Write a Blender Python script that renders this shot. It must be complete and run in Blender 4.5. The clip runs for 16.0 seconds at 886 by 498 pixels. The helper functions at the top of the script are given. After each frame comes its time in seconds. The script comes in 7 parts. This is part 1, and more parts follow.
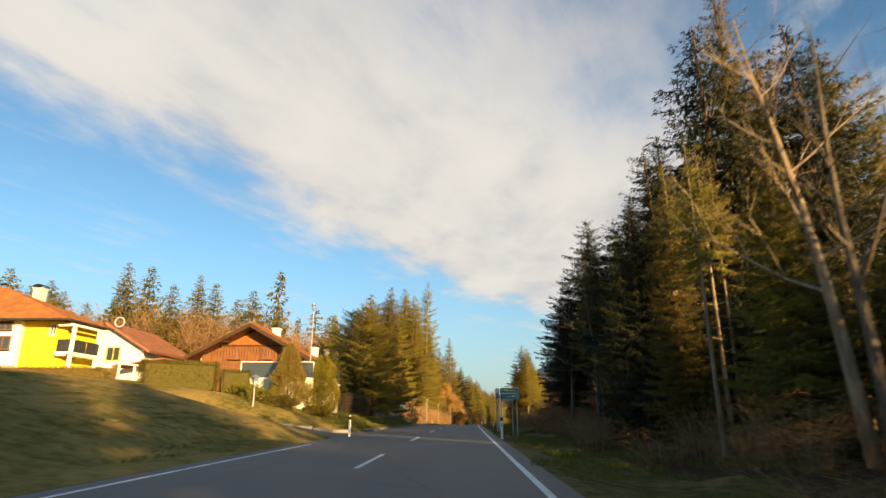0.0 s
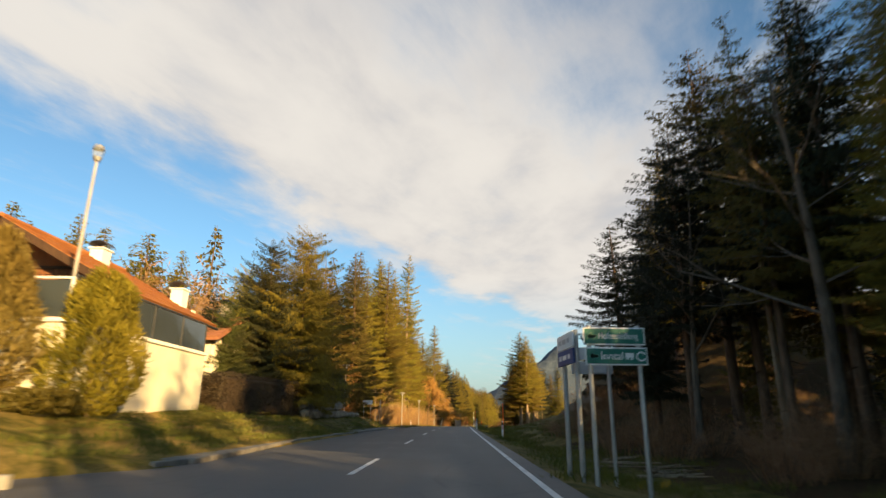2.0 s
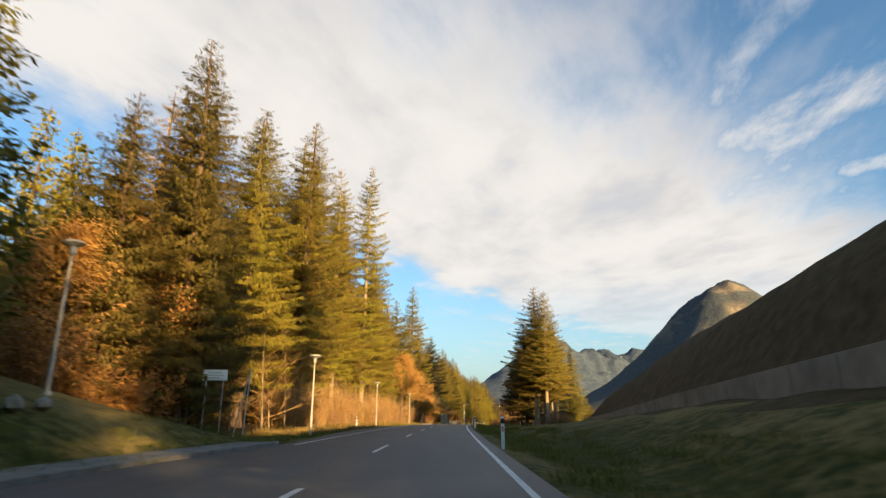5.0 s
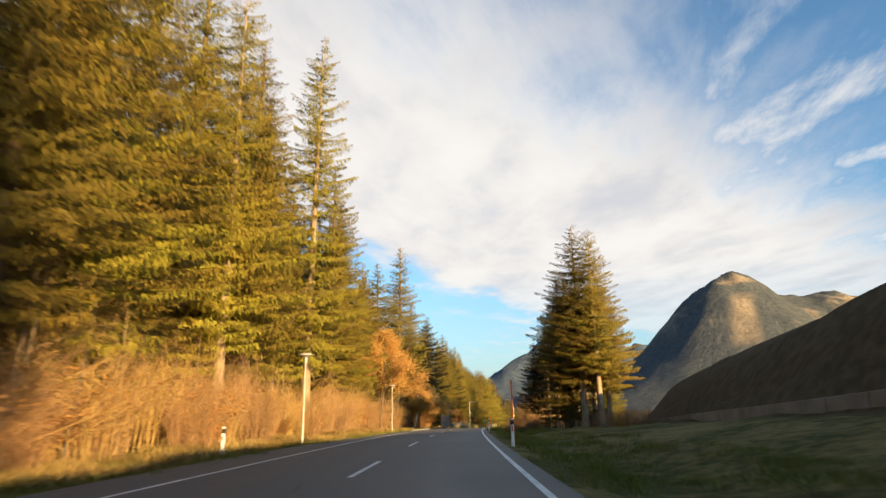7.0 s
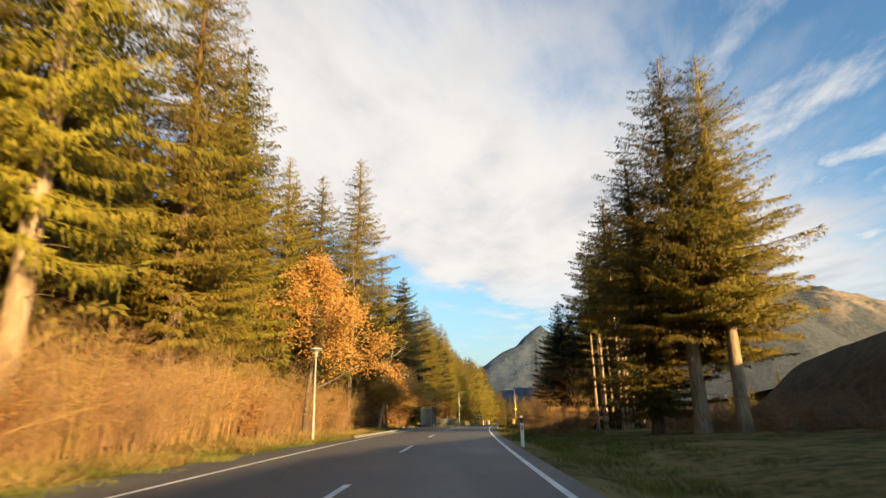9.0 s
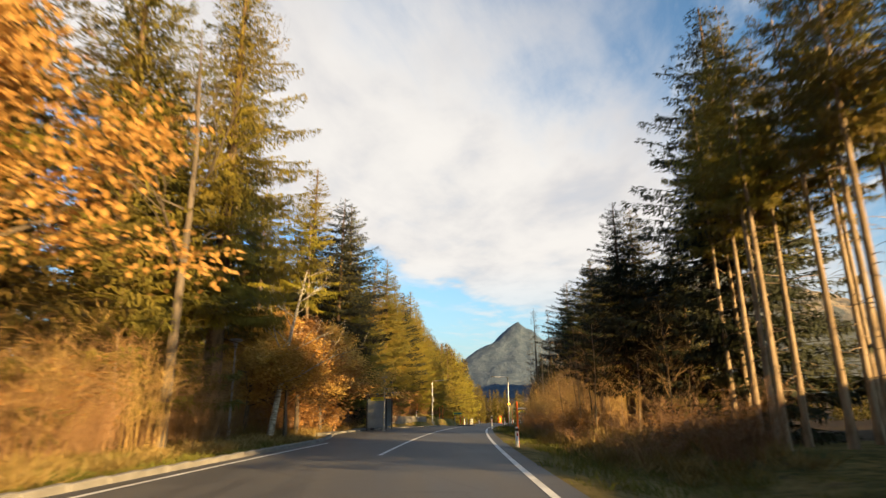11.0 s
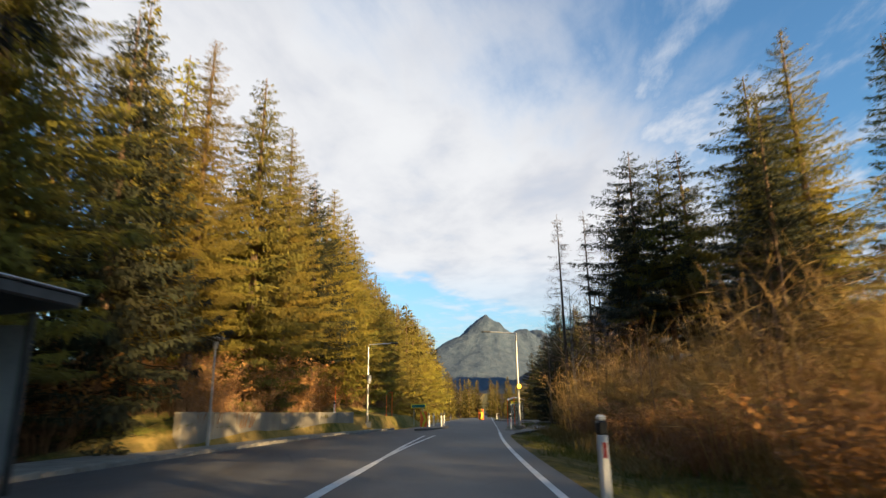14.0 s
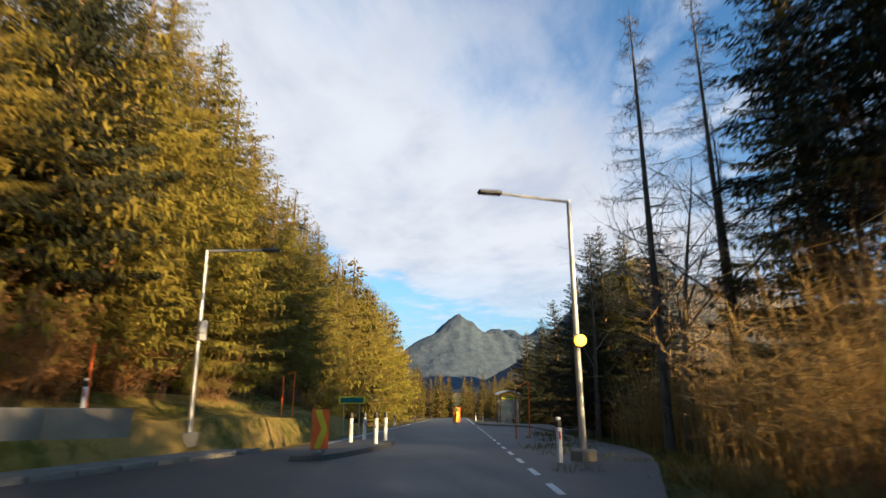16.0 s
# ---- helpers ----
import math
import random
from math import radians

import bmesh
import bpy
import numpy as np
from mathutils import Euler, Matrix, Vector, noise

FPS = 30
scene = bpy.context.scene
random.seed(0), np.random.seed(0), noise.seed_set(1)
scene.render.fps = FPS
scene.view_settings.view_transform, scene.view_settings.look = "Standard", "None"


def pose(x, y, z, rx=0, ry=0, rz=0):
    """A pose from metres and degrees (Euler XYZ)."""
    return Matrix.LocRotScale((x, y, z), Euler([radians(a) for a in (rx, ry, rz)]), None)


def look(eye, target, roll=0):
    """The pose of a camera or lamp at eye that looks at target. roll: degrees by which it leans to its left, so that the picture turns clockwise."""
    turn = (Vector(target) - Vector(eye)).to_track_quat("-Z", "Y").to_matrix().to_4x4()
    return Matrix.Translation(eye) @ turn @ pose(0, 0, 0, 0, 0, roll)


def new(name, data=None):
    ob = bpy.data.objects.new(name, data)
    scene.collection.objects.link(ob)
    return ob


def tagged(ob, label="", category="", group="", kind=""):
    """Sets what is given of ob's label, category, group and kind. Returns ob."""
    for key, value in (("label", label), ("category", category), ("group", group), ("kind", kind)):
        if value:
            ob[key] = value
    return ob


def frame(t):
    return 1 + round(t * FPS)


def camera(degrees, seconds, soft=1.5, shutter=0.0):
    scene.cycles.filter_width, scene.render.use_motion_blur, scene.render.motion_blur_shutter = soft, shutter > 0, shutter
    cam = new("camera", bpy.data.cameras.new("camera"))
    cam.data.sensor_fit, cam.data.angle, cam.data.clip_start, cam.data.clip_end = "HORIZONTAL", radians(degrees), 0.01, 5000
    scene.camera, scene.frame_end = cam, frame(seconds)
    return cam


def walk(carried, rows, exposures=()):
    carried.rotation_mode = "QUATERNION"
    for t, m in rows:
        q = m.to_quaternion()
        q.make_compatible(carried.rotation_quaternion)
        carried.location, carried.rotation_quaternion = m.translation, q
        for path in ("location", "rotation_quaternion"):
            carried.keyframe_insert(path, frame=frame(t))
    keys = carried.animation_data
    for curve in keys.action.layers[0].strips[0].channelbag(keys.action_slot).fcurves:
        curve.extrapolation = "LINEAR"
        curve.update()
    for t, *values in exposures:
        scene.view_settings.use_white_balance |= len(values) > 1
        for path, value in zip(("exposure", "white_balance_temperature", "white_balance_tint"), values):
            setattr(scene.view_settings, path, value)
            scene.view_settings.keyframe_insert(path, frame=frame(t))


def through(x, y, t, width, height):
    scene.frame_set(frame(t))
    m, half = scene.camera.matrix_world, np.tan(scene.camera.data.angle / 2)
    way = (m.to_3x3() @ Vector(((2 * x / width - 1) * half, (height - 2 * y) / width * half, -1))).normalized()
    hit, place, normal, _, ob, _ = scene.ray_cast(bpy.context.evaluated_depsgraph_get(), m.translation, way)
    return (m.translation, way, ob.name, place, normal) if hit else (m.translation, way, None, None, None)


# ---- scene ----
cam = camera(76.5, 16.0, soft=1.4, shutter=0.35)

PATH = [
    (0.0, (-0.000, 0.000, 1.074), (-0.114, 9.598, 3.879), 0.18),
    (0.5, (0.057, 6.015, 1.072), (-0.022, 15.611, 3.885), 0.50),
    (1.0, (0.138, 12.164, 1.071), (0.123, 21.765, 3.870), 0.55),
    (1.5, (0.240, 18.494, 1.070), (0.286, 28.099, 3.852), 0.50),
    (2.0, (0.362, 24.927, 1.068), (0.471, 34.531, 3.853), 0.47),
    (2.5, (0.505, 31.346, 1.054), (0.678, 40.945, 3.851), 0.99),
    (3.0, (0.726, 38.113, 1.022), (0.941, 47.715, 3.806), 1.11),
    (3.5, (1.036, 45.273, 0.979), (1.309, 54.880, 3.739), 1.05),
    (4.0, (1.401, 52.581, 0.920), (1.777, 62.196, 3.643), 0.83),
    (4.5, (1.760, 59.833, 0.843), (2.137, 69.455, 3.541), 0.50),
    (5.0, (2.118, 67.077, 0.751), (2.453, 76.706, 3.430), 0.21),
    (5.5, (2.472, 74.336, 0.647), (2.754, 83.970, 3.312), -0.07),
    (6.0, (2.818, 81.628, 0.538), (3.073, 91.263, 3.204), -0.36),
    (6.5, (3.152, 89.016, 0.429), (3.440, 98.647, 3.107), -0.68),
    (7.0, (3.483, 96.547, 0.322), (3.842, 106.172, 3.010), -1.18),
    (7.5, (3.818, 104.119, 0.209), (4.230, 113.745, 2.888), -1.37),
    (8.0, (4.189, 111.544, 0.081), (4.644, 121.179, 2.720), -1.29),
    (8.5, (4.615, 118.854, -0.064), (5.132, 128.496, 2.539), -1.09),
    (9.0, (5.113, 126.087, -0.225), (5.693, 135.729, 2.364), -0.98),
    (9.5, (5.683, 133.227, -0.395), (6.336, 142.867, 2.183), -0.98),
    (10.0, (6.324, 140.269, -0.573), (7.067, 149.906, 1.991), -1.01),
    (10.5, (7.036, 147.202, -0.759), (7.900, 156.835, 1.779), -0.93),
    (11.0, (7.808, 154.024, -0.948), (8.772, 163.652, 1.578), -0.65),
    (11.5, (8.622, 160.939, -1.135), (9.710, 170.551, 1.401), -0.52),
    (12.0, (9.486, 167.565, -1.321), (10.696, 177.161, 1.219), -0.89),
    (12.5, (10.373, 174.127, -1.514), (11.664, 183.716, 1.014), -1.29),
    (13.0, (11.262, 180.512, -1.720), (12.634, 190.103, 0.754), -1.38),
    (13.5, (12.172, 186.668, -1.944), (13.605, 196.263, 0.482), -1.21),
    (14.0, (13.150, 192.745, -2.180), (14.676, 202.330, 0.231), -0.97),
    (14.5, (14.249, 199.074, -2.426), (15.895, 208.641, -0.025), -0.78),
    (15.0, (15.477, 205.463, -2.670), (17.270, 214.996, -0.238), -0.43),
    (15.5, (16.746, 211.316, -2.907), (18.673, 220.822, -0.471), -0.10),
    (16.0, (17.994, 216.812, -3.157), (19.964, 226.319, -0.764), -0.29),
]
LIGHT = [(0.0, 1.42, 6850, 10), (3.5, 1.50, 6800, 10), (7.0, 1.66, 6550, 10), (10.5, 1.64, 6700, 10), (12.5, 1.64, 6200, 10), (14.5, 1.60, 6050, 10), (16.0, 1.56, 5750, 10)]
walk(cam, [(t, look(eye, target, roll)) for t, eye, target, roll in PATH], exposures=LIGHT)

CLOUD_SLANT, CLOUD_LEFT, CLOUD_SLANT_R, CLOUD_RIGHT = -0.33, -1.92, -1.30, -1.45
CLOUD_GREY, CLOUD_WHITE = (5.3, 5.25, 5.35), (7.0, 6.8, 6.55)
HAZE = (3.9, 4.75, 5.5)
SKY_TINT = (1.22, 1.66, 1.82)
SKY_STRENGTH, SUN_STRENGTH, SUN_COLOUR = 0.043, 5.0, (1.0, 0.68, 0.30)

# ---- light ----
SUN_AZ, SUN_EL = 145.0, 12.8      # compass degrees clockwise from +y, and height
world = bpy.data.worlds.new("world")
scene.world = world
world.use_nodes = True


class Net:
    """Short hand for building node trees."""

    def __init__(self, tree):
        self.t = tree
        tree.nodes.clear()

    def n(self, kind, **inputs):
        node = self.t.nodes.new(kind)
        for key, value in inputs.items():
            if key.startswith("_"):
                continue
            self.put(node.inputs[int(key[1:])] if key[0] == "i" and key[1:].isdigit() else node.inputs[key.replace("_", " ")], value)
        return node

    def put(self, socket, value):
        if isinstance(value, bpy.types.NodeSocket):
            self.t.links.new(value, socket)
        else:
            socket.default_value = value

    def math(self, op, a, b=0.0, c=0.0):
        node = self.n("ShaderNodeMath", i0=a, i1=b, i2=c)
        node.operation = op
        return node.outputs[0]

    def mix(self, fac, a, b, blend="MIX"):
        node = self.t.nodes.new("ShaderNodeMix")
        node.data_type, node.blend_type = "RGBA", blend
        self.put(node.inputs[0], fac)
        self.put(node.inputs[6], a)
        self.put(node.inputs[7], b)
        return node.outputs[2]

    def ramp(self, x, lo, hi, a=0.0, b=1.0):
        node = self.n("ShaderNodeMapRange", Value=x)
        node.inputs[1].default_value, node.inputs[2].default_value = lo, hi
        node.inputs[3].default_value, node.inputs[4].default_value = a, b
        node.interpolation_type = "SMOOTHSTEP"
        return node.outputs[0]

    def noise(self, vec, scale, detail=4.0, rough=0.55, warp=0.0):
        node = self.n("ShaderNodeTexNoise", Vector=vec, Scale=scale, Detail=detail, Roughness=rough, Distortion=warp)
        return node.outputs[0]


def build_sky():
    w = Net(world.node_tree)
    sky = w.n("ShaderNodeTexSky")
    sky.sky_type, sky.sun_disc = "NISHITA", False
    sky.sun_elevation, sky.sun_rotation = radians(SUN_EL), radians(SUN_AZ)
    sky.air_density, sky.dust_density, sky.ozone_density = 1.0, 1.2, 2.0
    way = w.n("ShaderNodeTexCoord").outputs["Generated"]
    xyz = w.n("ShaderNodeSeparateXYZ", Vector=way)
    x, y, z = xyz.outputs
    up = w.math("MAXIMUM", z, 0.03)
    # a cloud deck seen from below: places on a flat layer overhead, u to the right, v ahead
    u = w.math("DIVIDE", x, up)
    v = w.math("DIVIDE", y, up)
    flat = w.n("ShaderNodeCombineXYZ", X=u, Y=w.math("MULTIPLY", v, 0.55), Z=0.0).outputs[0]
    big = w.noise(flat, 1.1, 3.0, 0.5, 0.15)
    fine = w.noise(flat, 2.4, 7.0, 0.56, 0.2)
    # thin veils drawn out along the wind, which blows from ahead on the left
    along = w.math("MULTIPLY_ADD", u, 0.8, w.math("MULTIPLY", v, -0.35))
    across = w.math("MULTIPLY_ADD", v, 0.9, w.math("MULTIPLY", u, 0.5))
    streak = w.noise(w.n("ShaderNodeCombineXYZ", X=w.math("MULTIPLY", along, 2.6), Y=w.math("MULTIPLY", across, 0.7), Z=2.0).outputs[0], 1.3, 8.0, 0.62, 0.25)
    return w, sky, (x, y, z, u, v, big, fine, streak)


w, sky, (sx, sy, sz, su, sv, big, fine, streak) = build_sky()
# one long bank that runs away ahead, its near side slanting out to the left
far = w.math("MAXIMUM", w.math("SUBTRACT", sv, 2.5), 0.0)
edge = w.math("ADD", w.math("MULTIPLY_ADD", sv, CLOUD_SLANT, su), w.math("MULTIPLY", w.math("MULTIPLY", far, far), -0.07))
wob = w.math("ADD", w.math("MULTIPLY", w.math("SUBTRACT", big, 0.5), 1.0), w.math("MULTIPLY", w.math("SUBTRACT", fine, 0.5), 1.5))
veil = w.math("MULTIPLY", w.math("SUBTRACT", streak, 0.5), 1.6)
left_side = w.ramp(w.math("ADD", edge, w.math("ADD", wob, w.math("MULTIPLY", veil, 0.5))), CLOUD_LEFT - 0.22, CLOUD_LEFT + 0.50)
right_side = w.ramp(w.math("ADD", w.math("MULTIPLY_ADD", sv, CLOUD_SLANT_R, su), w.math("ADD", wob, veil)), CLOUD_RIGHT - 0.75, CLOUD_RIGHT + 0.85, 1.0, 0.0)
bank = w.math("MULTIPLY", left_side, right_side)
# broken cloud on the right, thin veils elsewhere
puffs = w.math("MULTIPLY", w.ramp(w.math("MULTIPLY_ADD", streak, 0.5, w.math("MULTIPLY", fine, 0.5)), 0.47, 0.64), w.ramp(su, 0.3, 1.3))
wisps = w.math("MULTIPLY", w.ramp(streak, 0.52, 0.80), 0.5)
cover = w.math("MAXIMUM", w.math("MULTIPLY", bank, w.ramp(fine, 0.2, 0.5, 0.86, 1.0)), w.math("MAXIMUM", wisps, w.math("MULTIPLY", puffs, 0.85)))
low = w.ramp(sz, 0.04, 0.24)
cover = w.math("MULTIPLY", cover, w.math("MULTIPLY_ADD", low, 0.72, 0.28))
shade = w.ramp(w.math("ADD", w.math("MULTIPLY", fine, 0.45), w.math("ADD", w.math("MULTIPLY", big, 0.35), w.math("MULTIPLY", streak, 0.2))), 0.33, 0.60)
cloud_colour = w.mix(shade, (*CLOUD_GREY, 1), (*CLOUD_WHITE, 1))
clear = w.mix(1.0, sky.outputs[0], (*SKY_TINT, 1), "MULTIPLY")
clear = w.mix(w.ramp(sz, 0.0, 0.30, 0.55, 0.0), clear, (*HAZE, 1))
whole = w.mix(cover, clear, cloud_colour)
bg = w.n("ShaderNodeBackground", Color=whole, Strength=SKY_STRENGTH)
w.t.links.new(bg.outputs[0], w.n("ShaderNodeOutputWorld").inputs[0])

sun = new("sun", bpy.data.lights.new("sun", "SUN"))
sun.data.energy, sun.data.angle, sun.data.color = SUN_STRENGTH, radians(0.6), SUN_COLOUR
_a, _e = radians(SUN_AZ), radians(SUN_EL)
sun.matrix_world = look((0, 0, 60), (-math.sin(_a) * math.cos(_e), -math.cos(_a) * math.cos(_e), 60 - math.sin(_e)))


# ---- materials ----
def material(name, build, rough=0.8, metal=0.0, spec=0.3):
    m = bpy.data.materials.new(name)
    m.use_nodes = True
    net = Net(m.node_tree)
    shader = net.n("ShaderNodeBsdfPrincipled", Roughness=rough, Metallic=metal)
    shader.inputs["Specular IOR Level"].default_value = spec
    out = net.n("ShaderNodeOutputMaterial")
    net.t.links.new(shader.outputs[0], out.inputs[0])
    build(net, shader, out)
    return m


def place(net):
    return net.n("ShaderNodeTexCoord").outputs["Object"]


def world_place(net):
    return net.n("ShaderNodeNewGeometry").outputs["Position"]


def bump(net, shader, height, strength=0.3, dist=0.02):
    b = net.n("ShaderNodeBump", Strength=strength, Distance=dist, Height=height)
    net.put(shader.inputs["Normal"], b.outputs[0])


def worn(name, c1, c2, scale=1.0, rough=0.8, metal=0.0, spec=0.3, grain=40.0, bumpy=0.2, dist=0.01):
    """Two colours in large soft patches, broken by fine grain."""

    def build(net, sh, out):
        p = world_place(net)
        a = net.noise(p, scale, 4.0)
        b = net.noise(p, grain, 3.0, 0.6)
        f = net.ramp(net.math("ADD", net.math("MULTIPLY", a, 0.65), net.math("MULTIPLY", b, 0.35)), 0.32, 0.68)
        net.put(sh.inputs["Base Color"], net.mix(f, (*c1, 1), (*c2, 1)))
        net.put(sh.inputs["Roughness"], net.ramp(b, 0.2, 0.8, max(0.05, rough - 0.12), min(1, rough + 0.1)))
        bump(net, sh, b, bumpy, dist)
    return material(name, build, rough, metal, spec)


def foliage(name, c1, c2, c3, through=0.25, rough=0.7, crown=0.0):
    """Leaves or needles: every sprig a little different, every plant a little different, some light passing through."""

    def build(net, sh, out):
        isl = net.n("ShaderNodeNewGeometry").outputs["Random Per Island"]
        obj = net.n("ShaderNodeObjectInfo").outputs["Random"]
        big = net.noise(world_place(net), 0.35, 3.0)
        col = net.mix(isl, (*c1, 1), (*c2, 1))
        col = net.mix(net.math("MULTIPLY", net.ramp(big, 0.35, 0.7), 0.6), col, (*c3, 1))
        hsv = net.n("ShaderNodeHueSaturation", Color=col, Value=net.math("MULTIPLY_ADD", obj, 0.5, 0.75), Hue=net.math("MULTIPLY_ADD", obj, 0.03, 0.485))
        net.put(sh.inputs["Base Color"], hsv.outputs[0])
        tr = net.n("ShaderNodeBsdfTranslucent", Color=hsv.outputs[0])
        if crown:
            # sprigs of a crown shade as the rounded mass that they form
            away = net.n("ShaderNodeVectorMath", i0=place(net), i1=(1.0, 1.0, 0.0))
            away.operation = "MULTIPLY"
            unit = net.n("ShaderNodeVectorMath", i0=away.outputs[0])
            unit.operation = "NORMALIZE"
            lift = net.n("ShaderNodeVectorMath", i0=unit.outputs[0], i1=(0.0, 0.0, 0.35))
            lift.operation = "ADD"
            turned = net.n("ShaderNodeVectorTransform", Vector=lift.outputs[0])
            turned.vector_type, turned.convert_from, turned.convert_to = "VECTOR", "OBJECT", "WORLD"
            both_ = net.n("ShaderNodeMix")
            both_.data_type = "VECTOR"
            both_.inputs[0].default_value = crown
            net.put(both_.inputs[4], net.n("ShaderNodeNewGeometry").outputs["Normal"])
            net.put(both_.inputs[5], turned.outputs[0])
            nrm = net.n("ShaderNodeVectorMath", i0=both_.outputs[1])
            nrm.operation = "NORMALIZE"
            net.put(sh.inputs["Normal"], nrm.outputs[0])
        mx = net.n("ShaderNodeMixShader", Fac=through, i1=sh.outputs[0], i2=tr.outputs[0])
        net.t.links.new(mx.outputs[0], out.inputs[0])
    return material(name, build, rough, 0.0, 0.25)


def bark_build(c1, c2, stretch=0.15, scale=9.0):
    def build(net, sh, out):
        p = world_place(net)
        mp = net.n("ShaderNodeMapping", Vector=p)
        mp.inputs["Scale"].default_value = (1, 1, stretch)
        a = net.noise(mp.outputs[0], scale, 6.0, 0.65, 0.4)
        b = net.noise(p, 1.1, 3.0)
        f = net.ramp(net.math("ADD", net.math("MULTIPLY", a, 0.7), net.math("MULTIPLY", b, 0.3)), 0.35, 0.65)
        net.put(sh.inputs["Base Color"], net.mix(f, (*c1, 1), (*c2, 1)))
        bump(net, sh, a, 0.7, 0.03)
    return build


def ground_build(net, sh, out):
    p = world_place(net)
    a = net.noise(p, 0.16, 5.0)
    b = net.noise(p, 2.2, 6.0, 0.65)
    c = net.noise(p, 26.0, 3.0, 0.7)
    green = net.mix(net.ramp(b, 0.3, 0.7), (0.036, 0.042, 0.009, 1), (0.085, 0.078, 0.017, 1))
    straw = net.mix(net.ramp(c, 0.3, 0.7), (0.17, 0.125, 0.042, 1), (0.24, 0.18, 0.07, 1))
    col = net.mix(net.ramp(net.math("ADD", net.math("MULTIPLY", a, 0.6), net.math("MULTIPLY", b, 0.4)), 0.42, 0.62), green, straw)
    soil = net.mix(net.ramp(c, 0.35, 0.65), (0.045, 0.030, 0.016, 1), (0.085, 0.058, 0.03, 1))
    col = net.mix(net.math("MULTIPLY", net.ramp(net.noise(p, 0.7, 6.0, 0.7), 0.55, 0.7), 0.6), col, soil)
    net.put(sh.inputs["Base Color"], col)
    bump(net, sh, net.math("ADD", b, net.math("MULTIPLY", c, 0.5)), 0.8, 0.06)


def forest_floor_build(net, sh, out):
    p = world_place(net)
    b = net.noise(p, 1.6, 6.0, 0.65)
    c = net.noise(p, 22.0, 4.0, 0.7)
    col = net.mix(net.ramp(c, 0.3, 0.7), (0.025, 0.016, 0.008, 1), (0.085, 0.05, 0.023, 1))
    col = net.mix(net.math("MULTIPLY", net.ramp(b, 0.5, 0.7), 0.5), col, (0.05, 0.055, 0.015, 1))
    net.put(sh.inputs["Base Color"], col)
    bump(net, sh, net.math("ADD", b, net.math("MULTIPLY", c, 0.5)), 0.9, 0.08)


def slope_build(net, sh, out):
    p = world_place(net)
    b = net.noise(p, 1.1, 6.0, 0.62)
    c = net.noise(p, 18.0, 4.0, 0.7)
    col = net.mix(net.ramp(net.math("ADD", net.math("MULTIPLY", b, 0.6), net.math("MULTIPLY", c, 0.4)), 0.35, 0.65), (0.045, 0.030, 0.013, 1), (0.095, 0.066, 0.031, 1))
    net.put(sh.inputs["Base Color"], col)
    bump(net, sh, net.math("ADD", b, net.math("MULTIPLY", c, 0.5)), 0.7, 0.06)


def asphalt_build(net, sh, out):
    p = world_place(net)
    mp = net.n("ShaderNodeMapping", Vector=p)
    mp.inputs["Scale"].default_value = (1.6, 0.05, 1)
    lanes = net.noise(mp.outputs[0], 1.0, 3.0)
    patch = net.noise(p, 0.4, 5.0, 0.6)
    grit = net.noise(p, 90.0, 2.0, 0.7)
    f = net.math("ADD", net.math("MULTIPLY", lanes, 0.45), net.math("MULTIPLY", patch, 0.55))
    col = net.mix(net.ramp(f, 0.35, 0.65), (0.062, 0.062, 0.064, 1), (0.105, 0.102, 0.098, 1))
    col = net.mix(net.math("MULTIPLY", net.ramp(grit, 0.55, 0.75), 0.35), col, (0.19, 0.18, 0.17, 1))
    crack = net.n("ShaderNodeTexVoronoi", Vector=p, Scale=0.35)
    crack.feature = "DISTANCE_TO_EDGE"
    col = net.mix(net.math("MULTIPLY", net.ramp(crack.outputs[0], 0.0, 0.012, 1.0, 0.0), 0.4), col, (0.03, 0.03, 0.03, 1))
    net.put(sh.inputs["Base Color"], col)
    net.put(sh.inputs["Roughness"], net.ramp(f, 0.3, 0.7, 0.55, 0.78))
    bump(net, sh, grit, 0.35, 0.006)


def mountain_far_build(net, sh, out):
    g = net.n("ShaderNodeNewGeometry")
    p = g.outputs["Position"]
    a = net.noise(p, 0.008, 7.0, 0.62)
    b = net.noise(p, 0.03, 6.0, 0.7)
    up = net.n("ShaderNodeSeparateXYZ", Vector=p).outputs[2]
    # Haze of the distance is put into this blue-grey base.
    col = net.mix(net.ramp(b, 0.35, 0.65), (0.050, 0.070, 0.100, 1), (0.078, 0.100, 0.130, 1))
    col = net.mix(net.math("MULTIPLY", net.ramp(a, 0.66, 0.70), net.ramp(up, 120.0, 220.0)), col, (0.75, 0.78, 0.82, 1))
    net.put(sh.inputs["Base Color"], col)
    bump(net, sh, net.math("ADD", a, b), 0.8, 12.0)


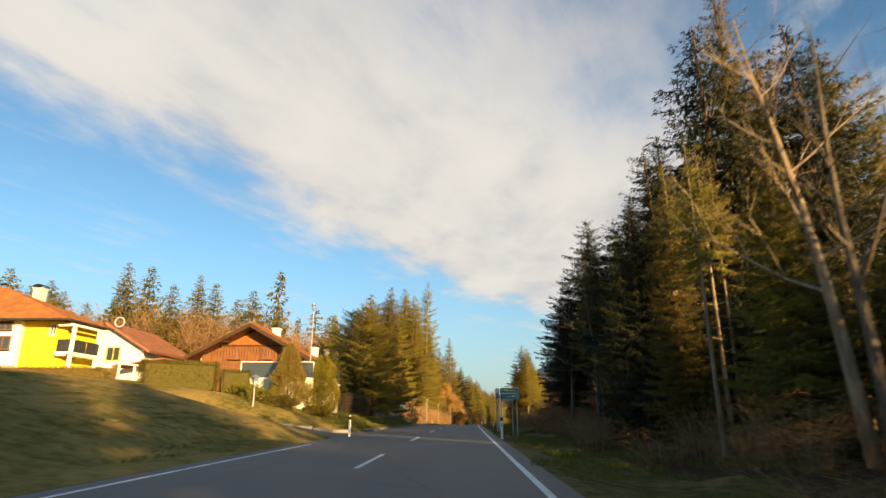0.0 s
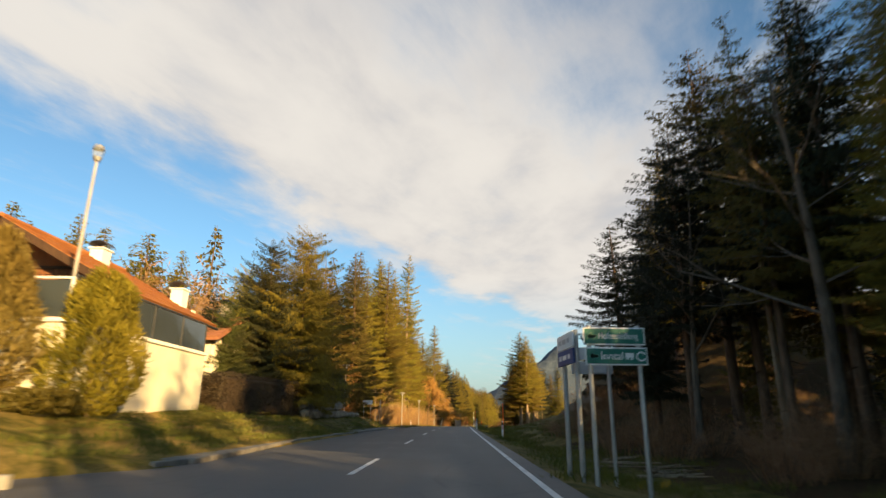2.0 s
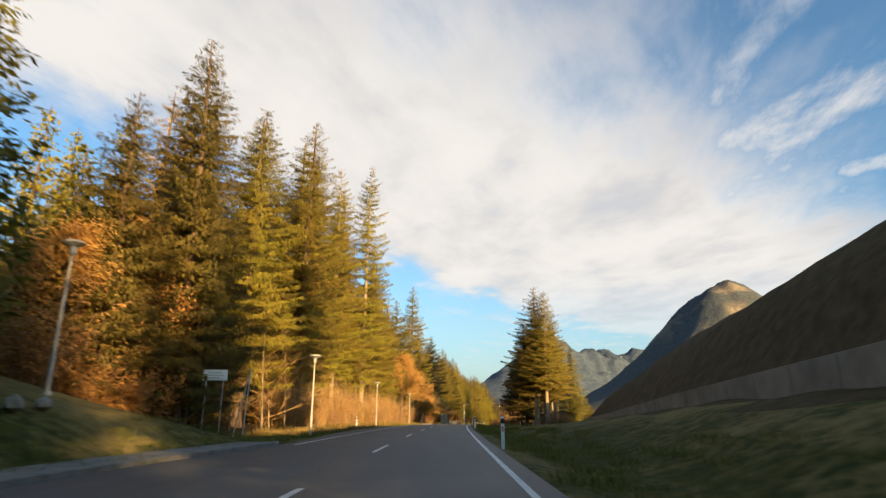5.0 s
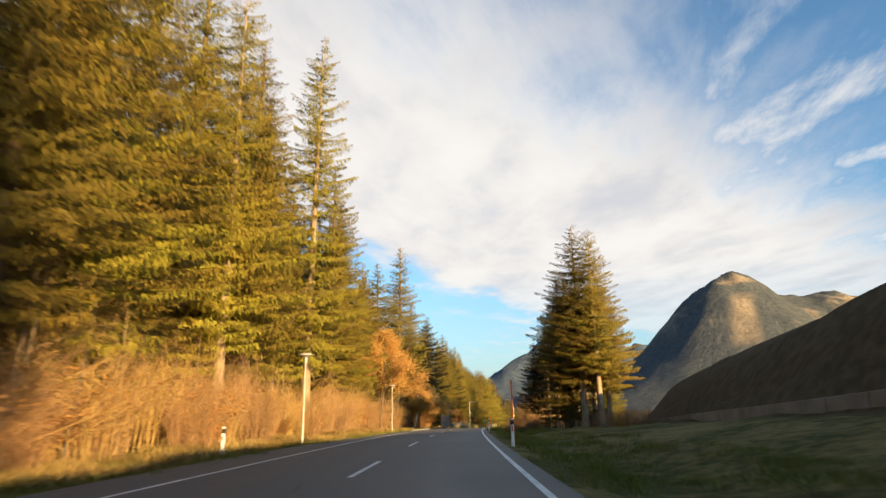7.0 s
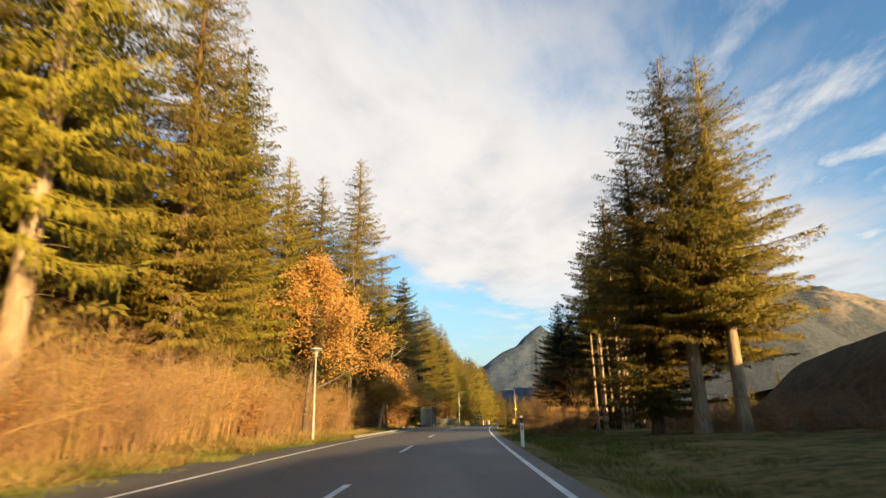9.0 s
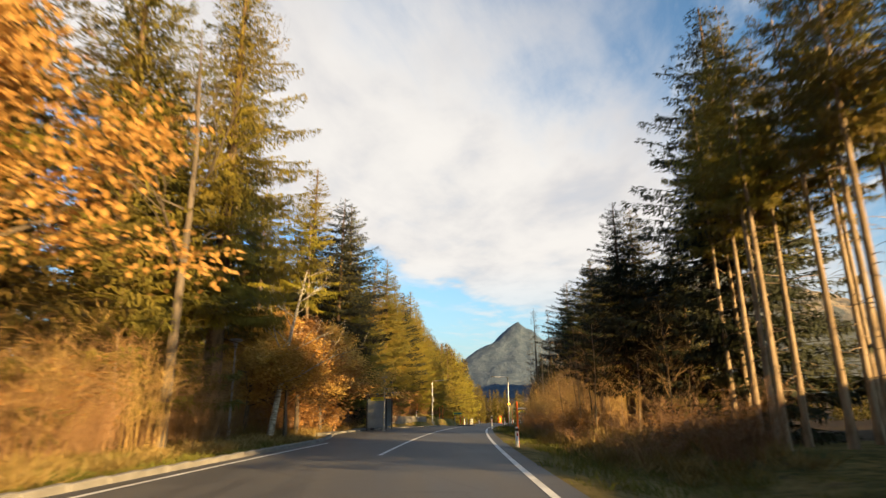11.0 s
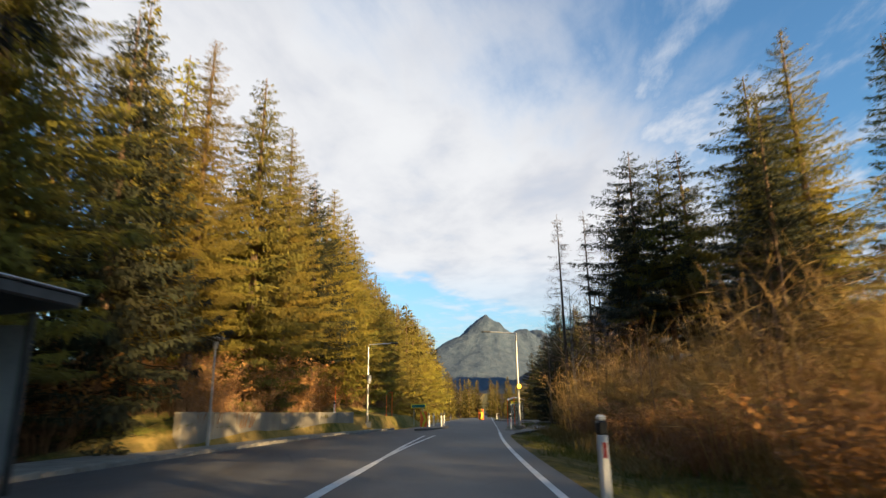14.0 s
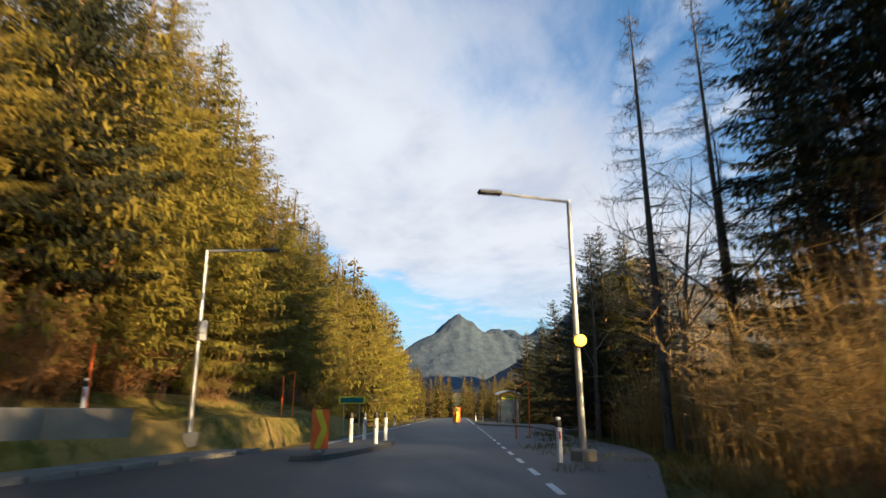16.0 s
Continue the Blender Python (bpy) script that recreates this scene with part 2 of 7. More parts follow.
def mountain_build(net, sh, out):
    g = net.n("ShaderNodeNewGeometry")
    p = g.outputs["Position"]
    a = net.noise(p, 0.007, 5.0, 0.6)
    b = net.noise(p, 0.09, 6.0, 0.7)
    up = net.n("ShaderNodeSeparateXYZ", Vector=p).outputs[2]
    # The woods' blue-grey has the air's haze mixed in; the rock below has none.
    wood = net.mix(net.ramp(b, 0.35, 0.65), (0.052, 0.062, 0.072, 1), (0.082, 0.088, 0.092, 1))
    rock = net.mix(net.ramp(b, 0.3, 0.7), (0.15, 0.125, 0.10, 1), (0.26, 0.21, 0.16, 1))
    bare_ = net.math("MULTIPLY", net.ramp(a, 0.50, 0.60), net.ramp(up, 130.0, 260.0))
    east = net.n("ShaderNodeSeparateXYZ", Vector=p).outputs[0]
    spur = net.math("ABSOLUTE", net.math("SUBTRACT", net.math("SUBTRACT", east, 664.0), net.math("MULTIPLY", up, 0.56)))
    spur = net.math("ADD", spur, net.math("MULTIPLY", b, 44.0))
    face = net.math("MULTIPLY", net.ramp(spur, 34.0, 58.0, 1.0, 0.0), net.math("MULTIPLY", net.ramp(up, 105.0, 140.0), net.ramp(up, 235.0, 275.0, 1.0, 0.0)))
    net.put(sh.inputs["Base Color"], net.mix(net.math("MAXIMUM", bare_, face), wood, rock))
    bump(net, sh, net.math("ADD", net.math("MULTIPLY", a, 2.0), b), 0.7, 7.0)


def meadow_build(net, sh, out):
    p = world_place(net)
    a = net.noise(p, 0.25, 5.0)
    b = net.noise(p, 2.6, 6.0, 0.65)
    c = net.noise(p, 26.0, 3.0, 0.7)
    green = net.mix(net.ramp(b, 0.3, 0.7), (0.085, 0.080, 0.014, 1), (0.16, 0.135, 0.026, 1))
    straw = net.mix(net.ramp(c, 0.3, 0.7), (0.22, 0.15, 0.042, 1), (0.34, 0.235, 0.075, 1))
    col = net.mix(net.ramp(net.math("ADD", net.math("MULTIPLY", a, 0.6), net.math("MULTIPLY", b, 0.4)), 0.40, 0.58), green, straw)
    net.put(sh.inputs["Base Color"], col)
    bump(net, sh, net.math("ADD", b, net.math("MULTIPLY", c, 0.5)), 0.9, 0.07)


MEADOW = material("dry_meadow", meadow_build, 0.95, 0, 0.1)
GRASS = material("grass", ground_build, 0.95, 0, 0.1)
FLOOR = material("forest_floor", forest_floor_build, 0.97, 0, 0.1)
SLOPE = material("dry_slope", slope_build, 0.97, 0, 0.1)
ASPHALT = material("asphalt", asphalt_build, 0.7, 0, 0.35)
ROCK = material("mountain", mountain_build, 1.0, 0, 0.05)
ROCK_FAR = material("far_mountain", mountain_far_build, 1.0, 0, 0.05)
PAINT = worn("road_paint", (0.5, 0.5, 0.48), (0.78, 0.78, 0.76), 1.5, 0.7, grain=60.0)
KERB = worn("kerb_concrete", (0.14, 0.13, 0.115), (0.24, 0.225, 0.20), 2.0, 0.9)
CONCRETE = worn("concrete", (0.16, 0.14, 0.11), (0.28, 0.25, 0.20), 0.7, 0.9)
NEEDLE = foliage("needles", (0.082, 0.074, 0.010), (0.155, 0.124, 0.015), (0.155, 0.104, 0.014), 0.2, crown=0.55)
NEEDLE_FAR = foliage("far_needles", (0.055, 0.055, 0.009), (0.140, 0.110, 0.014), (0.14, 0.092, 0.013), 0.25)
# Low sunlight on the spruces is mixed into this brighter, golden needle colour.
NEEDLE_SUNLIT = foliage("sunlit_needles", (0.130, 0.110, 0.010), (0.225, 0.178, 0.018), (0.215, 0.145, 0.016), 0.25, crown=0.55)
# Darker green that holds the shade on a broad spruce in its colour.
NEEDLE_SHADED_GREEN = foliage("shaded_green_needles", (0.032, 0.040, 0.010), (0.070, 0.074, 0.015), (0.07, 0.058, 0.012), 0.2, crown=0.55)
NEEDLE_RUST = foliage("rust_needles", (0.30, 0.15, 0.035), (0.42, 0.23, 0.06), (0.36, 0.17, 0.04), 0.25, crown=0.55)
# The wood's deep shade is put into this near-black needle colour.
NEEDLE_SHADED = foliage("shady_needles", (0.015, 0.020, 0.008), (0.032, 0.035, 0.011), (0.032, 0.027, 0.008), 0.15, crown=0.5)
HEDGE = foliage("hedge_leaves", (0.070, 0.062, 0.009), (0.135, 0.112, 0.015), (0.105, 0.085, 0.013), 0.2)
KERB_PALE = worn("pale_kerb_concrete", (0.20, 0.185, 0.16), (0.29, 0.27, 0.235), 2.0, 0.9)
SHRUB_OLIVE = foliage("olive_sprays", (0.10, 0.075, 0.016), (0.26, 0.185, 0.05), (0.22, 0.13, 0.03), 0.25)
SHRUB_GOLD = foliage("yellow_green_sprays", (0.10, 0.095, 0.010), (0.27, 0.215, 0.02), (0.22, 0.17, 0.02), 0.25)
DRYLEAF = foliage("dry_leaves", (0.36, 0.19, 0.045), (0.54, 0.33, 0.10), (0.46, 0.24, 0.06), 0.3)
REDTWIG = foliage("red_brown_twigs", (0.24, 0.135, 0.06), (0.44, 0.27, 0.125), (0.34, 0.225, 0.095), 0.1)
TANTWIG = foliage("tan_twigs", (0.26, 0.15, 0.055), (0.45, 0.275, 0.105), (0.36, 0.205, 0.075), 0.15)
SHELTER_GREY = worn("shelter_panels", (0.22, 0.235, 0.24), (0.30, 0.31, 0.31), 1.5, 0.35, 0, 0.4, 30.0, 0.02)
# Brown twigs darkened to carry the shade that lies on the bank's hedge.
TWIG_SHADED = foliage("shaded_brown_twigs", (0.030, 0.021, 0.012), (0.075, 0.05, 0.026), (0.05, 0.04, 0.018), 0.1)
DRYGRASS = foliage("dry_grass", (0.23, 0.16, 0.05), (0.38, 0.27, 0.09), (0.17, 0.14, 0.03), 0.25)
GREENGRASS = foliage("green_grass", (0.06, 0.075, 0.012), (0.13, 0.125, 0.02), (0.17, 0.13, 0.035), 0.25)
BARK = material("spruce_bark", bark_build((0.065, 0.042, 0.028), (0.19, 0.125, 0.08)), 0.95, 0, 0.1)
BARK_PALE = material("pale_bark", bark_build((0.17, 0.12, 0.075), (0.36, 0.27, 0.18)), 0.95, 0, 0.1)
BARK_GREY = material("grey_bark", bark_build((0.07, 0.055, 0.042), (0.17, 0.135, 0.10)), 0.95, 0, 0.1)
BIRCH = material("birch_bark", bark_build((0.10, 0.08, 0.06), (0.62, 0.56, 0.46), 2.5, 5.0), 0.85, 0, 0.2)
TILE = worn("roof_tiles", (0.25, 0.088, 0.028), (0.37, 0.150, 0.045), 1.2, 0.85, grain=14.0)
TILE_DARK = worn("dark_roof_tiles", (0.22, 0.085, 0.045), (0.33, 0.14, 0.07), 1.2, 0.85, grain=14.0)
YELLOW = worn("yellow_render", (0.72, 0.52, 0.02), (0.80, 0.60, 0.045), 0.6, 0.9, grain=50.0)
CREAM = worn("cream_render", (0.62, 0.56, 0.42), (0.74, 0.68, 0.54), 0.5, 0.9, grain=50.0)
WHITE = worn("white_render", (0.72, 0.70, 0.64), (0.82, 0.80, 0.75), 0.5, 0.9, grain=50.0)
WOOD = material("brown_cladding", bark_build((0.14, 0.055, 0.022), (0.28, 0.115, 0.045), 0.1, 12.0), 0.75, 0, 0.25)
WOOD_RED = material("red_brown_boards", bark_build((0.26, 0.085, 0.025), (0.38, 0.13, 0.04), 0.15, 8.0), 0.75, 0, 0.25)
WOOD_DARK = material("dark_wood", bark_build((0.04, 0.022, 0.012), (0.085, 0.045, 0.024), 0.1, 12.0), 0.8, 0, 0.25)
METAL = worn("galvanised_steel", (0.36, 0.36, 0.36), (0.52, 0.52, 0.51), 3.0, 0.45, 0.75, 0.5, 60.0, 0.05)
METAL_WHITE = worn("painted_post", (0.30, 0.28, 0.25), (0.42, 0.39, 0.35), 2.0, 0.6, 0.0, 0.4, 60.0, 0.05)
METAL_DARK = worn("dark_metal", (0.05, 0.05, 0.052), (0.09, 0.088, 0.085), 3.0, 0.5, 0.6, 0.5, 60.0, 0.05)
PLASTIC = worn("white_plastic", (0.66, 0.65, 0.62), (0.80, 0.79, 0.76), 4.0, 0.5, 0, 0.4, 40.0, 0.03)
BLACK = worn("black_plastic", (0.015, 0.015, 0.015), (0.035, 0.034, 0.033), 5.0, 0.5, 0, 0.4, 40.0, 0.03)
RED = worn("red_reflector", (0.45, 0.03, 0.02), (0.60, 0.05, 0.03), 5.0, 0.4, 0, 0.5, 40.0, 0.03)
ORANGE = worn("orange_pole", (0.82, 0.125, 0.012), (0.92, 0.165, 0.018), 3.0, 0.55, 0, 0.4, 40.0, 0.03)
SIGNGREEN = worn("sign_green", (0.005, 0.115, 0.085), (0.008, 0.15, 0.11), 2.0, 0.45, 0, 0.4, 40.0, 0.02)
SIGNBLUE = worn("sign_blue", (0.02, 0.05, 0.17), (0.03, 0.07, 0.22), 2.0, 0.45, 0, 0.4, 40.0, 0.02)
SIGNWHITE = worn("sign_white", (0.70, 0.71, 0.70), (0.82, 0.82, 0.80), 2.0, 0.45, 0, 0.4, 40.0, 0.02)
SIGNYELLOW = worn("sign_yellow", (0.80, 0.62, 0.02), (0.88, 0.70, 0.04), 2.0, 0.45, 0, 0.4, 40.0, 0.02)
SIGNBACK = worn("sign_back", (0.42, 0.42, 0.43), (0.55, 0.55, 0.56), 2.0, 0.5, 0.3, 0.4, 40.0, 0.02)
STONE = worn("boulder_stone", (0.16, 0.132, 0.10), (0.31, 0.265, 0.205), 1.6, 0.95, grain=14.0, bumpy=0.7, dist=0.03)


def glass_build(net, sh, out):
    p = world_place(net)
    net.put(sh.inputs["Base Color"], (0.045, 0.055, 0.06, 1))
    net.put(sh.inputs["Roughness"], net.ramp(net.noise(p, 3.0, 3.0), 0.3, 0.7, 0.03, 0.1))


GLASS = material("window_glass", glass_build, 0.05, 0.0, 0.8)


def pane_build(net, sh, out):
    sh.inputs["Base Color"].default_value = (0.75, 0.8, 0.8, 1)
    sh.inputs["Transmission Weight"].default_value = 0.85
    sh.inputs["Roughness"].default_value = 0.12
    sh.inputs["IOR"].default_value = 1.1


PANE = material("clear_pane", pane_build, 0.1, 0.0, 0.5)


def amber_build(net, sh, out):
    sh.inputs["Base Color"].default_value = (0.9, 0.45, 0.02, 1)
    sh.inputs["Emission Color"].default_value = (1.0, 0.5, 0.02, 1)
    sh.inputs["Emission Strength"].default_value = 2.2


AMBER = material("lit_amber_lamp", amber_build, 0.4)


# ---- helpers for shapes ----
def smooth(a, b, x):
    t = min(1.0, max(0.0, (x - a) / (b - a)))
    return t * t * (3 - 2 * t)


def cx(y):
    """The driven line, from above."""
    if y < 0:
        return 0.018 * y - 0.12
    if y > 217:
        return cx(217) + 0.236 * (y - 217)
    return 7.46343663e-09 * y**4 - 1.39261553e-06 * y**3 + 2.53276410e-04 * y**2 + 1.81944726e-02 * y - 0.119333137


def rz(y):
    """The height of the road, which falls away ahead."""
    if y < 0:
        return -0.013
    if y > 217:
        return rz(217) - 0.043 * (min(y, 330) - 217) - 0.05 * max(0.0, min(y, 460) - 330)
    return -1.15049655e-09 * y**4 + 4.48818105e-07 * y**3 - 1.50817317e-04 * y**2 + 3.87236257e-03 * y - 0.0132947026


def band(y, a, b, soft=8.0):
    return smooth(a - soft, a + soft, y) * (1 - smooth(b - soft, b + soft, y))


def wall_lat(y):
    """Where the retaining wall runs along the embankment."""
    return float(np.interp(y, [55, 90, 130, 170], [10.5, 13.5, 17.0, 20.5]))


def wall_foot(y):
    return float(np.interp(y, [55, 75, 95, 115, 135, 165], [2.4, 2.4, 1.8, 1.25, 0.75, 0.15]))


def rise(lat, y):
    """Height of the land over the road."""
    z = 0.0
    if lat < -6.0:
        d = -lat - 6.0
        lawn = min(d, 9.0) * 0.27 + max(0, min(d - 9.0, 14)) * 0.11
        cut = band(y, 29.3, 34.0, 1.6)
        z += (lawn * (1 - cut) + min(d, 25.0) * 0.13 * cut) * (1 - smooth(54, 66, y))
        z += min(d * 0.30, 4.0) * band(y, 60, 90, 6) * smooth(0.6, 3.5, d)
        z += (min(max(0, d - 4) * 0.12, 4.0)) * smooth(88, 104, y)
        z -= 0.12 * smooth(0, 1.2, d) * (1 - smooth(1.2, 2.8, d)) * (1 - smooth(20, 30, y))
        z += 4.5 * smooth(14, 34, d) * smooth(66, 82, y) * (1 - smooth(104, 125, y))
    if lat < -5.0 and y > 196:
        e = left_edge(y) - lat
        z += (1.1 * smooth(1.6, 2.05, e) + 1.6 * smooth(2.0, 9.0, e)) * smooth(210, 216, y) * (1 - smooth(252, 268, y))
    edge = right_edge(y) + 0.45
    if lat > edge:
        d = lat - edge
        z -= 0.35 * smooth(0, 2.0, d) * (1 - smooth(3.0, 5.5, d) * 0.7)
        z += 0.35 * smooth(4, 12, d) * (1 - smooth(50, 60, y))
        top = float(np.interp(y, [60, 80, 95, 115, 140, 168], [9.5, 9.9, 9.4, 8.4, 6.8, 5.4]))
        wl = wall_lat(y) - edge
        low = wall_foot(y)
        hill = low * smooth(1.5, wl + 0.3, d) + (top - low) * smooth(wl - 0.4, wl + 6.4, d) ** 0.8
        z += hill * smooth(50, 62, y) * (1 - smooth(166, 180, y))
    bumps = noise.noise(Vector((lat * 0.22, y * 0.22, 3.0))) * 0.22 + noise.noise(Vector((lat * 0.9, y * 0.9, 7.0))) * 0.05
    away = smooth(0.4, 3.5, max(-lat - 6.0, lat - 2.0)) * (1 - band(y, 29.0, 34.5, 1.8) * (lat < 0))
    return z + bumps * away - 0.10 * smooth(0.0, 0.8, max(-lat - 6.4, lat - 1.9))


def gz(lat, y):
    return rz(y) + rise(lat, y)


def at(lat, y, dz=0.0):
    """World place of a spot beside the driven line, on the land."""
    return Vector((cx(y) + lat, y, gz(lat, y) + dz))


def atx(x, y, dz=0.0):
    return at(x - cx(y), y, dz)


def heading(y):
    return math.degrees(-math.atan2(cx(y + 1) - cx(y - 1), 2))


def mesh_from(name, verts, faces, mats, smooth_faces=False):
    me = bpy.data.meshes.new(name)
    me.from_pydata([tuple(v) for v in verts], [], [tuple(f) for f in faces])
    for m in mats if isinstance(mats, (list, tuple)) else [mats]:
        me.materials.append(m)
    if smooth_faces:
        me.polygons.foreach_set("use_smooth", [True] * len(me.polygons))
    return me


def finish(name, bm, mat, parent=None, label=""):
    me = bpy.data.meshes.new(name)
    bmesh.ops.recalc_face_normals(bm, faces=bm.faces)
    bm.to_mesh(me)
    bm.free()
    me.materials.append(mat)
    ob = new(name, me)
    if parent is not None:
        ob.parent = parent
    if label:
        tagged(ob, label)
    return ob


def part(name, bm, mat, parent, label=""):
    return finish(name, bm, mat, parent, label)


def empty(name, m, label, category, group="", kind=""):
    ob = new(name)
    ob.empty_display_size = 0.2
    ob.matrix_world = m
    return tagged(ob, label, category, group, kind)


def box(bm, c, s, rz_=0.0, bevel=0.0, tilt=None):
    """A block of size s centred on c, its edges broken."""
    made = bmesh.ops.create_cube(bm, size=1.0)
    vs = made["verts"]
    m = Matrix.Translation(c) @ Matrix.Rotation(radians(rz_), 4, "Z")
    if tilt is not None:
        m = m @ tilt
    bmesh.ops.transform(bm, matrix=m @ Matrix.Diagonal((*s, 1)), verts=vs)
    if bevel:
        es = list({e for v in vs for e in v.link_edges})
        bmesh.ops.bevel(bm, geom=es, offset=bevel, segments=1, affect="EDGES")
    return bm


def rod(bm, a, b, r1, r2=None, sides=8, caps=True):
    """A tapered round bar from a to b."""
    a, b = Vector(a), Vector(b)
    d = b - a
    q = d.to_track_quat("Z", "Y").to_matrix().to_4x4()
    bmesh.ops.create_cone(bm, cap_ends=caps, segments=sides, radius1=r1, radius2=r1 if r2 is None else r2, depth=d.length,
                          matrix=Matrix.Translation((a + b) / 2) @ q)
    return bm


def B():
    return bmesh.new()


# ---- ground, road, mountains ----
def strip(name, mat, lats, ys, dz, label, category, kind="structure", thick=0.0):
    """A long sheet that follows the road, at fixed distances beside it."""
    verts, faces = [], []
    n = len(lats)
    for y in ys:
        for l in lats:
            l2 = l(y) if callable(l) else l
            verts.append((cx(y) + l2, y, rz(y) + dz))
    for i in range(len(ys) - 1):
        for j in range(n - 1):
            a = i * n + j
            faces.append((a, a + 1, a + n + 1, a + n))
    if thick:
        off = len(verts)
        verts += [(x, y, z - thick) for x, y, z in verts]
        for i in range(len(ys) - 1):
            a, b = i * n, i * n + n - 1
            faces.append((a + off, a, a + n, a + n + off))
            faces.append((b, b + off, b + n + off, b + n))
        faces.append((0, off, off + n - 1, n - 1))
        e = (len(ys) - 1) * n
        faces.append((e, e + n - 1, e + n - 1 + off, e + off))
    ob = new(name, mesh_from(name, verts, faces, mat))
    return tagged(ob, label, category, "", kind)


def left_edge(y):
    """Left side of the asphalt: a side road, then a wide bay, then the narrow road, then a bus bay."""
    v = -5.75
    v -= 3.2 * band(y, 28.4, 36, 2.2)
    v -= 0.6 * band(y, 44, 84, 6)
    v -= 1.3 * band(y, 100, 150, 14)
    v -= 2.6 * band(y, 186, 232, 9)
    return v


def right_edge(y):
    return 1.75 + 3.4 * band(y, 226, 262, 7)


def frange(a, b, s):
    out = []
    while a < b:
        out.append(a)
        a += s
    return out + [b]


def build_ground():
    ys = frange(-160, -20, 10) + frange(-18, 300, 1.5) + frange(306, 520, 12) + [600, 750, 1000, 1500, 2400, 4200]
    side = [0, 0.4, 0.8, 1.2, 1.7, 2.3, 3, 3.8, 4.7, 5.7, 6.8, 8, 9.4, 11, 13, 15, 17.5, 20, 23, 27, 32, 40, 52, 70, 100, 160, 260, 450, 800, 1500, 3000]
    verts, faces = [], []
    lats_n = len(side) * 2 + 2
    for y in ys:
        L, R = left_edge(y) + 0.25, right_edge(y) - 0.2
        lats = [L - s for s in reversed(side)] + [L + 1.0, R - 1.0] + [R + s for s in side]
        for k, l in enumerate(lats):
            z = gz(l, y) if abs(l) < 300 else rz(y) + 4
            inside = L < l < R
            edge_drop = 0.0 if not inside else 0.25
            verts.append((cx(y) + l, y, z - edge_drop - 0.02))
    n = lats_n
    for i in range(len(ys) - 1):
        for j in range(n - 1):
            a = i * n + j
            faces.append((a, a + 1, a + n + 1, a + n))
    me = mesh_from("ground", verts, faces, [GRASS, FLOOR, SLOPE, MEADOW], True)
    for p in me.polygons:
        x, y, z = p.center
        l = x - cx(y)
        wob = 1.5 * noise.noise(Vector((x * 0.2, y * 0.2, 0)))
        if l > 5.5 + wob and (y < 56 or y > 176):
            p.material_index = 1
        elif l > wall_lat(y) - 3.0 + wob * 0.8 and 52 < y < 176:
            p.material_index = 2
        elif l < -6.0 and (y < 60 or (92 < y and l > -11)):
            p.material_index = 3
        elif l < -11.5 + wob and y > 96:
            p.material_index = 1
    ob = new("ground", me)
    return tagged(ob, "grassy verges, dry meadow and leaf-strewn forest floor", "ground", "", "structure")


build_ground()
ROAD_Y = frange(-150, 520, 2.0)
strip("road", ASPHALT, [left_edge, lambda y: left_edge(y) * 0.5 + right_edge(y) * 0.5, right_edge], ROAD_Y, 0.0,
      "grey worn asphalt country road with light wheel tracks", "road", thick=0.3)


def lines():
    strip("edge_line", PAINT, [1.26, 1.38], frange(-150, 224, 2.0), 0.004, "worn white solid line along the road edge", "road marking")
    strip("edge_line", PAINT, [lambda y: 1.26 + 0.25 * (y - 262) * 0, lambda y: 1.38], frange(268, 460, 2.0), 0.004, "worn white solid line along the road edge", "road marking")
    strip("edge_line", PAINT, [-5.32, -5.20], frange(-150, 21, 2.0), 0.004, "worn white solid line along the road edge", "road marking")
    strip("edge_line", PAINT, [-5.32, -5.20], frange(88, 178, 2.0), 0.004, "worn white solid line along the road edge", "road marking")
    strip("edge_line", PAINT, [-5.32, -5.20], frange(240, 440, 2.0), 0.004, "worn white solid line along the road edge", "road marking")
    y = -60.0
    while y < 168:
        strip("centre_dash", PAINT, [-2.06, -1.94], frange(y, y + 4.0, 2.0), 0.004, "worn white dash on the road's middle", "road marking")
        y += 12.0
    strip("centre_line", PAINT, [-2.10, -1.98], frange(170, 222, 2.0), 0.004, "worn white solid middle line", "road marking")
    strip("centre_line", PAINT, [lambda y: -2.02 - 0.035 * max(0, y - 205), lambda y: -1.9 - 0.035 * max(0, y - 205)], frange(196, 222, 2.0), 0.0045, "worn white line that splits off round the island", "road marking")
    y = 222.0
    while y < 262:
        strip("bay_dash", PAINT, [1.3, 1.42], frange(y, y + 1.2, 0.6), 0.004, "short white dash along a bus bay", "road marking")
        y += 2.4


lines()


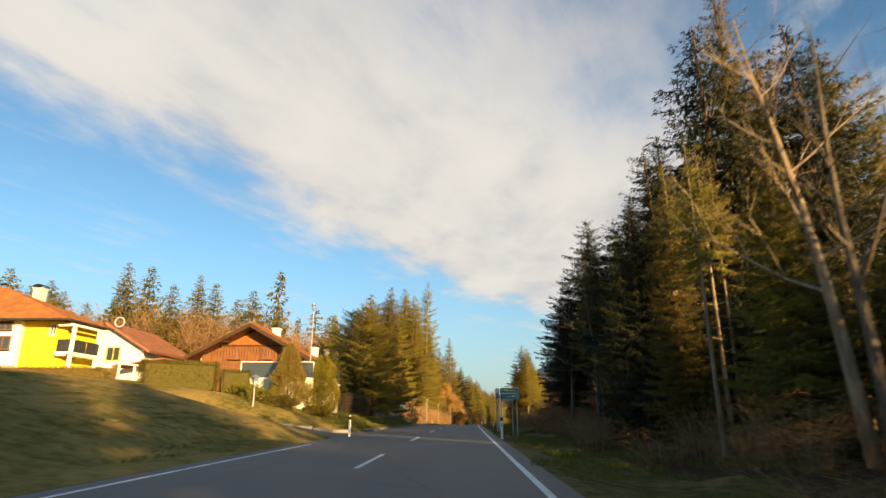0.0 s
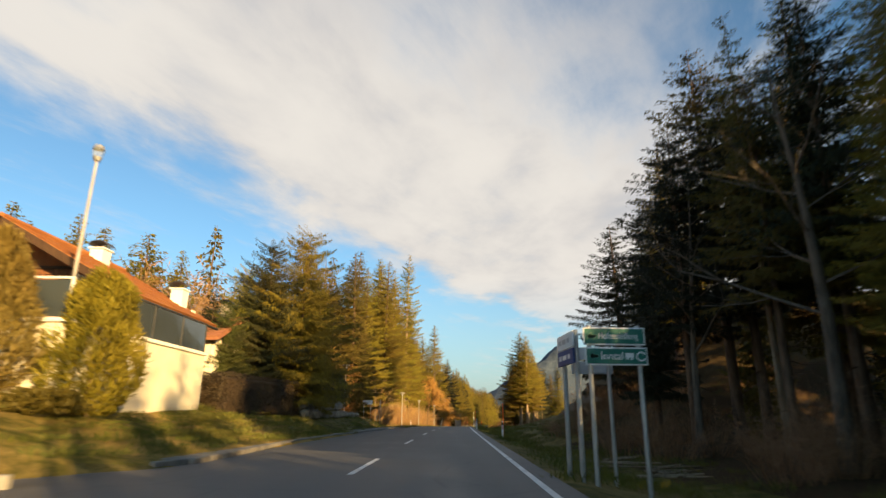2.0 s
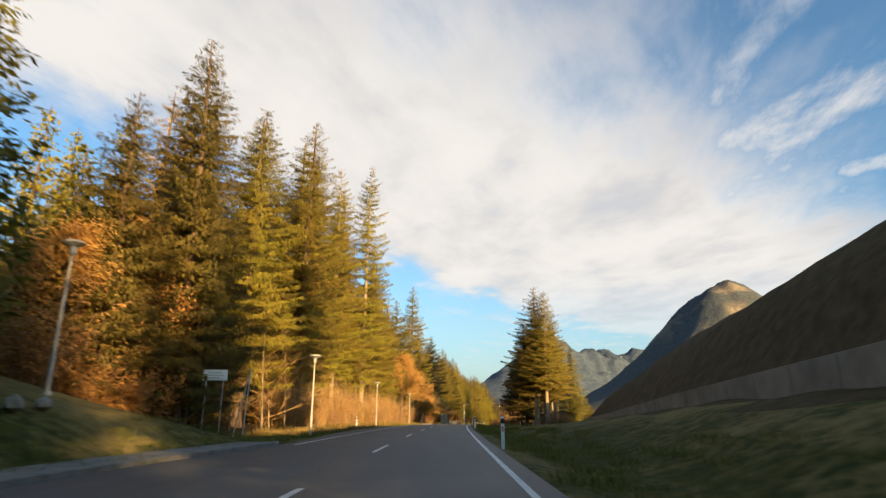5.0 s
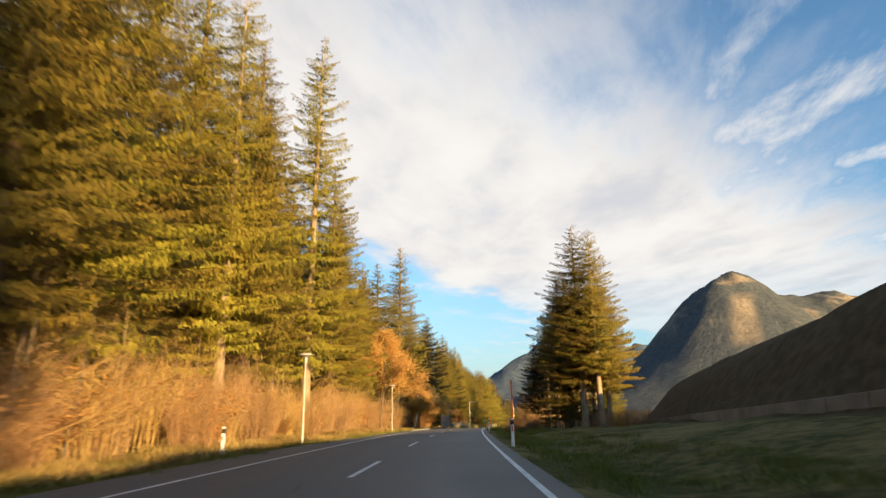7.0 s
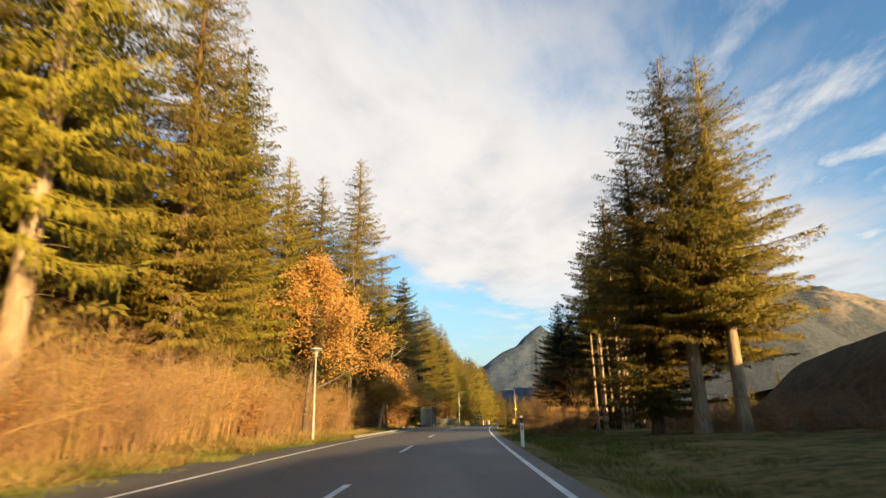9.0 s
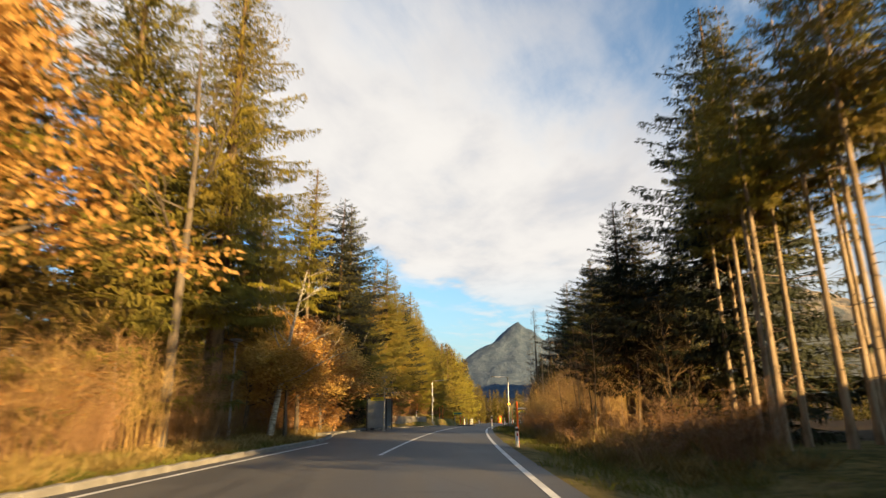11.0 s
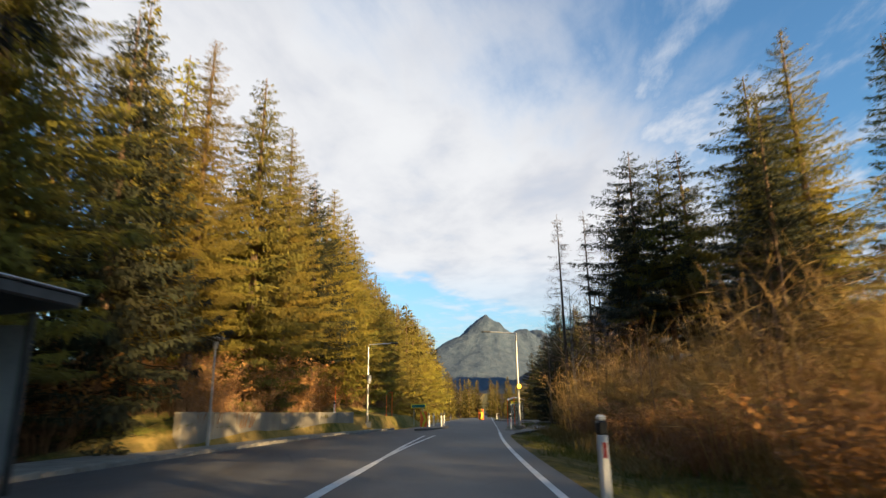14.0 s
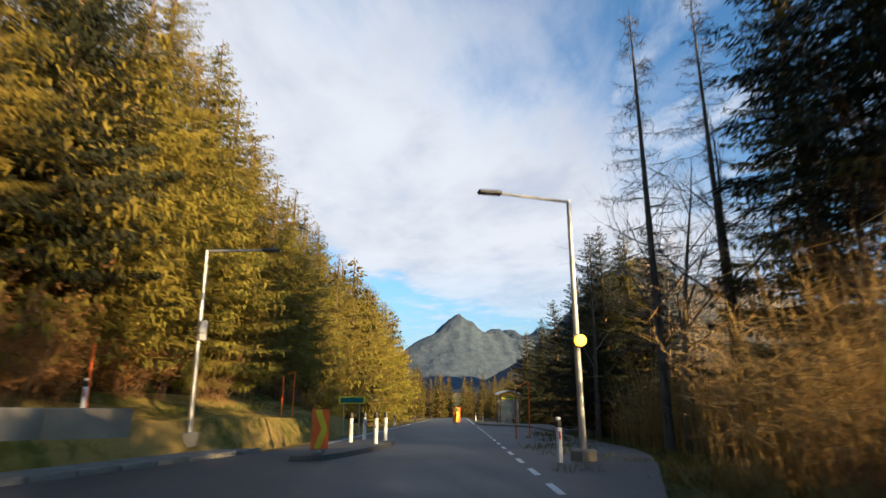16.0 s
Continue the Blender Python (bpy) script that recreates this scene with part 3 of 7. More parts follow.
def mountain(name, peaks, floor_z, x0, x1, y0, y1, nx, ny, seed, label, mat=None):
    verts, faces = [], []
    for j in range(ny):
        for i in range(nx):
            x, y = x0 + (x1 - x0) * i / (nx - 1), y0 + (y1 - y0) * j / (ny - 1)
            z = floor_z
            for px, py, h, wx, wy, sharp in peaks:
                r = math.hypot((x - px) / wx, (y - py) / wy)
                z = max(z, floor_z + h * math.exp(-r ** sharp)) if sharp < 9 else z
            k = (z - floor_z)
            f = noise.fractal(Vector((x * 0.006, y * 0.006, seed)), 0.9, 2.1, 6)
            g = abs(noise.noise(Vector((x * 0.012, y * 0.004, seed + 5))))
            z += k * (0.07 * f - 0.09 * g) + 3 * f * min(1, k / 40)
            verts.append((x, y, z))
    for j in range(ny - 1):
        for i in range(nx - 1):
            a = j * nx + i
            faces.append((a, a + 1, a + nx + 1, a + nx))
    ob = new(name, mesh_from(name, verts, faces, mat or ROCK, True))
    return tagged(ob, label, "mountain", "", "structure")


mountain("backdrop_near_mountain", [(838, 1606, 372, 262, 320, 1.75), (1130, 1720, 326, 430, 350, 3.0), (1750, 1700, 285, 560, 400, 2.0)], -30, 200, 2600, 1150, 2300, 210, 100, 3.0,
         "steep wooded mountain with bare rock faces, its woods coloured for haze")
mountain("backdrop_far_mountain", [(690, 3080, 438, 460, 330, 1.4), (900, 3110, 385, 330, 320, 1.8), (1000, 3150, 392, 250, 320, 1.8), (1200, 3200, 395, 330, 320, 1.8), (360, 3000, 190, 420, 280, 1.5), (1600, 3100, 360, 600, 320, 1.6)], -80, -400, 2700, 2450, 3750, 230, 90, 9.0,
         "distant alpine peak with rocky flanks, haze in its blue-grey colour", ROCK_FAR)


# ---- trees ----
class Cloud:
    """Collects many small faces of one mesh."""

    def __init__(self):
        self.v, self.f = [], []

    def quad(self, p, d, s, length, width):
        """A pointed sprig from p along d, s to its side."""
        k = len(self.v)
        mid = p + d * (length * 0.45)
        self.v += [p, mid + s * (width * 0.5), p + d * length, mid - s * (width * 0.5)]
        self.f.append((k, k + 1, k + 2, k + 3))

    def tube(self, pts, radii, sides=5):
        k0 = len(self.v)
        for i, (p, r) in enumerate(zip(pts, radii)):
            d = (pts[min(i + 1, len(pts) - 1)] - pts[max(i - 1, 0)]).normalized()
            a = d.orthogonal().normalized()
            b = d.cross(a)
            for j in range(sides):
                w = 2 * math.pi * j / sides
                self.v.append(p + (a * math.cos(w) + b * math.sin(w)) * r)
        for i in range(len(pts) - 1):
            for j in range(sides):
                j2 = (j + 1) % sides
                self.f.append((k0 + i * sides + j, k0 + i * sides + j2, k0 + (i + 1) * sides + j2, k0 + (i + 1) * sides + j))

    def mesh(self, name, mat, smooth_faces=False):
        return mesh_from(name, self.v, self.f, mat, smooth_faces)


def mixed_mesh(name, verts, quad_faces, tri_faces, mat):
    """One mesh out of arrays of corners, four-sided and three-sided faces."""
    me = bpy.data.meshes.new(name)
    q, t = np.asarray(quad_faces, dtype=np.int32).reshape(-1, 4), np.asarray(tri_faces, dtype=np.int32).reshape(-1, 3)
    me.vertices.add(len(verts))
    me.vertices.foreach_set("co", np.asarray(verts, dtype=np.float32).ravel())
    me.loops.add(q.size + t.size)
    me.loops.foreach_set("vertex_index", np.concatenate([q.ravel(), t.ravel()]))
    me.polygons.add(len(q) + len(t))
    me.polygons.foreach_set("loop_start", np.concatenate([np.arange(len(q)) * 4, q.size + np.arange(len(t)) * 3]).astype(np.int32))
    me.materials.append(mat)
    me.update(calc_edges=True)
    return me


def spruce_meshes(h, r, base, seed, mat, bark, sprig=0.20, spacing=0.36, per=7, dens=98.0, droop=0.35, ragged=0.3, thin=0.0, slim=0.26, hang=0.35, girth=1.0, blunt=0.72, fine=True):
    """A spruce: tapered trunk with dead stubs, and whorls of limbs that carry fronds of fine hanging sprigs."""
    R, G = random.Random(seed), np.random.default_rng(seed)
    lean = Vector((R.uniform(-1, 1), R.uniform(-1, 1), 0)) * 0.012 * h
    trunk = Cloud()
    zs = [0, 0.06 * h, 0.3 * h, 0.6 * h, 0.85 * h, h]
    rad = (0.011 * h + 0.05) * girth
    line = lambda z: lean * (z / h) ** 2 + Vector((0, 0, z))
    trunk.tube([line(z) for z in [-0.4] + zs], [rad * 1.35] + [rad * (1 - 0.93 * z / h) * (1.25 if z == 0 else 1) for z in zs], 8)
    z = 0.12 * h
    while z < base * h:
        a = R.uniform(0, 6.28)
        l = R.uniform(0.4, 1.6)
        d = Vector((math.cos(a), math.sin(a), R.uniform(-0.35, 0.1)))
        p = line(z)
        trunk.tube([p, p + d * l * 0.6, p + d * l + Vector((0, 0, -0.1))], [0.022, 0.014, 0.005], 3)
        z += R.uniform(0.25, 0.8)
    crown = Cloud()
    z = base * h
    up = Vector((0, 0, 1))
    limbs = []
    while z < h - 0.2:
        u = (z - base * h) / (h * (1 - base))
        prof = (1 - u) ** blunt * (0.7 + 0.3 * smooth(0, 0.2, u)) + 0.03
        n = max(3, int(per * (0.55 + 0.6 * (1 - u)) + R.random()))
        a0 = R.uniform(0, 6.28)
        for k in range(n):
            if R.random() < thin:
                continue
            a = a0 + 6.283 * k / n + R.uniform(-0.4, 0.4)
            lobe = 1.0 + 0.34 * noise.noise(Vector((math.cos(a) * 1.3, math.sin(a) * 1.3, z * 0.55 + seed * 7.3)))
            L = r * prof * lobe * R.uniform(1 - ragged, 1 + ragged * 0.6)
            out = Vector((math.cos(a), math.sin(a), 0))
            o = line(max(0.1, z + R.uniform(-0.3, 0.3)))
            rise_ = 0.34 * u - droop * (1 - u) * R.uniform(0.4, 1.4)
            if L > 0.9:
                crown.tube([o + out * (L * s) + up * (L * (rise_ * s + 0.16 * s ** 3)) for s in (0, 0.5, 1.0)], [0.012 + 0.010 * L, 0.008 + 0.005 * L, 0.004], 3)
            limbs.append((o.x, o.y, o.z, a, L, rise_, u))
        z += spacing * (0.6 + 0.6 * (1 - u)) * R.uniform(0.7, 1.3)
    lim = np.array(limbs)
    count = np.maximum(5, (lim[:, 4] * dens * (0.5 + 0.2 * lim[:, 4])).astype(int))
    lim = np.repeat(lim, count, axis=0)
    N = len(lim)
    a, L, rise_, u = lim[:, 3], lim[:, 4], lim[:, 5], lim[:, 6]
    zero, one = np.zeros(N), np.ones(N)
    out, side, upv = np.stack([np.cos(a), np.sin(a), zero], 1), np.stack([-np.sin(a), np.cos(a), zero], 1), np.stack([zero, zero, one], 1)
    uni = lambda lo, hi: G.uniform(lo, hi, N)[:, None]
    s = 0.04 + 0.98 * G.random(N) ** 0.85
    q = G.uniform(-1, 1, N)
    lat = q * np.minimum(1, s * 4) * np.sqrt(np.clip(1.05 - s, 0, 1)) * L * 0.33
    lift = L * (rise_ * s + 0.16 * s ** 3) - np.abs(lat) * 0.4 + G.normal(0, 0.03, N)
    p = lim[:, :3] + out * (L * s)[:, None] + side * lat[:, None] + upv * lift[:, None]
    d = out * uni(0.25, 0.9) + side * ((np.sign(q) * (1.15 - s))[:, None] * uni(0.1, 1.0)) + upv * uni(-0.8, 0.15)
    down = out * uni(-0.1, 0.35) + side * uni(-0.35, 0.35) + upv * uni(-1.7, -0.7)
    hung = G.random(N) < hang * (1 - 0.65 * u)
    d[hung] = down[hung]
    d /= np.linalg.norm(d, axis=1)[:, None]
    ln = sprig * G.uniform(0.6, 1.4, N) * (0.55 + 0.45 * (1 - u)) * np.where(hung, G.uniform(1.0, 1.5, N), 1.0) * np.where(s < 0.4, 1.15, 1.0)
    wv = np.cross(d, G.normal(0, 1, (N, 3)))
    wv *= (np.minimum(ln, sprig * 1.1) * slim * G.uniform(0.6, 1.3, N) * np.where(s < 0.4, 1.4, 1.0) / np.linalg.norm(wv, axis=1))[:, None]
    tip = p + d * ln[:, None]
    off = len(crown.v)
    own = np.array([tuple(v) for v in crown.v]).reshape(-1, 3)
    if fine:
        verts = np.stack([p - wv * 0.5, p + wv * 0.5, tip], 1).reshape(-1, 3)
        quad_faces, tri_faces = crown.f, off + np.arange(N * 3).reshape(-1, 3)
    else:
        half = p + d * (ln * 0.45)[:, None]
        verts = np.stack([p, half + wv * 0.5, tip, half - wv * 0.5], 1).reshape(-1, 3)
        quad_faces, tri_faces = np.concatenate([np.array(crown.f).reshape(-1, 4), off + np.arange(N * 4).reshape(-1, 4)]), []
    return trunk.mesh("trunk", bark, True), mixed_mesh("crown", np.concatenate([own, verts]), quad_faces, tri_faces, mat)


def tree_from(name, meshes, label, category, group, part_names=("trunk", "crown")):
    ob = new(name)
    ob.empty_display_size = 0.3
    tagged(ob, label, category, group)
    for pn, me in zip(part_names, meshes):
        c = new(pn, me)
        c.parent = ob
    return ob


def grow(cl, R, p, d, length, rad, depth, spread, leaves=None, leaf=0.0, up_pull=0.15, sides=4, twigs=4):
    """A limb that forks again and again into fine twigs."""
    steps = 3
    pts, radii = [p], [rad]
    for i in range(steps):
        d = (d + Vector((R.uniform(-1, 1), R.uniform(-1, 1), R.uniform(-1, 1))) * 0.16 + Vector((0, 0, up_pull * 0.3))).normalized()
        pts.append(pts[-1] + d * (length / steps))
        radii.append(rad * (1 - 0.5 * (i + 1) / steps))
    cl.tube(pts, radii, sides if depth > 1 else 3)
    if leaves is not None and depth <= 1:
        for i in range(int(leaf)):
            q = pts[1 + R.randrange(steps)] + Vector((R.gauss(0, 1), R.gauss(0, 1), R.gauss(0, 1))) * 0.22
            e = Vector((R.gauss(0, 1), R.gauss(0, 1), R.gauss(-0.3, 0.7))).normalized()
            leaves.quad(q, e, e.orthogonal().normalized(), R.uniform(0.08, 0.15), R.uniform(0.05, 0.10))
    if depth == 0:
        return
    for k in range(twigs):
        i = 1 + R.randrange(steps)
        a = Vector((R.gauss(0, 1), R.gauss(0, 1), R.gauss(0, 0.6)))
        nd = (d + (a - d * a.dot(d)).normalized() * spread * R.uniform(0.6, 1.3) + Vector((0, 0, up_pull))).normalized()
        grow(cl, R, pts[i], nd, length * R.uniform(0.5, 0.72), radii[i] * 0.55, depth - 1, spread, leaves, leaf, up_pull, sides, twigs)


def bare_tree_meshes(h, seed, bark, leafmat=None, leaf=0.0, spread=0.75, depth=3, first=0.3, limbs=11, twig=None, girth=1.0, twigs=4):
    R = random.Random(seed)
    cl, lv = Cloud(), Cloud()
    trunk = Cloud()
    pts, p, d = [Vector((0, 0, -0.3))], Vector((0, 0, 0)), Vector((0, 0, 1))
    for i in range(7):
        pts.append(p.copy())
        d = (d + Vector((R.uniform(-1, 1), R.uniform(-1, 1), 0)) * 0.06 + Vector((0, 0, 0.2))).normalized()
        p = p + d * (h / 7)
    r0 = (0.010 * h + 0.03) * girth
    radii = [r0 * 1.2] + [r0 * (1 - 0.93 * i / 6) for i in range(7)]
    trunk.tube(pts, radii, 7)
    for k in range(limbs):
        u = first + (0.97 - first) * (k + R.random() * 0.8) / limbs
        i = min(6, 1 + int(u * 6))
        f = u * 6 - (i - 1)
        o = pts[i].lerp(pts[min(i + 1, 7)], min(1, max(0, f)))
        a = 2.4 * k + R.uniform(-0.5, 0.5)
        nd = Vector((math.cos(a), math.sin(a), R.uniform(0.35, 0.95))).normalized()
        grow(cl, R, o, nd, h * 0.30 * (1.15 - u) * R.uniform(0.8, 1.2), r0 * 0.42 * (1.1 - u), depth - 1, spread, lv if leafmat else None, leaf, twigs=twigs)
    out = [trunk.mesh("trunk", bark, True), cl.mesh("branches", twig or bark)]
    if leafmat:
        out.append(lv.mesh("leaves", leafmat))
    return out


def larch_meshes(h, seed, bark):
    """A winter larch: straight trunk and thin level twigs, no needles."""
    R = random.Random(seed)
    trunk, cl = Cloud(), Cloud()
    trunk.tube([Vector((0, 0, z * h)) for z in (-0.02, 0.0, 0.4, 0.8, 1.0)], [0.17, 0.145, 0.10, 0.045, 0.010], 7)
    z = 0.22 * h
    while z < h * 0.985:
        u = z / h
        for k in range(R.randint(2, 4)):
            a = R.uniform(0, 6.28)
            L = (1.9 * (1 - u) ** 0.7 + 0.15) * R.uniform(0.6, 1.25)
            d = Vector((math.cos(a), math.sin(a), R.uniform(-0.25, 0.12)))
            o = Vector((0, 0, z))
            pts = [o, o + d * L * 0.5 + Vector((0, 0, -0.05)), o + d * L + Vector((0, 0, 0.08 * L))]
            cl.tube(pts, [0.02 * (1.2 - u), 0.011, 0.004], 3)
            for i in range(int(8 + L * 15)):
                s = R.uniform(0.2, 1.0)
                p = o + d * L * s
                e = Vector((R.gauss(0, 1), R.gauss(0, 1), R.gauss(-0.6, 0.6))).normalized()
                cl.quad(p, e, e.orthogonal().normalized(), R.uniform(0.12, 0.42), 0.013)
        z += R.uniform(0.16, 0.34)
    return trunk.mesh("trunk", bark, True), cl.mesh("branches", bark)


def quads(name, verts, faces, mats, index=None):
    """One mesh out of arrays of corners and four-sided faces."""
    me = bpy.data.meshes.new(name)
    n, m = len(verts), len(faces)
    me.vertices.add(n)
    me.vertices.foreach_set("co", np.asarray(verts, dtype=np.float32).ravel())
    me.loops.add(m * 4)
    me.loops.foreach_set("vertex_index", np.asarray(faces, dtype=np.int32).ravel())
    me.polygons.add(m)
    me.polygons.foreach_set("loop_start", np.arange(0, m * 4, 4, dtype=np.int32))
    for mt in mats:
        me.materials.append(mt)
    if index is not None:
        me.polygons.foreach_set("material_index", np.asarray(index, dtype=np.int32))
    me.update(calc_edges=True)
    return me


class Pattern:
    """Corners and faces of one plant, each part with its material's number."""

    def __init__(self, *clouds):
        v, f, k, off = [], [], [], 0
        for number, c in enumerate(clouds):
            v.append(np.array([tuple(p) for p in c.v], dtype=np.float32).reshape(-1, 3))
            f.append(np.array(c.f, dtype=np.int32).reshape(-1, 4) + off)
            k.append(np.full(len(c.f), number, dtype=np.int32))
            off += len(c.v)
        self.v, self.f, self.k = np.concatenate(v), np.concatenate(f), np.concatenate(k)

    @classmethod
    def of_meshes(cls, meshes):
        out = cls(Cloud())
        v, f, k, off = [], [], [], 0
        for number, me in enumerate(meshes):
            a = np.empty(len(me.vertices) * 3, dtype=np.float32)
            me.vertices.foreach_get("co", a)
            b = np.empty(len(me.loops), dtype=np.int32)
            me.loops.foreach_get("vertex_index", b)
            v.append(a.reshape(-1, 3))
            f.append(b.reshape(-1, 4) + off)
            k.append(np.full(len(b) // 4, number, dtype=np.int32))
            off += len(me.vertices)
        out.v, out.f, out.k = np.concatenate(v), np.concatenate(f), np.concatenate(k)
        return out


def scatter(name, patterns, spots, mats, label, category):
    """Many plants that nobody could count, as one object. spots: pattern, place, height factor, width factor, turn."""
    vs, fs, ks, off = [], [], [], 0
    for i, p, hk, wk, tn in spots:
        pt = patterns[i % len(patterns)]
        c, s_ = math.cos(tn), math.sin(tn)
        m = np.array([[c * wk, -s_ * wk, 0], [s_ * wk, c * wk, 0], [0, 0, hk]], dtype=np.float32)
        vs.append(pt.v @ m.T + np.array(tuple(p), dtype=np.float32))
        fs.append(pt.f + off)
        ks.append(pt.k)
        off += len(pt.v)
    ob = new(name, quads(name, np.concatenate(vs), np.concatenate(fs), mats, np.concatenate(ks)))
    return tagged(ob, label, category, "", "stuff")


def thicket(seed, stems, h, wide, twig, leafy=0, leaf=0.12, arch=0.5, stout=1.0):
    """A bush of many thin arching stems with side twigs, and dry leaves on some."""
    R = random.Random(seed)
    cl, lv = Cloud(), Cloud()
    for k in range(stems):
        a, r = R.uniform(0, 6.28), wide * math.sqrt(R.random())
        p = Vector((math.cos(a) * r * 0.5, math.sin(a) * r * 0.5, -0.1))
        out = Vector((math.cos(a), math.sin(a), 0))
        H = h * R.uniform(0.45, 1.05)
        bow = arch * R.uniform(0.2, 1.2) * H
        pts = [p + Vector((0, 0, H * s)) + out * (bow * s * s) + Vector((R.gauss(0, 0.04), R.gauss(0, 0.04), 0)) * H * s for s in (0, 0.5, 1.0)]
        cl.tube(pts, [0.011 * stout, 0.007 * stout, 0.002 * stout], 3)
        for i in range(twig):
            s = R.uniform(0.25, 1.0)
            j = min(1, int(s * 2))
            q = pts[j].lerp(pts[j + 1], s * 2 - j if s < 1 else 1)
            e = Vector((R.gauss(0, 1), R.gauss(0, 1), R.gauss(0.5, 0.6))).normalized()
            L = R.uniform(0.2, 0.7) * h * 0.3
            cl.quad(q, e, e.orthogonal().normalized(), L, 0.012 * stout)
            for t_ in range(leafy):
                g = Vector((R.gauss(0, 1), R.gauss(0, 1), R.gauss(-0.2, 0.7))).normalized()
                lv.quad(q + e * L * R.random(), g, g.orthogonal().normalized(), leaf * R.uniform(0.6, 1.4), leaf * R.uniform(0.4, 0.8))
    return Pattern(cl, lv) if leafy else Pattern(cl)


def tuft(seed, blades, h, wide):
    R = random.Random(seed)
    cl = Cloud()
    for k in range(blades):
        a, r = R.uniform(0, 6.28), wide * math.sqrt(R.random())
        p = Vector((math.cos(a) * r, math.sin(a) * r, -0.03))
        d = Vector((R.gauss(0, 0.35), R.gauss(0, 0.35), 1)).normalized()
        cl.quad(p, d, d.orthogonal().normalized(), h * R.uniform(0.5, 1.2), 0.012 + 0.02 * h)
    return Pattern(cl)


def leaf_block(seed, size, n, leaf, rough=0.12):
    """A clipped block of leaves: sprigs all over its uneven faces and some way inside."""
    R = random.Random(seed)
    cl = Cloud()
    sx_, sy_, sz_ = size
    for k in range(n):
        p = [R.uniform(-0.5, 0.5), R.uniform(-0.5, 0.5), R.uniform(0, 1)]
        ax = R.randrange(5)
        if ax < 2:
            p[0] = (ax - 0.5) * R.uniform(0.86, 1.03)
        elif ax < 4:
            p[1] = (ax - 2.5) * R.uniform(0.86, 1.03)
        else:
            p[2] = R.uniform(0.92, 1.03)
        q = Vector((p[0] * sx_, p[1] * sy_, p[2] * sz_))
        q += Vector((noise.noise(q * 1.3), noise.noise(q * 1.3 + Vector((9, 0, 0))), noise.noise(q * 1.3 + Vector((0, 9, 0))))) * rough
        e = Vector((R.gauss(0, 1), R.gauss(0, 1), R.gauss(0.1, 1))).normalized()
        cl.quad(q, e, e.orthogonal().normalized(), leaf * R.uniform(0.6, 1.4), leaf * R.uniform(0.3, 0.7))
    return cl


def leaf_shrub(seed, h, r, n, leaf, slim=0.35, pointy=0.6):
    """A dense garden conifer or shrub with an uneven outline of upright sprays."""
    R = random.Random(seed)
    cl = Cloud()
    for k in range(n):
        u = R.random() ** 0.8
        a = R.uniform(0, 6.28)
        lump = 0.80 + 0.42 * noise.noise(Vector((math.cos(a) * 1.9, math.sin(a) * 1.9, u * 4.5 + seed)))
        w = r * (min(1, 0.35 + u * 3.0) * (1 - u) ** pointy * 1.25 + 0.03) * lump * R.uniform(0.6, 1.0) ** 0.35
        p = Vector((math.cos(a) * w, math.sin(a) * w, h * u * lump ** 0.3))
        if k % 4 == 0:
            p.x, p.y = p.x * 0.6, p.y * 0.6
        e = Vector((math.cos(a) * 0.7 + R.gauss(0, 0.4), math.sin(a) * 0.7 + R.gauss(0, 0.4), R.uniform(0.1, 1.1))).normalized()
        cl.quad(p, e, e.orthogonal().normalized(), leaf * R.uniform(0.6, 1.5), leaf * slim * R.uniform(0.7, 1.4))
    return cl


# ---- trees, bushes and grass in their places ----
class Kind:
    """A kind of tree: its patterns, and a way to set copies of them."""

    def __init__(self, name, sets, heights, label, category, group, names=("trunk", "crown")):
        self.name, self.sets, self.heights = name, sets, heights
        self.label, self.category, self.group, self.names = label, category, group, names

    def set(self, i, where, height, turn=0.0, fat=1.0, label=""):
        k = height / self.heights[i]
        m = Matrix.Translation(where) @ Matrix.Rotation(turn, 4, "Z") @ Matrix.Diagonal((k * fat, k * fat, k, 1))
        ob = tree_from(self.name, self.sets[i], label or self.label, self.category, self.group, self.names)
        ob.matrix_world = m
        return ob


def sp(h, r, base, seed, mat, bark=BARK, **k):
    return spruce_meshes(h, r, base, seed, mat, bark, **k)


spruce = Kind("spruce_tree", [sp(18, 3.1, 0.05, 1, NEEDLE), sp(20, 2.9, 0.08, 2, NEEDLE), sp(16, 3.0, 0.03, 3, NEEDLE), sp(22, 3.1, 0.12, 4, NEEDLE, ragged=0.45)],
              [18, 20, 16, 22], "tall olive-green spruce with hanging branches at the wood's edge", "spruce", "roadside spruces")
GOLD_KW = dict(sprig=0.165, dens=112.0, slim=0.25)
gold = Kind("spruce_tree", [sp(20, 3.2, 0.14, 11, NEEDLE_SUNLIT, hang=0.6, **GOLD_KW), sp(22, 3.0, 0.20, 12, NEEDLE_SUNLIT, hang=0.65, spacing=0.42, **GOLD_KW), sp(24, 3.3, 0.16, 13, NEEDLE_SUNLIT, ragged=0.45, hang=0.6, spacing=0.42, **GOLD_KW)],
            [20, 22, 24], "tall spruce with long hanging sprigs, coloured sunlit gold", "spruce", "roadside spruces")
dark = Kind("spruce_tree", [sp(16, 3.0, 0.06, 21, NEEDLE_SHADED), sp(12, 2.7, 0.02, 22, NEEDLE_SHADED), sp(18, 3.0, 0.2, 23, NEEDLE_SHADED, thin=0.1)],
            [16, 12, 18], "spruce coloured dark as in shade, with drooping branches beside the road", "spruce", "roadside spruces")
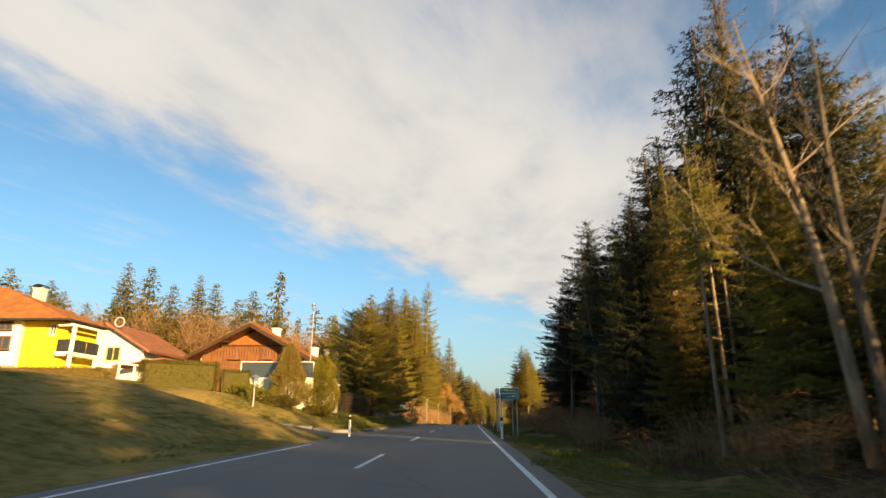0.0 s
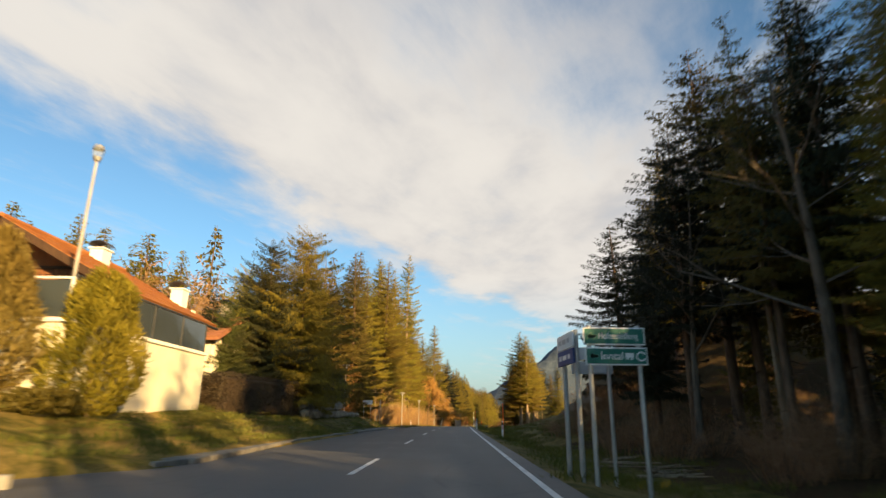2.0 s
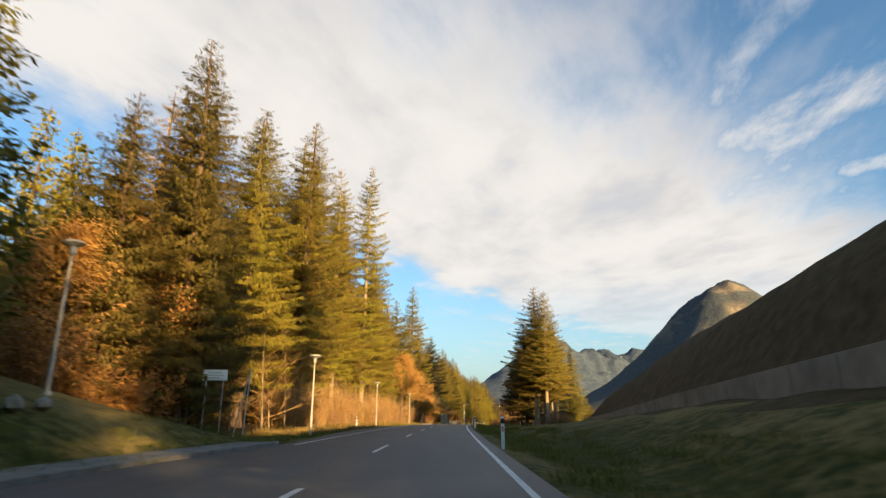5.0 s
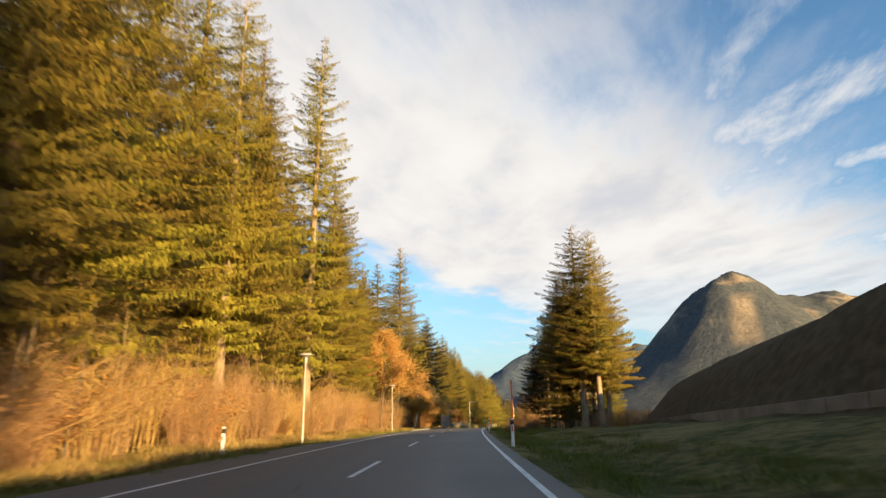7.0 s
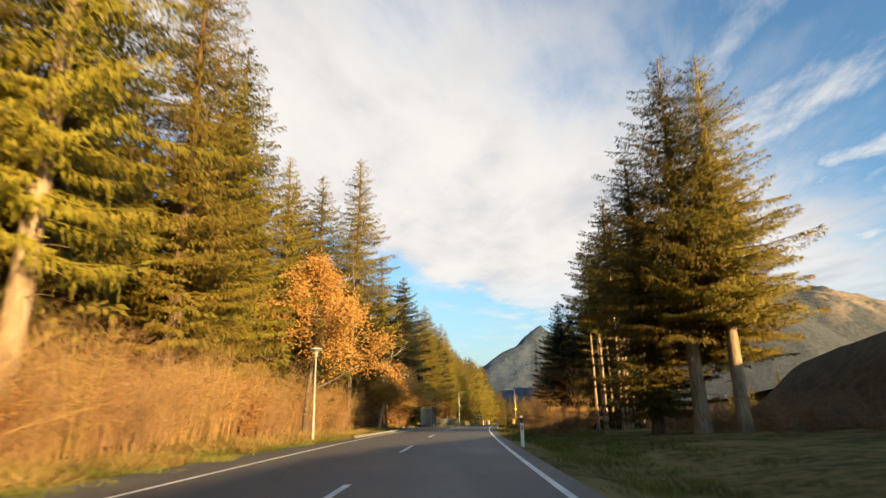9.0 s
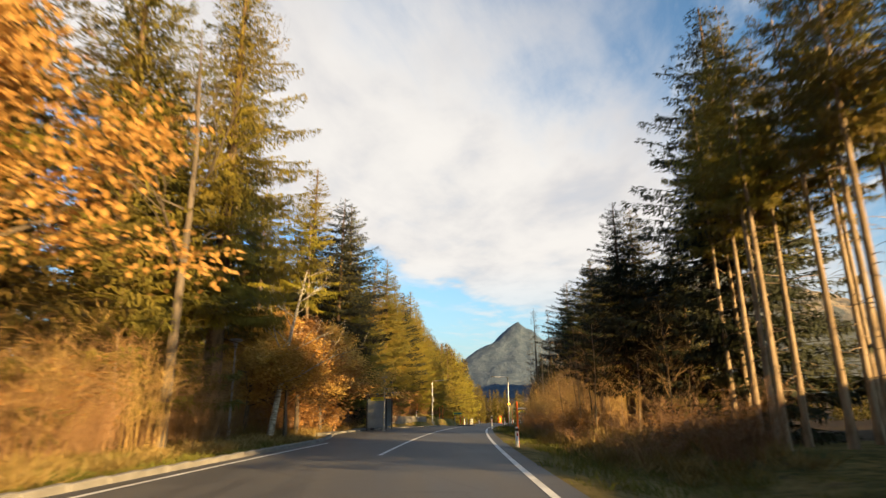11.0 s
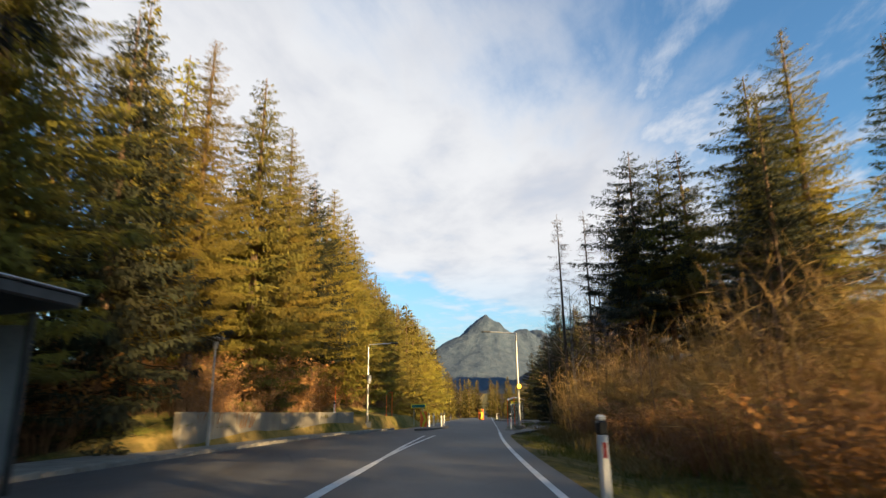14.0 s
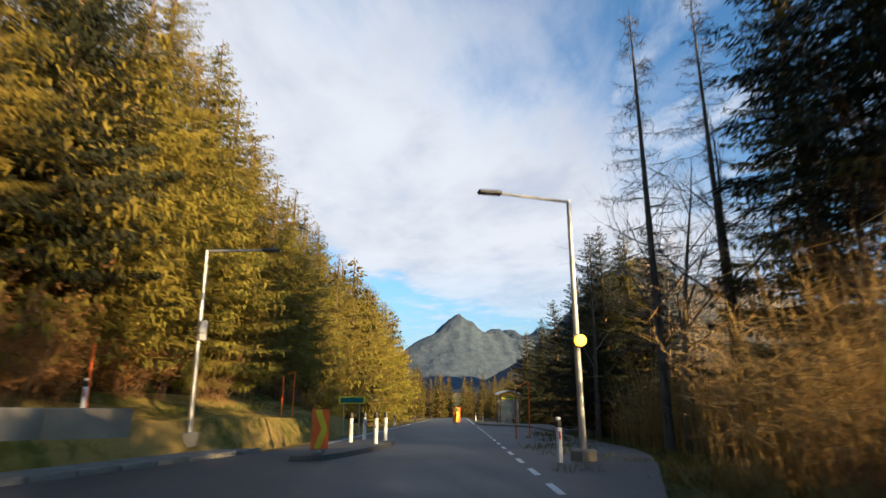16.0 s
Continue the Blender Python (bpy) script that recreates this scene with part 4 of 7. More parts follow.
# Same tree twice: shade is in the first's needle colour, sunlight in the second's.
broad = Kind("spruce_tree", [sp(13, 3.9, 0.11, 14, NEEDLE_SHADED_GREEN, blunt=0.40, ragged=0.45, hang=0.6, droop=0.5, per=9), sp(13, 4.0, 0.13, 15, NEEDLE_SUNLIT, blunt=0.40, ragged=0.45, hang=0.6, droop=0.5, per=9)],
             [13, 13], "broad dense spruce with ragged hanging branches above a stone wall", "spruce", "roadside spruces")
rust = Kind("larch_tree", [sp(18, 2.6, 0.12, 16, NEEDLE_RUST, thin=0.2, dens=60.0)], [18], "tall larch with dry orange needles", "larch", "orange larches")
stem = Kind("spruce_tree", [sp(20, 2.4, 0.56, 31, NEEDLE, BARK_PALE, thin=0.5, girth=0.62), sp(22, 2.5, 0.58, 32, NEEDLE, BARK_PALE, thin=0.52, girth=0.6), sp(19, 2.2, 0.54, 33, NEEDLE, BARK_PALE, thin=0.5, girth=0.62)],
            [20, 22, 19], "slender spruce with a long bare pale trunk and high crown", "spruce", "bare-stemmed spruces")
goldstem = Kind("spruce_tree", [sp(20, 2.7, 0.52, 35, NEEDLE_SUNLIT, BARK_PALE, thin=0.45, hang=0.5, spacing=0.45, girth=0.62), sp(22, 2.7, 0.56, 36, NEEDLE_SUNLIT, BARK_PALE, thin=0.48, hang=0.5, spacing=0.45, girth=0.6)],
                [20, 22], "tall spruce with a bare sunlit trunk, its crown coloured sunlit gold", "spruce", "bare-stemmed spruces")
lofty = Kind("spruce_tree", [sp(30, 3.7, 0.17, 37, NEEDLE_SUNLIT, BARK_PALE, thin=0.42, hang=0.65, spacing=0.40, girth=0.85, blunt=0.6), sp(27, 3.5, 0.15, 38, NEEDLE_SUNLIT, BARK_PALE, thin=0.36, hang=0.65, spacing=0.40, girth=0.85, blunt=0.6)],
             [30, 27], "very tall spruce coloured sunlit gold, a pale trunk showing through hanging branches", "spruce", "roadside spruces")
grove = Kind("spruce_tree", [sp(20, 3.3, 0.24, 71, NEEDLE_SUNLIT, BARK_PALE, hang=0.6, girth=0.9, **GOLD_KW), sp(21, 3.2, 0.27, 72, NEEDLE_SUNLIT, BARK_PALE, hang=0.6, spacing=0.42, girth=0.9, **GOLD_KW)],
             [20, 21], "conical spruce coloured sunlit gold, one of a close group beside the road", "spruce", "roadside spruces")
darkstem = Kind("spruce_tree", [sp(16, 3.0, 0.36, 25, NEEDLE_SHADED, thin=0.15, girth=0.75), sp(17, 2.8, 0.42, 26, NEEDLE, thin=0.2, girth=0.75), sp(15, 2.9, 0.33, 27, NEEDLE_SHADED, thin=0.15, girth=0.75)],
                [16, 17, 15], "spruce with a bare lower trunk behind brushwood, mostly coloured dark for shade", "spruce", "bare-stemmed spruces")
MID_KW = dict(sprig=0.28, spacing=0.5, per=7, dens=27.0, slim=0.24, hang=0.5)
mid = Kind("spruce_tree", [sp(17, 3.1, 0.08, 48, NEEDLE_SUNLIT, **MID_KW), sp(18, 3.0, 0.1, 49, NEEDLE, **MID_KW), sp(16, 3.0, 0.06, 50, NEEDLE_SUNLIT, **MID_KW)],
           [17, 18, 16], "spruce in the far tree line, mostly coloured sunlit gold", "spruce", "roadside spruces")
BACK_KW = dict(sprig=0.5, spacing=0.5, per=7, dens=15.0, slim=0.36, fine=False)
back = Kind("spruce_tree", [sp(18, 3.1, 0.06, 44, NEEDLE, **BACK_KW), sp(20, 2.9, 0.12, 45, NEEDLE, **BACK_KW), sp(17, 2.8, 0.3, 46, NEEDLE_SHADED, **BACK_KW), sp(21, 3.0, 0.1, 47, NEEDLE_SUNLIT, **BACK_KW)],
            [18, 20, 17, 21], "spruce standing within the wood", "spruce", "spruces within the wood")
bare = Kind("bare_tree", [bare_tree_meshes(12, 51, BARK_GREY), bare_tree_meshes(14, 52, BARK_PALE, spread=0.65), bare_tree_meshes(10, 53, BARK_GREY, spread=0.9)],
            [12, 14, 10], "leafless brown deciduous tree with fine twigs", "tree", "bare trees", ("trunk", "crown"))
shrubtree = Kind("bare_shrub", [bare_tree_meshes(7, 54, BARK_PALE, spread=0.85, first=0.06, limbs=20, twig=TANTWIG, girth=0.45, twigs=5), bare_tree_meshes(6.5, 55, BARK_GREY, spread=0.7, first=0.05, limbs=20, twig=REDTWIG, girth=0.45, twigs=5), bare_tree_meshes(7, 56, BARK_PALE, spread=1.0, first=0.1, limbs=18, twig=REDTWIG, girth=0.45, twigs=5)],
                 [7, 6.5, 7], "tall leafless brown roadside shrub with a mass of fine twigs", "shrub", "bare shrubs", ("trunk", "crown"))
oak = Kind("brown_leaved_tree", [bare_tree_meshes(7, 61, BARK_GREY, DRYLEAF, 50), bare_tree_meshes(9, 62, BARK_GREY, DRYLEAF, 90, first=0.22), bare_tree_meshes(6, 63, BARK_GREY, DRYLEAF, 24, 0.9, first=0.12)],
           [7, 9, 6], "small beech that kept its dry orange-brown leaves", "tree", "brown-leaved trees", ("trunk", "crown", "foliage"))
larch = Kind("larch_tree", [larch_meshes(14, 71, BARK_GREY), larch_meshes(15, 72, BARK_GREY)], [14, 15], "leafless dark larch with thin level branches", "larch", "bare larches", ("trunk", "crown"))
birch = Kind("birch_tree", [bare_tree_meshes(12, 81, BIRCH, spread=0.6, limbs=13)], [12], "slim birch with a white trunk and no leaves", "birch", "birches", ("trunk", "crown"))
FAR_KW = dict(sprig=0.75, spacing=0.75, per=6, dens=6.0, slim=0.4, fine=False)
FAR = [Pattern.of_meshes(sp(18, 3.0, 0.06, 41, NEEDLE_FAR, **FAR_KW)), Pattern.of_meshes(sp(20, 2.8, 0.1, 42, NEEDLE_FAR, **FAR_KW)), Pattern.of_meshes(sp(17, 3.1, 0.05, 43, NEEDLE_FAR, **FAR_KW))]
FAR_H = [18, 20, 17]
FAR_BARE = [Pattern.of_meshes(bare_tree_meshes(12, 91, BARK_GREY, depth=3, limbs=7)), Pattern.of_meshes(bare_tree_meshes(12, 92, BARK_GREY, depth=3, limbs=7, spread=0.9))]

RT = random.Random(77)


def turn():
    return RT.uniform(0, 6.28)


def plant(kind, i, lat, y, h, fat=1.0, label=""):
    return kind.set(i % len(kind.sets), at(lat, y, -0.05), h, turn(), fat, label)


def plant_x(kind, i, x, y, top=None, h=None, fat=1.0, label=""):
    """A tree at a plan place, by its height or the height of its top."""
    p = atx(x, y, -0.05)
    return kind.set(i % len(kind.sets), p, (top - p.z) if h is None else h, turn(), fat, label)


def wood(kind_pick, lat0, lat1, y0, y1, step, h0, h1, skip=0.0):
    y = y0
    while y < y1:
        l = lat0
        while l < lat1:
            if RT.random() > skip:
                k, i = RT.choice(kind_pick)
                plant(k, i, l + RT.uniform(-0.4, 0.4) * step, y + RT.uniform(-0.4, 0.4) * step, RT.uniform(h0, h1))
            l += step
        y += step


def far_spots(lat0, lat1, y0, y1, step, h0, h1, skip=0.0, wide=1.0):
    out, y = [], y0
    while y < y1:
        l = lat0
        while l < lat1:
            if RT.random() > skip:
                i = RT.randrange(3)
                k = RT.uniform(h0, h1) / FAR_H[i]
                out.append((i, at(l + RT.uniform(-0.4, 0.4) * step, y + RT.uniform(-0.4, 0.4) * step, -0.1), k, k * wide * RT.uniform(0.9, 1.2), turn()))
            l += step
        y += step
    return out


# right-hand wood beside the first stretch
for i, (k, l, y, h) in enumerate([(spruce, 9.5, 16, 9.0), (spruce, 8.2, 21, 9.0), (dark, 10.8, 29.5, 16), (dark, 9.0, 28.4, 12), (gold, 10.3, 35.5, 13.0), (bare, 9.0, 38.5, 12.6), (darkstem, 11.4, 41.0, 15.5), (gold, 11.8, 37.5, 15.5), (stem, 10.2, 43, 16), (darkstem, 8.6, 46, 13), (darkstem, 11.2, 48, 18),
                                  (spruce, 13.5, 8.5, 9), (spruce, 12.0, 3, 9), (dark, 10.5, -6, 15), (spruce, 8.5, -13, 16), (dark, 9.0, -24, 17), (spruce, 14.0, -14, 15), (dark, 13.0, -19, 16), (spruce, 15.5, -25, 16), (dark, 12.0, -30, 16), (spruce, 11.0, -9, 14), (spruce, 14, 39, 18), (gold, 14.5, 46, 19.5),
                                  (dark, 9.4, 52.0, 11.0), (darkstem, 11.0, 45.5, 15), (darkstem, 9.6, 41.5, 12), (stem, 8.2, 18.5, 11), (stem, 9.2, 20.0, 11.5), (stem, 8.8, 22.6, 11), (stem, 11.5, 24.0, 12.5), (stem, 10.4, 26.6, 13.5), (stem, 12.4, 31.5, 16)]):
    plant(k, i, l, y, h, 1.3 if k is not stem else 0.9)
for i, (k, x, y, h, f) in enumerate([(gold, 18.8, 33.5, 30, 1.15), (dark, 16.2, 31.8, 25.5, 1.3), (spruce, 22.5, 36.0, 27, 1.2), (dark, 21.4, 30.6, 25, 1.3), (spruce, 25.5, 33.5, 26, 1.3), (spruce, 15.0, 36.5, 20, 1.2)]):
    plant_x(k, i, x, y, h=h, fat=f, label="very tall spruce standing back in a dark roadside wood")
for i, (x, y, h) in enumerate([(17.5, 20.5, 16), (19.4, 22.5, 17)]):
    plant_x(bare, 0, x, y, h=h, fat=0.8, label="tall leafless grey-barked tree with sunlit branches")
plant_x(dark, 1, 13.0, 63.2, top=14.2, fat=1.5, label="spruce coloured dark as if shaded, with drooping branches beside the embankment")
plant_x(gold, 1, 14.6, 58.0, top=17.6, fat=1.35, label="tall spruce coloured sunlit gold beside the embankment")
plant_x(gold, 2, 17.0, 59.4, top=17.2, fat=1.2, label="tall spruce coloured sunlit gold beside the embankment")
plant_x(spruce, 2, 15.6, 63.0, top=15.6, fat=1.4, label="shaded spruce behind a sunlit one beside the embankment")
wood([(back, 2), (back, 1), (back, 0)], 12.5, 30, -40, 1, 5.0, 9, 11.5)
wood([(back, 2), (back, 1), (back, 0)], 12.5, 30, 3, 14, 5.0, 8, 10)
wood([(back, 2), (back, 0)], 13.5, 26, 14, 52, 5.0, 5.5, 8.0)
wood([(back, 2), (stem, 0), (stem, 2)], 18, 30, 12, 50, 6.0, 9, 11, 0.45)
for i in range(8):
    plant(dark, i, 12.0 + 1.2 * (i % 2), 12.5 + 3.0 * i, 6.8, 1.8)
# lone group beyond the embankment
plant_x(grove, 0, 19.4, 154.2, top=18.9, fat=1.5)
plant_x(grove, 1, 20.5, 152.4, top=18.0, fat=1.35)
plant_x(grove, 0, 22.4, 155.6, top=14.5, fat=1.4)
plant_x(grove, 1, 21.4, 157.6, top=12.0, fat=1.2)
plant_x(spruce, 1, 18.4, 157.0, top=14.0, fat=1.5, label="shaded spruce behind a sunlit group beside the road")
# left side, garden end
plant_x(broad, 0, -10.6, 61.6, top=11.8, label="broad dense spruce above a stone wall, coloured dark for shade")
plant_x(broad, 1, -8.7, 62.8, top=12.9, label="broad dense spruce coloured sunlit gold")
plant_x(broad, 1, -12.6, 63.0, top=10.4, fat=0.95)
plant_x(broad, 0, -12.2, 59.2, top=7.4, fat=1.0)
plant_x(dark, 1, -13.6, 60.0, top=8.5, fat=1.4)
plant_x(rust, 0, -15.4, 102.5, top=21.7, fat=1.25)
for i, (x, y, top) in enumerate([(-15.4, 91.0, 11.5), (-14.4, 93.0, 12.0), (-16.6, 90.0, 11.0), (-13.6, 95.0, 12.5), (-17.6, 94.0, 12.5)]):
    plant_x(bare, 1, x, y, top=top, label="pale leafless young birch in a grove")
plant_x(oak, 1, -13.6, 97, top=12.5)
plant_x(oak, 0, -12.5, 90, top=9.0)
plant_x(oak, 1, -1.5, 163.2, top=10.2, fat=1.1, label="spreading beech full of dry orange-brown leaves")
for i, (x, y, top) in enumerate([(2.6, 189.0, 4.4), (3.6, 192.6, 3.6), (0.6, 185.0, 4.2), (2.7, 184.6, 2.6), (3.4, 195.5, 4.8), (1.6, 187.0, 4.6)]):
    plant_x(oak, 1 if i % 3 else 0, x, y, top=top, fat=1.5, label="low spreading beech bush full of dry orange-brown leaves")
# left wood
LEFT_WOOD = [(-12.2, 101, 20), (-10.2, 95.7, 20.3), (-12.0, 92, 15), (-9.8, 104, 20), (-12.5, 112, 25), (-7.6, 110.4, 23.0), (-9.4, 115.5, 23.5), (-9.5, 120, 25), (-7.6, 127.1, 26.0), (-10.5, 128, 28), (-7.9, 132, 25),
             (-9.2, 137.5, 24), (-6.1, 142.2, 33.0), (-10.4, 143, 27), (-5.8, 152, 24), (-6.4, 157.5, 20), (-7.0, 162, 24), (-4.6, 168, 18), (-4.6, 171, 17.5),
             (-0.4, 181, 23.6), (-3.4, 177, 20), (-2.0, 188, 19), (-1.2, 193, 14)]
for i, (x, y, top) in enumerate(LEFT_WOOD):
    plant_x(goldstem if 186 < y < 194 else lofty if y in (127.1, 142.2) else (spruce, gold)[i % 2] if 165 < y < 184 else spruce if y < 102 else gold if i % 4 else spruce, i, x + 0.3, y, top=top * 1.03, fat=1.0 if y in (127.1, 142.2) else 1.3)
wood([(back, 0), (back, 1), (back, 3), (back, 3)], -23, -16, 98, 196, 5.0, 17, 23)
for i, (x, y, top) in enumerate([(3.6, 199.8, 15), (0.8, 204, 19.3), (1.6, 197, 14), (4.0, 207.0, 15.5), (4.6, 213, 10.5), (6.0, 218, 12.7), (7.4, 224, 14.2), (8.6, 229, 13.5), (10.0, 234, 12), (11.0, 239, 13), (12.2, 243.2, 12.2), (13.2, 249, 10.2), (14.8, 256, 9), (16.8, 264, 9.3), (18.5, 272, 8)]):
    plant_x((darkstem, gold, goldstem, spruce, dark, gold, spruce, gold, dark, gold, spruce, gold, gold, spruce, gold)[i % 15], i, x + 0.2, y, top=top * (1.03 if y < 205 else 1.12), fat=1.35 if y < 205 else 1.25)
wood([(back, 0), (back, 1), (back, 3)], -22, -15, 198, 262, 5.0, 15, 19)
y = 235.0
while y < 312:
    for l, more in ((-12.4, 0.0), (-14.8, 1.6)):
        top = float(np.interp(y, [232, 242, 252, 262, 282, 302, 312], [11.8, 13.0, 10.1, 9.8, 9.3, 10.0, 10.0])) + more
        plant_x(mid, int(y * 1.7 + more), cx(y) + l + RT.uniform(-0.5, 0.5), y + RT.uniform(-0.8, 0.8), top=top * RT.uniform(0.97, 1.10), fat=1.65)
    y += 3.6
# right wood of the last stretch
for i, (x, y, top) in enumerate([(19.4, 170.2, 12.5), (20.8, 172.6, 13.5), (21.4, 168.6, 14), (22.6, 173.5, 13.5), (23.4, 169.2, 15), (21.2, 164.6, 14.5), (23.0, 165.6, 14.5),
                                 (24.8, 176.5, 13), (24.0, 172, 14), (27.5, 180, 13), (29.5, 184, 13), (22.2, 177, 13), (21.6, 174.6, 13), (23.8, 180, 12.5)]):
    plant_x((goldstem, goldstem, stem)[i % 3], i, x, y, top=top, fat=1.0)
for i, (x, y, top) in enumerate([(24.4, 179.0, 19.6), (22.5, 186, 10.2), (20.1, 182.4, 9.4), (23.0, 194, 8.8), (25.0, 199, 10.2), (28.6, 211, 8.0), (31.6, 227.0, 13.8), (33.2, 226.0, 13.0), (31.5, 203.0, 12.0), (30.5, 195.0, 11.5), (35.0, 219.0, 15.0)]):
    plant_x((darkstem, darkstem, dark)[i % 3] if y > 180 else dark, i, x, y, top=top, fat=1.4)
plant_x(gold, 2, 31.8, 212.6, top=13.4, fat=1.3, label="tall spruce coloured sunlit gold behind bare shrubs")
plant_x(larch, 0, 29.0, 234, top=11.3)
plant_x(larch, 1, 30.6, 232.5, top=11.2)
plant_x(dark, 0, 33.4, 241.0, top=4.4, fat=1.2)
plant_x(spruce, 2, 34.4, 245.0, top=5.6, fat=1.2)
plant_x(dark, 2, 32.6, 244.5, top=5.6, fat=1.0)
plant_x(spruce, 0, 33.4, 231.5, top=13, fat=1.2)
plant_x(birch, 0, 30.6, 236.5, top=8.2)
leaning = plant_x(birch, 0, 1.95, 184.4, h=11.0, fat=1.3, label="slim birch with a white trunk leaning to the road")
leaning.matrix_world = leaning.matrix_world @ Matrix.Rotation(radians(9), 4, (leaning.matrix_world.to_3x3().inverted() @ Vector((0, 1, 0))).normalized())
for i, (x, y, top) in enumerate([(33.2, 247, 5.8), (35.5, 254, 4.6), (37.2, 262, 4.2), (39, 270, 3.6), (41, 280, 3.2), (36.4, 249, 6)]):
    plant_x(dark, i, x, y, top=top, fat=1.3)
for i, (x, y, h) in enumerate([(33.5, 239, 9.5), (35, 242, 10.5), (36.5, 238, 10), (34.8, 246, 10.5), (37.5, 244, 11), (39, 240, 11), (36, 234, 9.5), (38.5, 247, 11)]):
    plant_x(bare, i, x, y, h=h, fat=1.15)
RS = random.Random(41)
for i in range(46):
    y = 176.0 + 54.0 * (i + RS.random()) / 46
    kind_h = RS.uniform(5.2, 7.6) * (0.75 if i % 3 == 0 else 1.0)
    plant(shrubtree, i, 6.6 + 5.2 * RS.random() ** 1.2 + (1.4 if y > 222 else 0), y, kind_h, RS.uniform(0.9, 1.25))
for i in range(34):
    plant(shrubtree, i, -10.6 - 2.4 * RS.random(), 104 + 80 * (i + RS.random()) / 34, RS.uniform(3.6, 6.6), RS.uniform(0.9, 1.3))
for i, (x, y, h) in enumerate([(-7.4, 102.5, 8.5), (-7.0, 106.5, 9.0), (-8.4, 99.6, 8.0), (-6.6, 111.0, 7.0), (-9.6, 96.5, 7.5)]):
    plant_x(shrubtree, 2 * i, x, y, h=h, fat=1.15, label="tall arching leafless shrub lit orange at the wood's edge")
for i, (k, x, y, top) in enumerate([(dark, 37.2, 221, 15.5), (spruce, 41.0, 215, 16.0), (dark, 36.5, 228, 14.5), (spruce, 40.5, 226, 14.0)]):
    plant_x(k, i, x, y, top=top, fat=1.3)
for i, (x, y, top) in enumerate([(20.2, 167.0, 14.0), (22.0, 170.8, 14.5), (24.6, 167.5, 15.0), (25.5, 171.0, 14.0), (23.2, 177.5, 13.0), (26.5, 174.5, 14.0)]):
    plant_x((goldstem, stem)[i % 2], i, x, y, top=top)
# tall trees at the end of the shaded wood
for i, (x, y, h) in enumerate([(28.3, 45.2, 27.0), (26.0, 62.0, 17.5), (23.8, 64.5, 15.5)]):
    plant_x(gold if i else spruce, i, x, y, h=h, fat=1.1)
# leafless trees here and there
for i, (x, y, top) in enumerate([(9.4, 12.6, 13), (9.6, 13.6, 15), (9.4, 45, 11.5), (-8.2, 141.5, 16), (-9.6, 110, 12), (-9.0, 114.5, 11), (-0.2, 176, 17), (32.0, 237.5, 8.6), (31.8, 233.5, 9), (30.0, 241, 5.0), (-18, 76, 12), (-22, 80, 13), (32.0, 229, 7), (33.0, 240, 6), (34, 224, 8)]):
    plant_x(bare, i, x, y, top=top)

plant_x(bare, 2, -15.1, 38.2, h=2.4, label="small leafless fruit tree before a hedge")

def clear(found):
    """Leaves out the plants that would stand in a house or its garden."""
    return [f for f in found if not (-49 < f[1].x < -25 and f[1].y < 75) and not (-26 < f[1].x < -11 and f[1].y < 69)]


# woods that close the distance
near_spots = far_spots(-74, -16, 77, 100, 6.4, 10, 15, 0.12, 1.45) + far_spots(-74, -52, 50, 77, 6.8, 9, 13, 0.1, 1.45)
spots = far_spots(-72, -56, 20, 50, 7.0, 9, 13, 0.0, 1.6) + far_spots(-36, -25, 104, 262, 11.0, 17, 22)
spots += far_spots(-36, -11.5, 266, 420, 7.5, 13, 18) + far_spots(9.5, 40, 290, 420, 6.5, 7, 10) + far_spots(32, 60, -30, 50, 9.0, 10, 13)
spots += far_spots(-30, 50, 424, 470, 8.5, 13, 18) + far_spots(58, 100, 130, 300, 9.5, 7, 10)
scatter("woodland", [Pattern.of_meshes(back.sets[i]) for i in range(3)], clear(near_spots), [BARK, NEEDLE_FAR], "olive-brown spruce belt behind the houses", "woodland")
scatter("woodland", FAR, spots, [BARK, NEEDLE_FAR], "dense spruce woodland on the slopes behind", "woodland")
spots = [(RT.randrange(2), at(RT.uniform(-50, -28), RT.uniform(50, 104), -0.1), k, k * 1.3, turn()) for k in [RT.uniform(0.55, 0.95) for _ in range(110)]]
BELT = [thicket(31, 50, 2.6, 1.2, 14, arch=0.35, stout=1.7), thicket(32, 46, 2.6, 1.4, 14, arch=0.45, stout=1.7)]
scatter("leafless_belt", BELT, clear([(RT.randrange(2), at(RT.uniform(-62, -20), RT.uniform(72, 84), -0.1), k, k * 1.2, turn()) for k in [RT.uniform(2.2, 3.6) for _ in range(84)]] + [(RT.randrange(2), at(RT.uniform(-50, -42), RT.uniform(36, 56), -0.1), k, k * 1.2, turn()) for k in [RT.uniform(2.0, 3.0) for _ in range(26)]]),
        [REDTWIG], "brown leafless shrubs and young trees behind the houses", "woodland")
scatter("leafless_woodland", FAR_BARE, clear(spots), [BARK_GREY, REDTWIG], "brown leafless trees behind the houses", "woodland")

# bushes and grass
BUSH = [thicket(1, 52, 2.6, 1.3, 9), thicket(2, 58, 2.2, 1.5, 9, arch=0.8), thicket(3, 46, 3.0, 1.1, 10, arch=0.35)]
LEAFY = [thicket(5, 46, 2.6, 1.3, 8, 3), thicket(6, 46, 2.2, 1.5, 8, 4)]


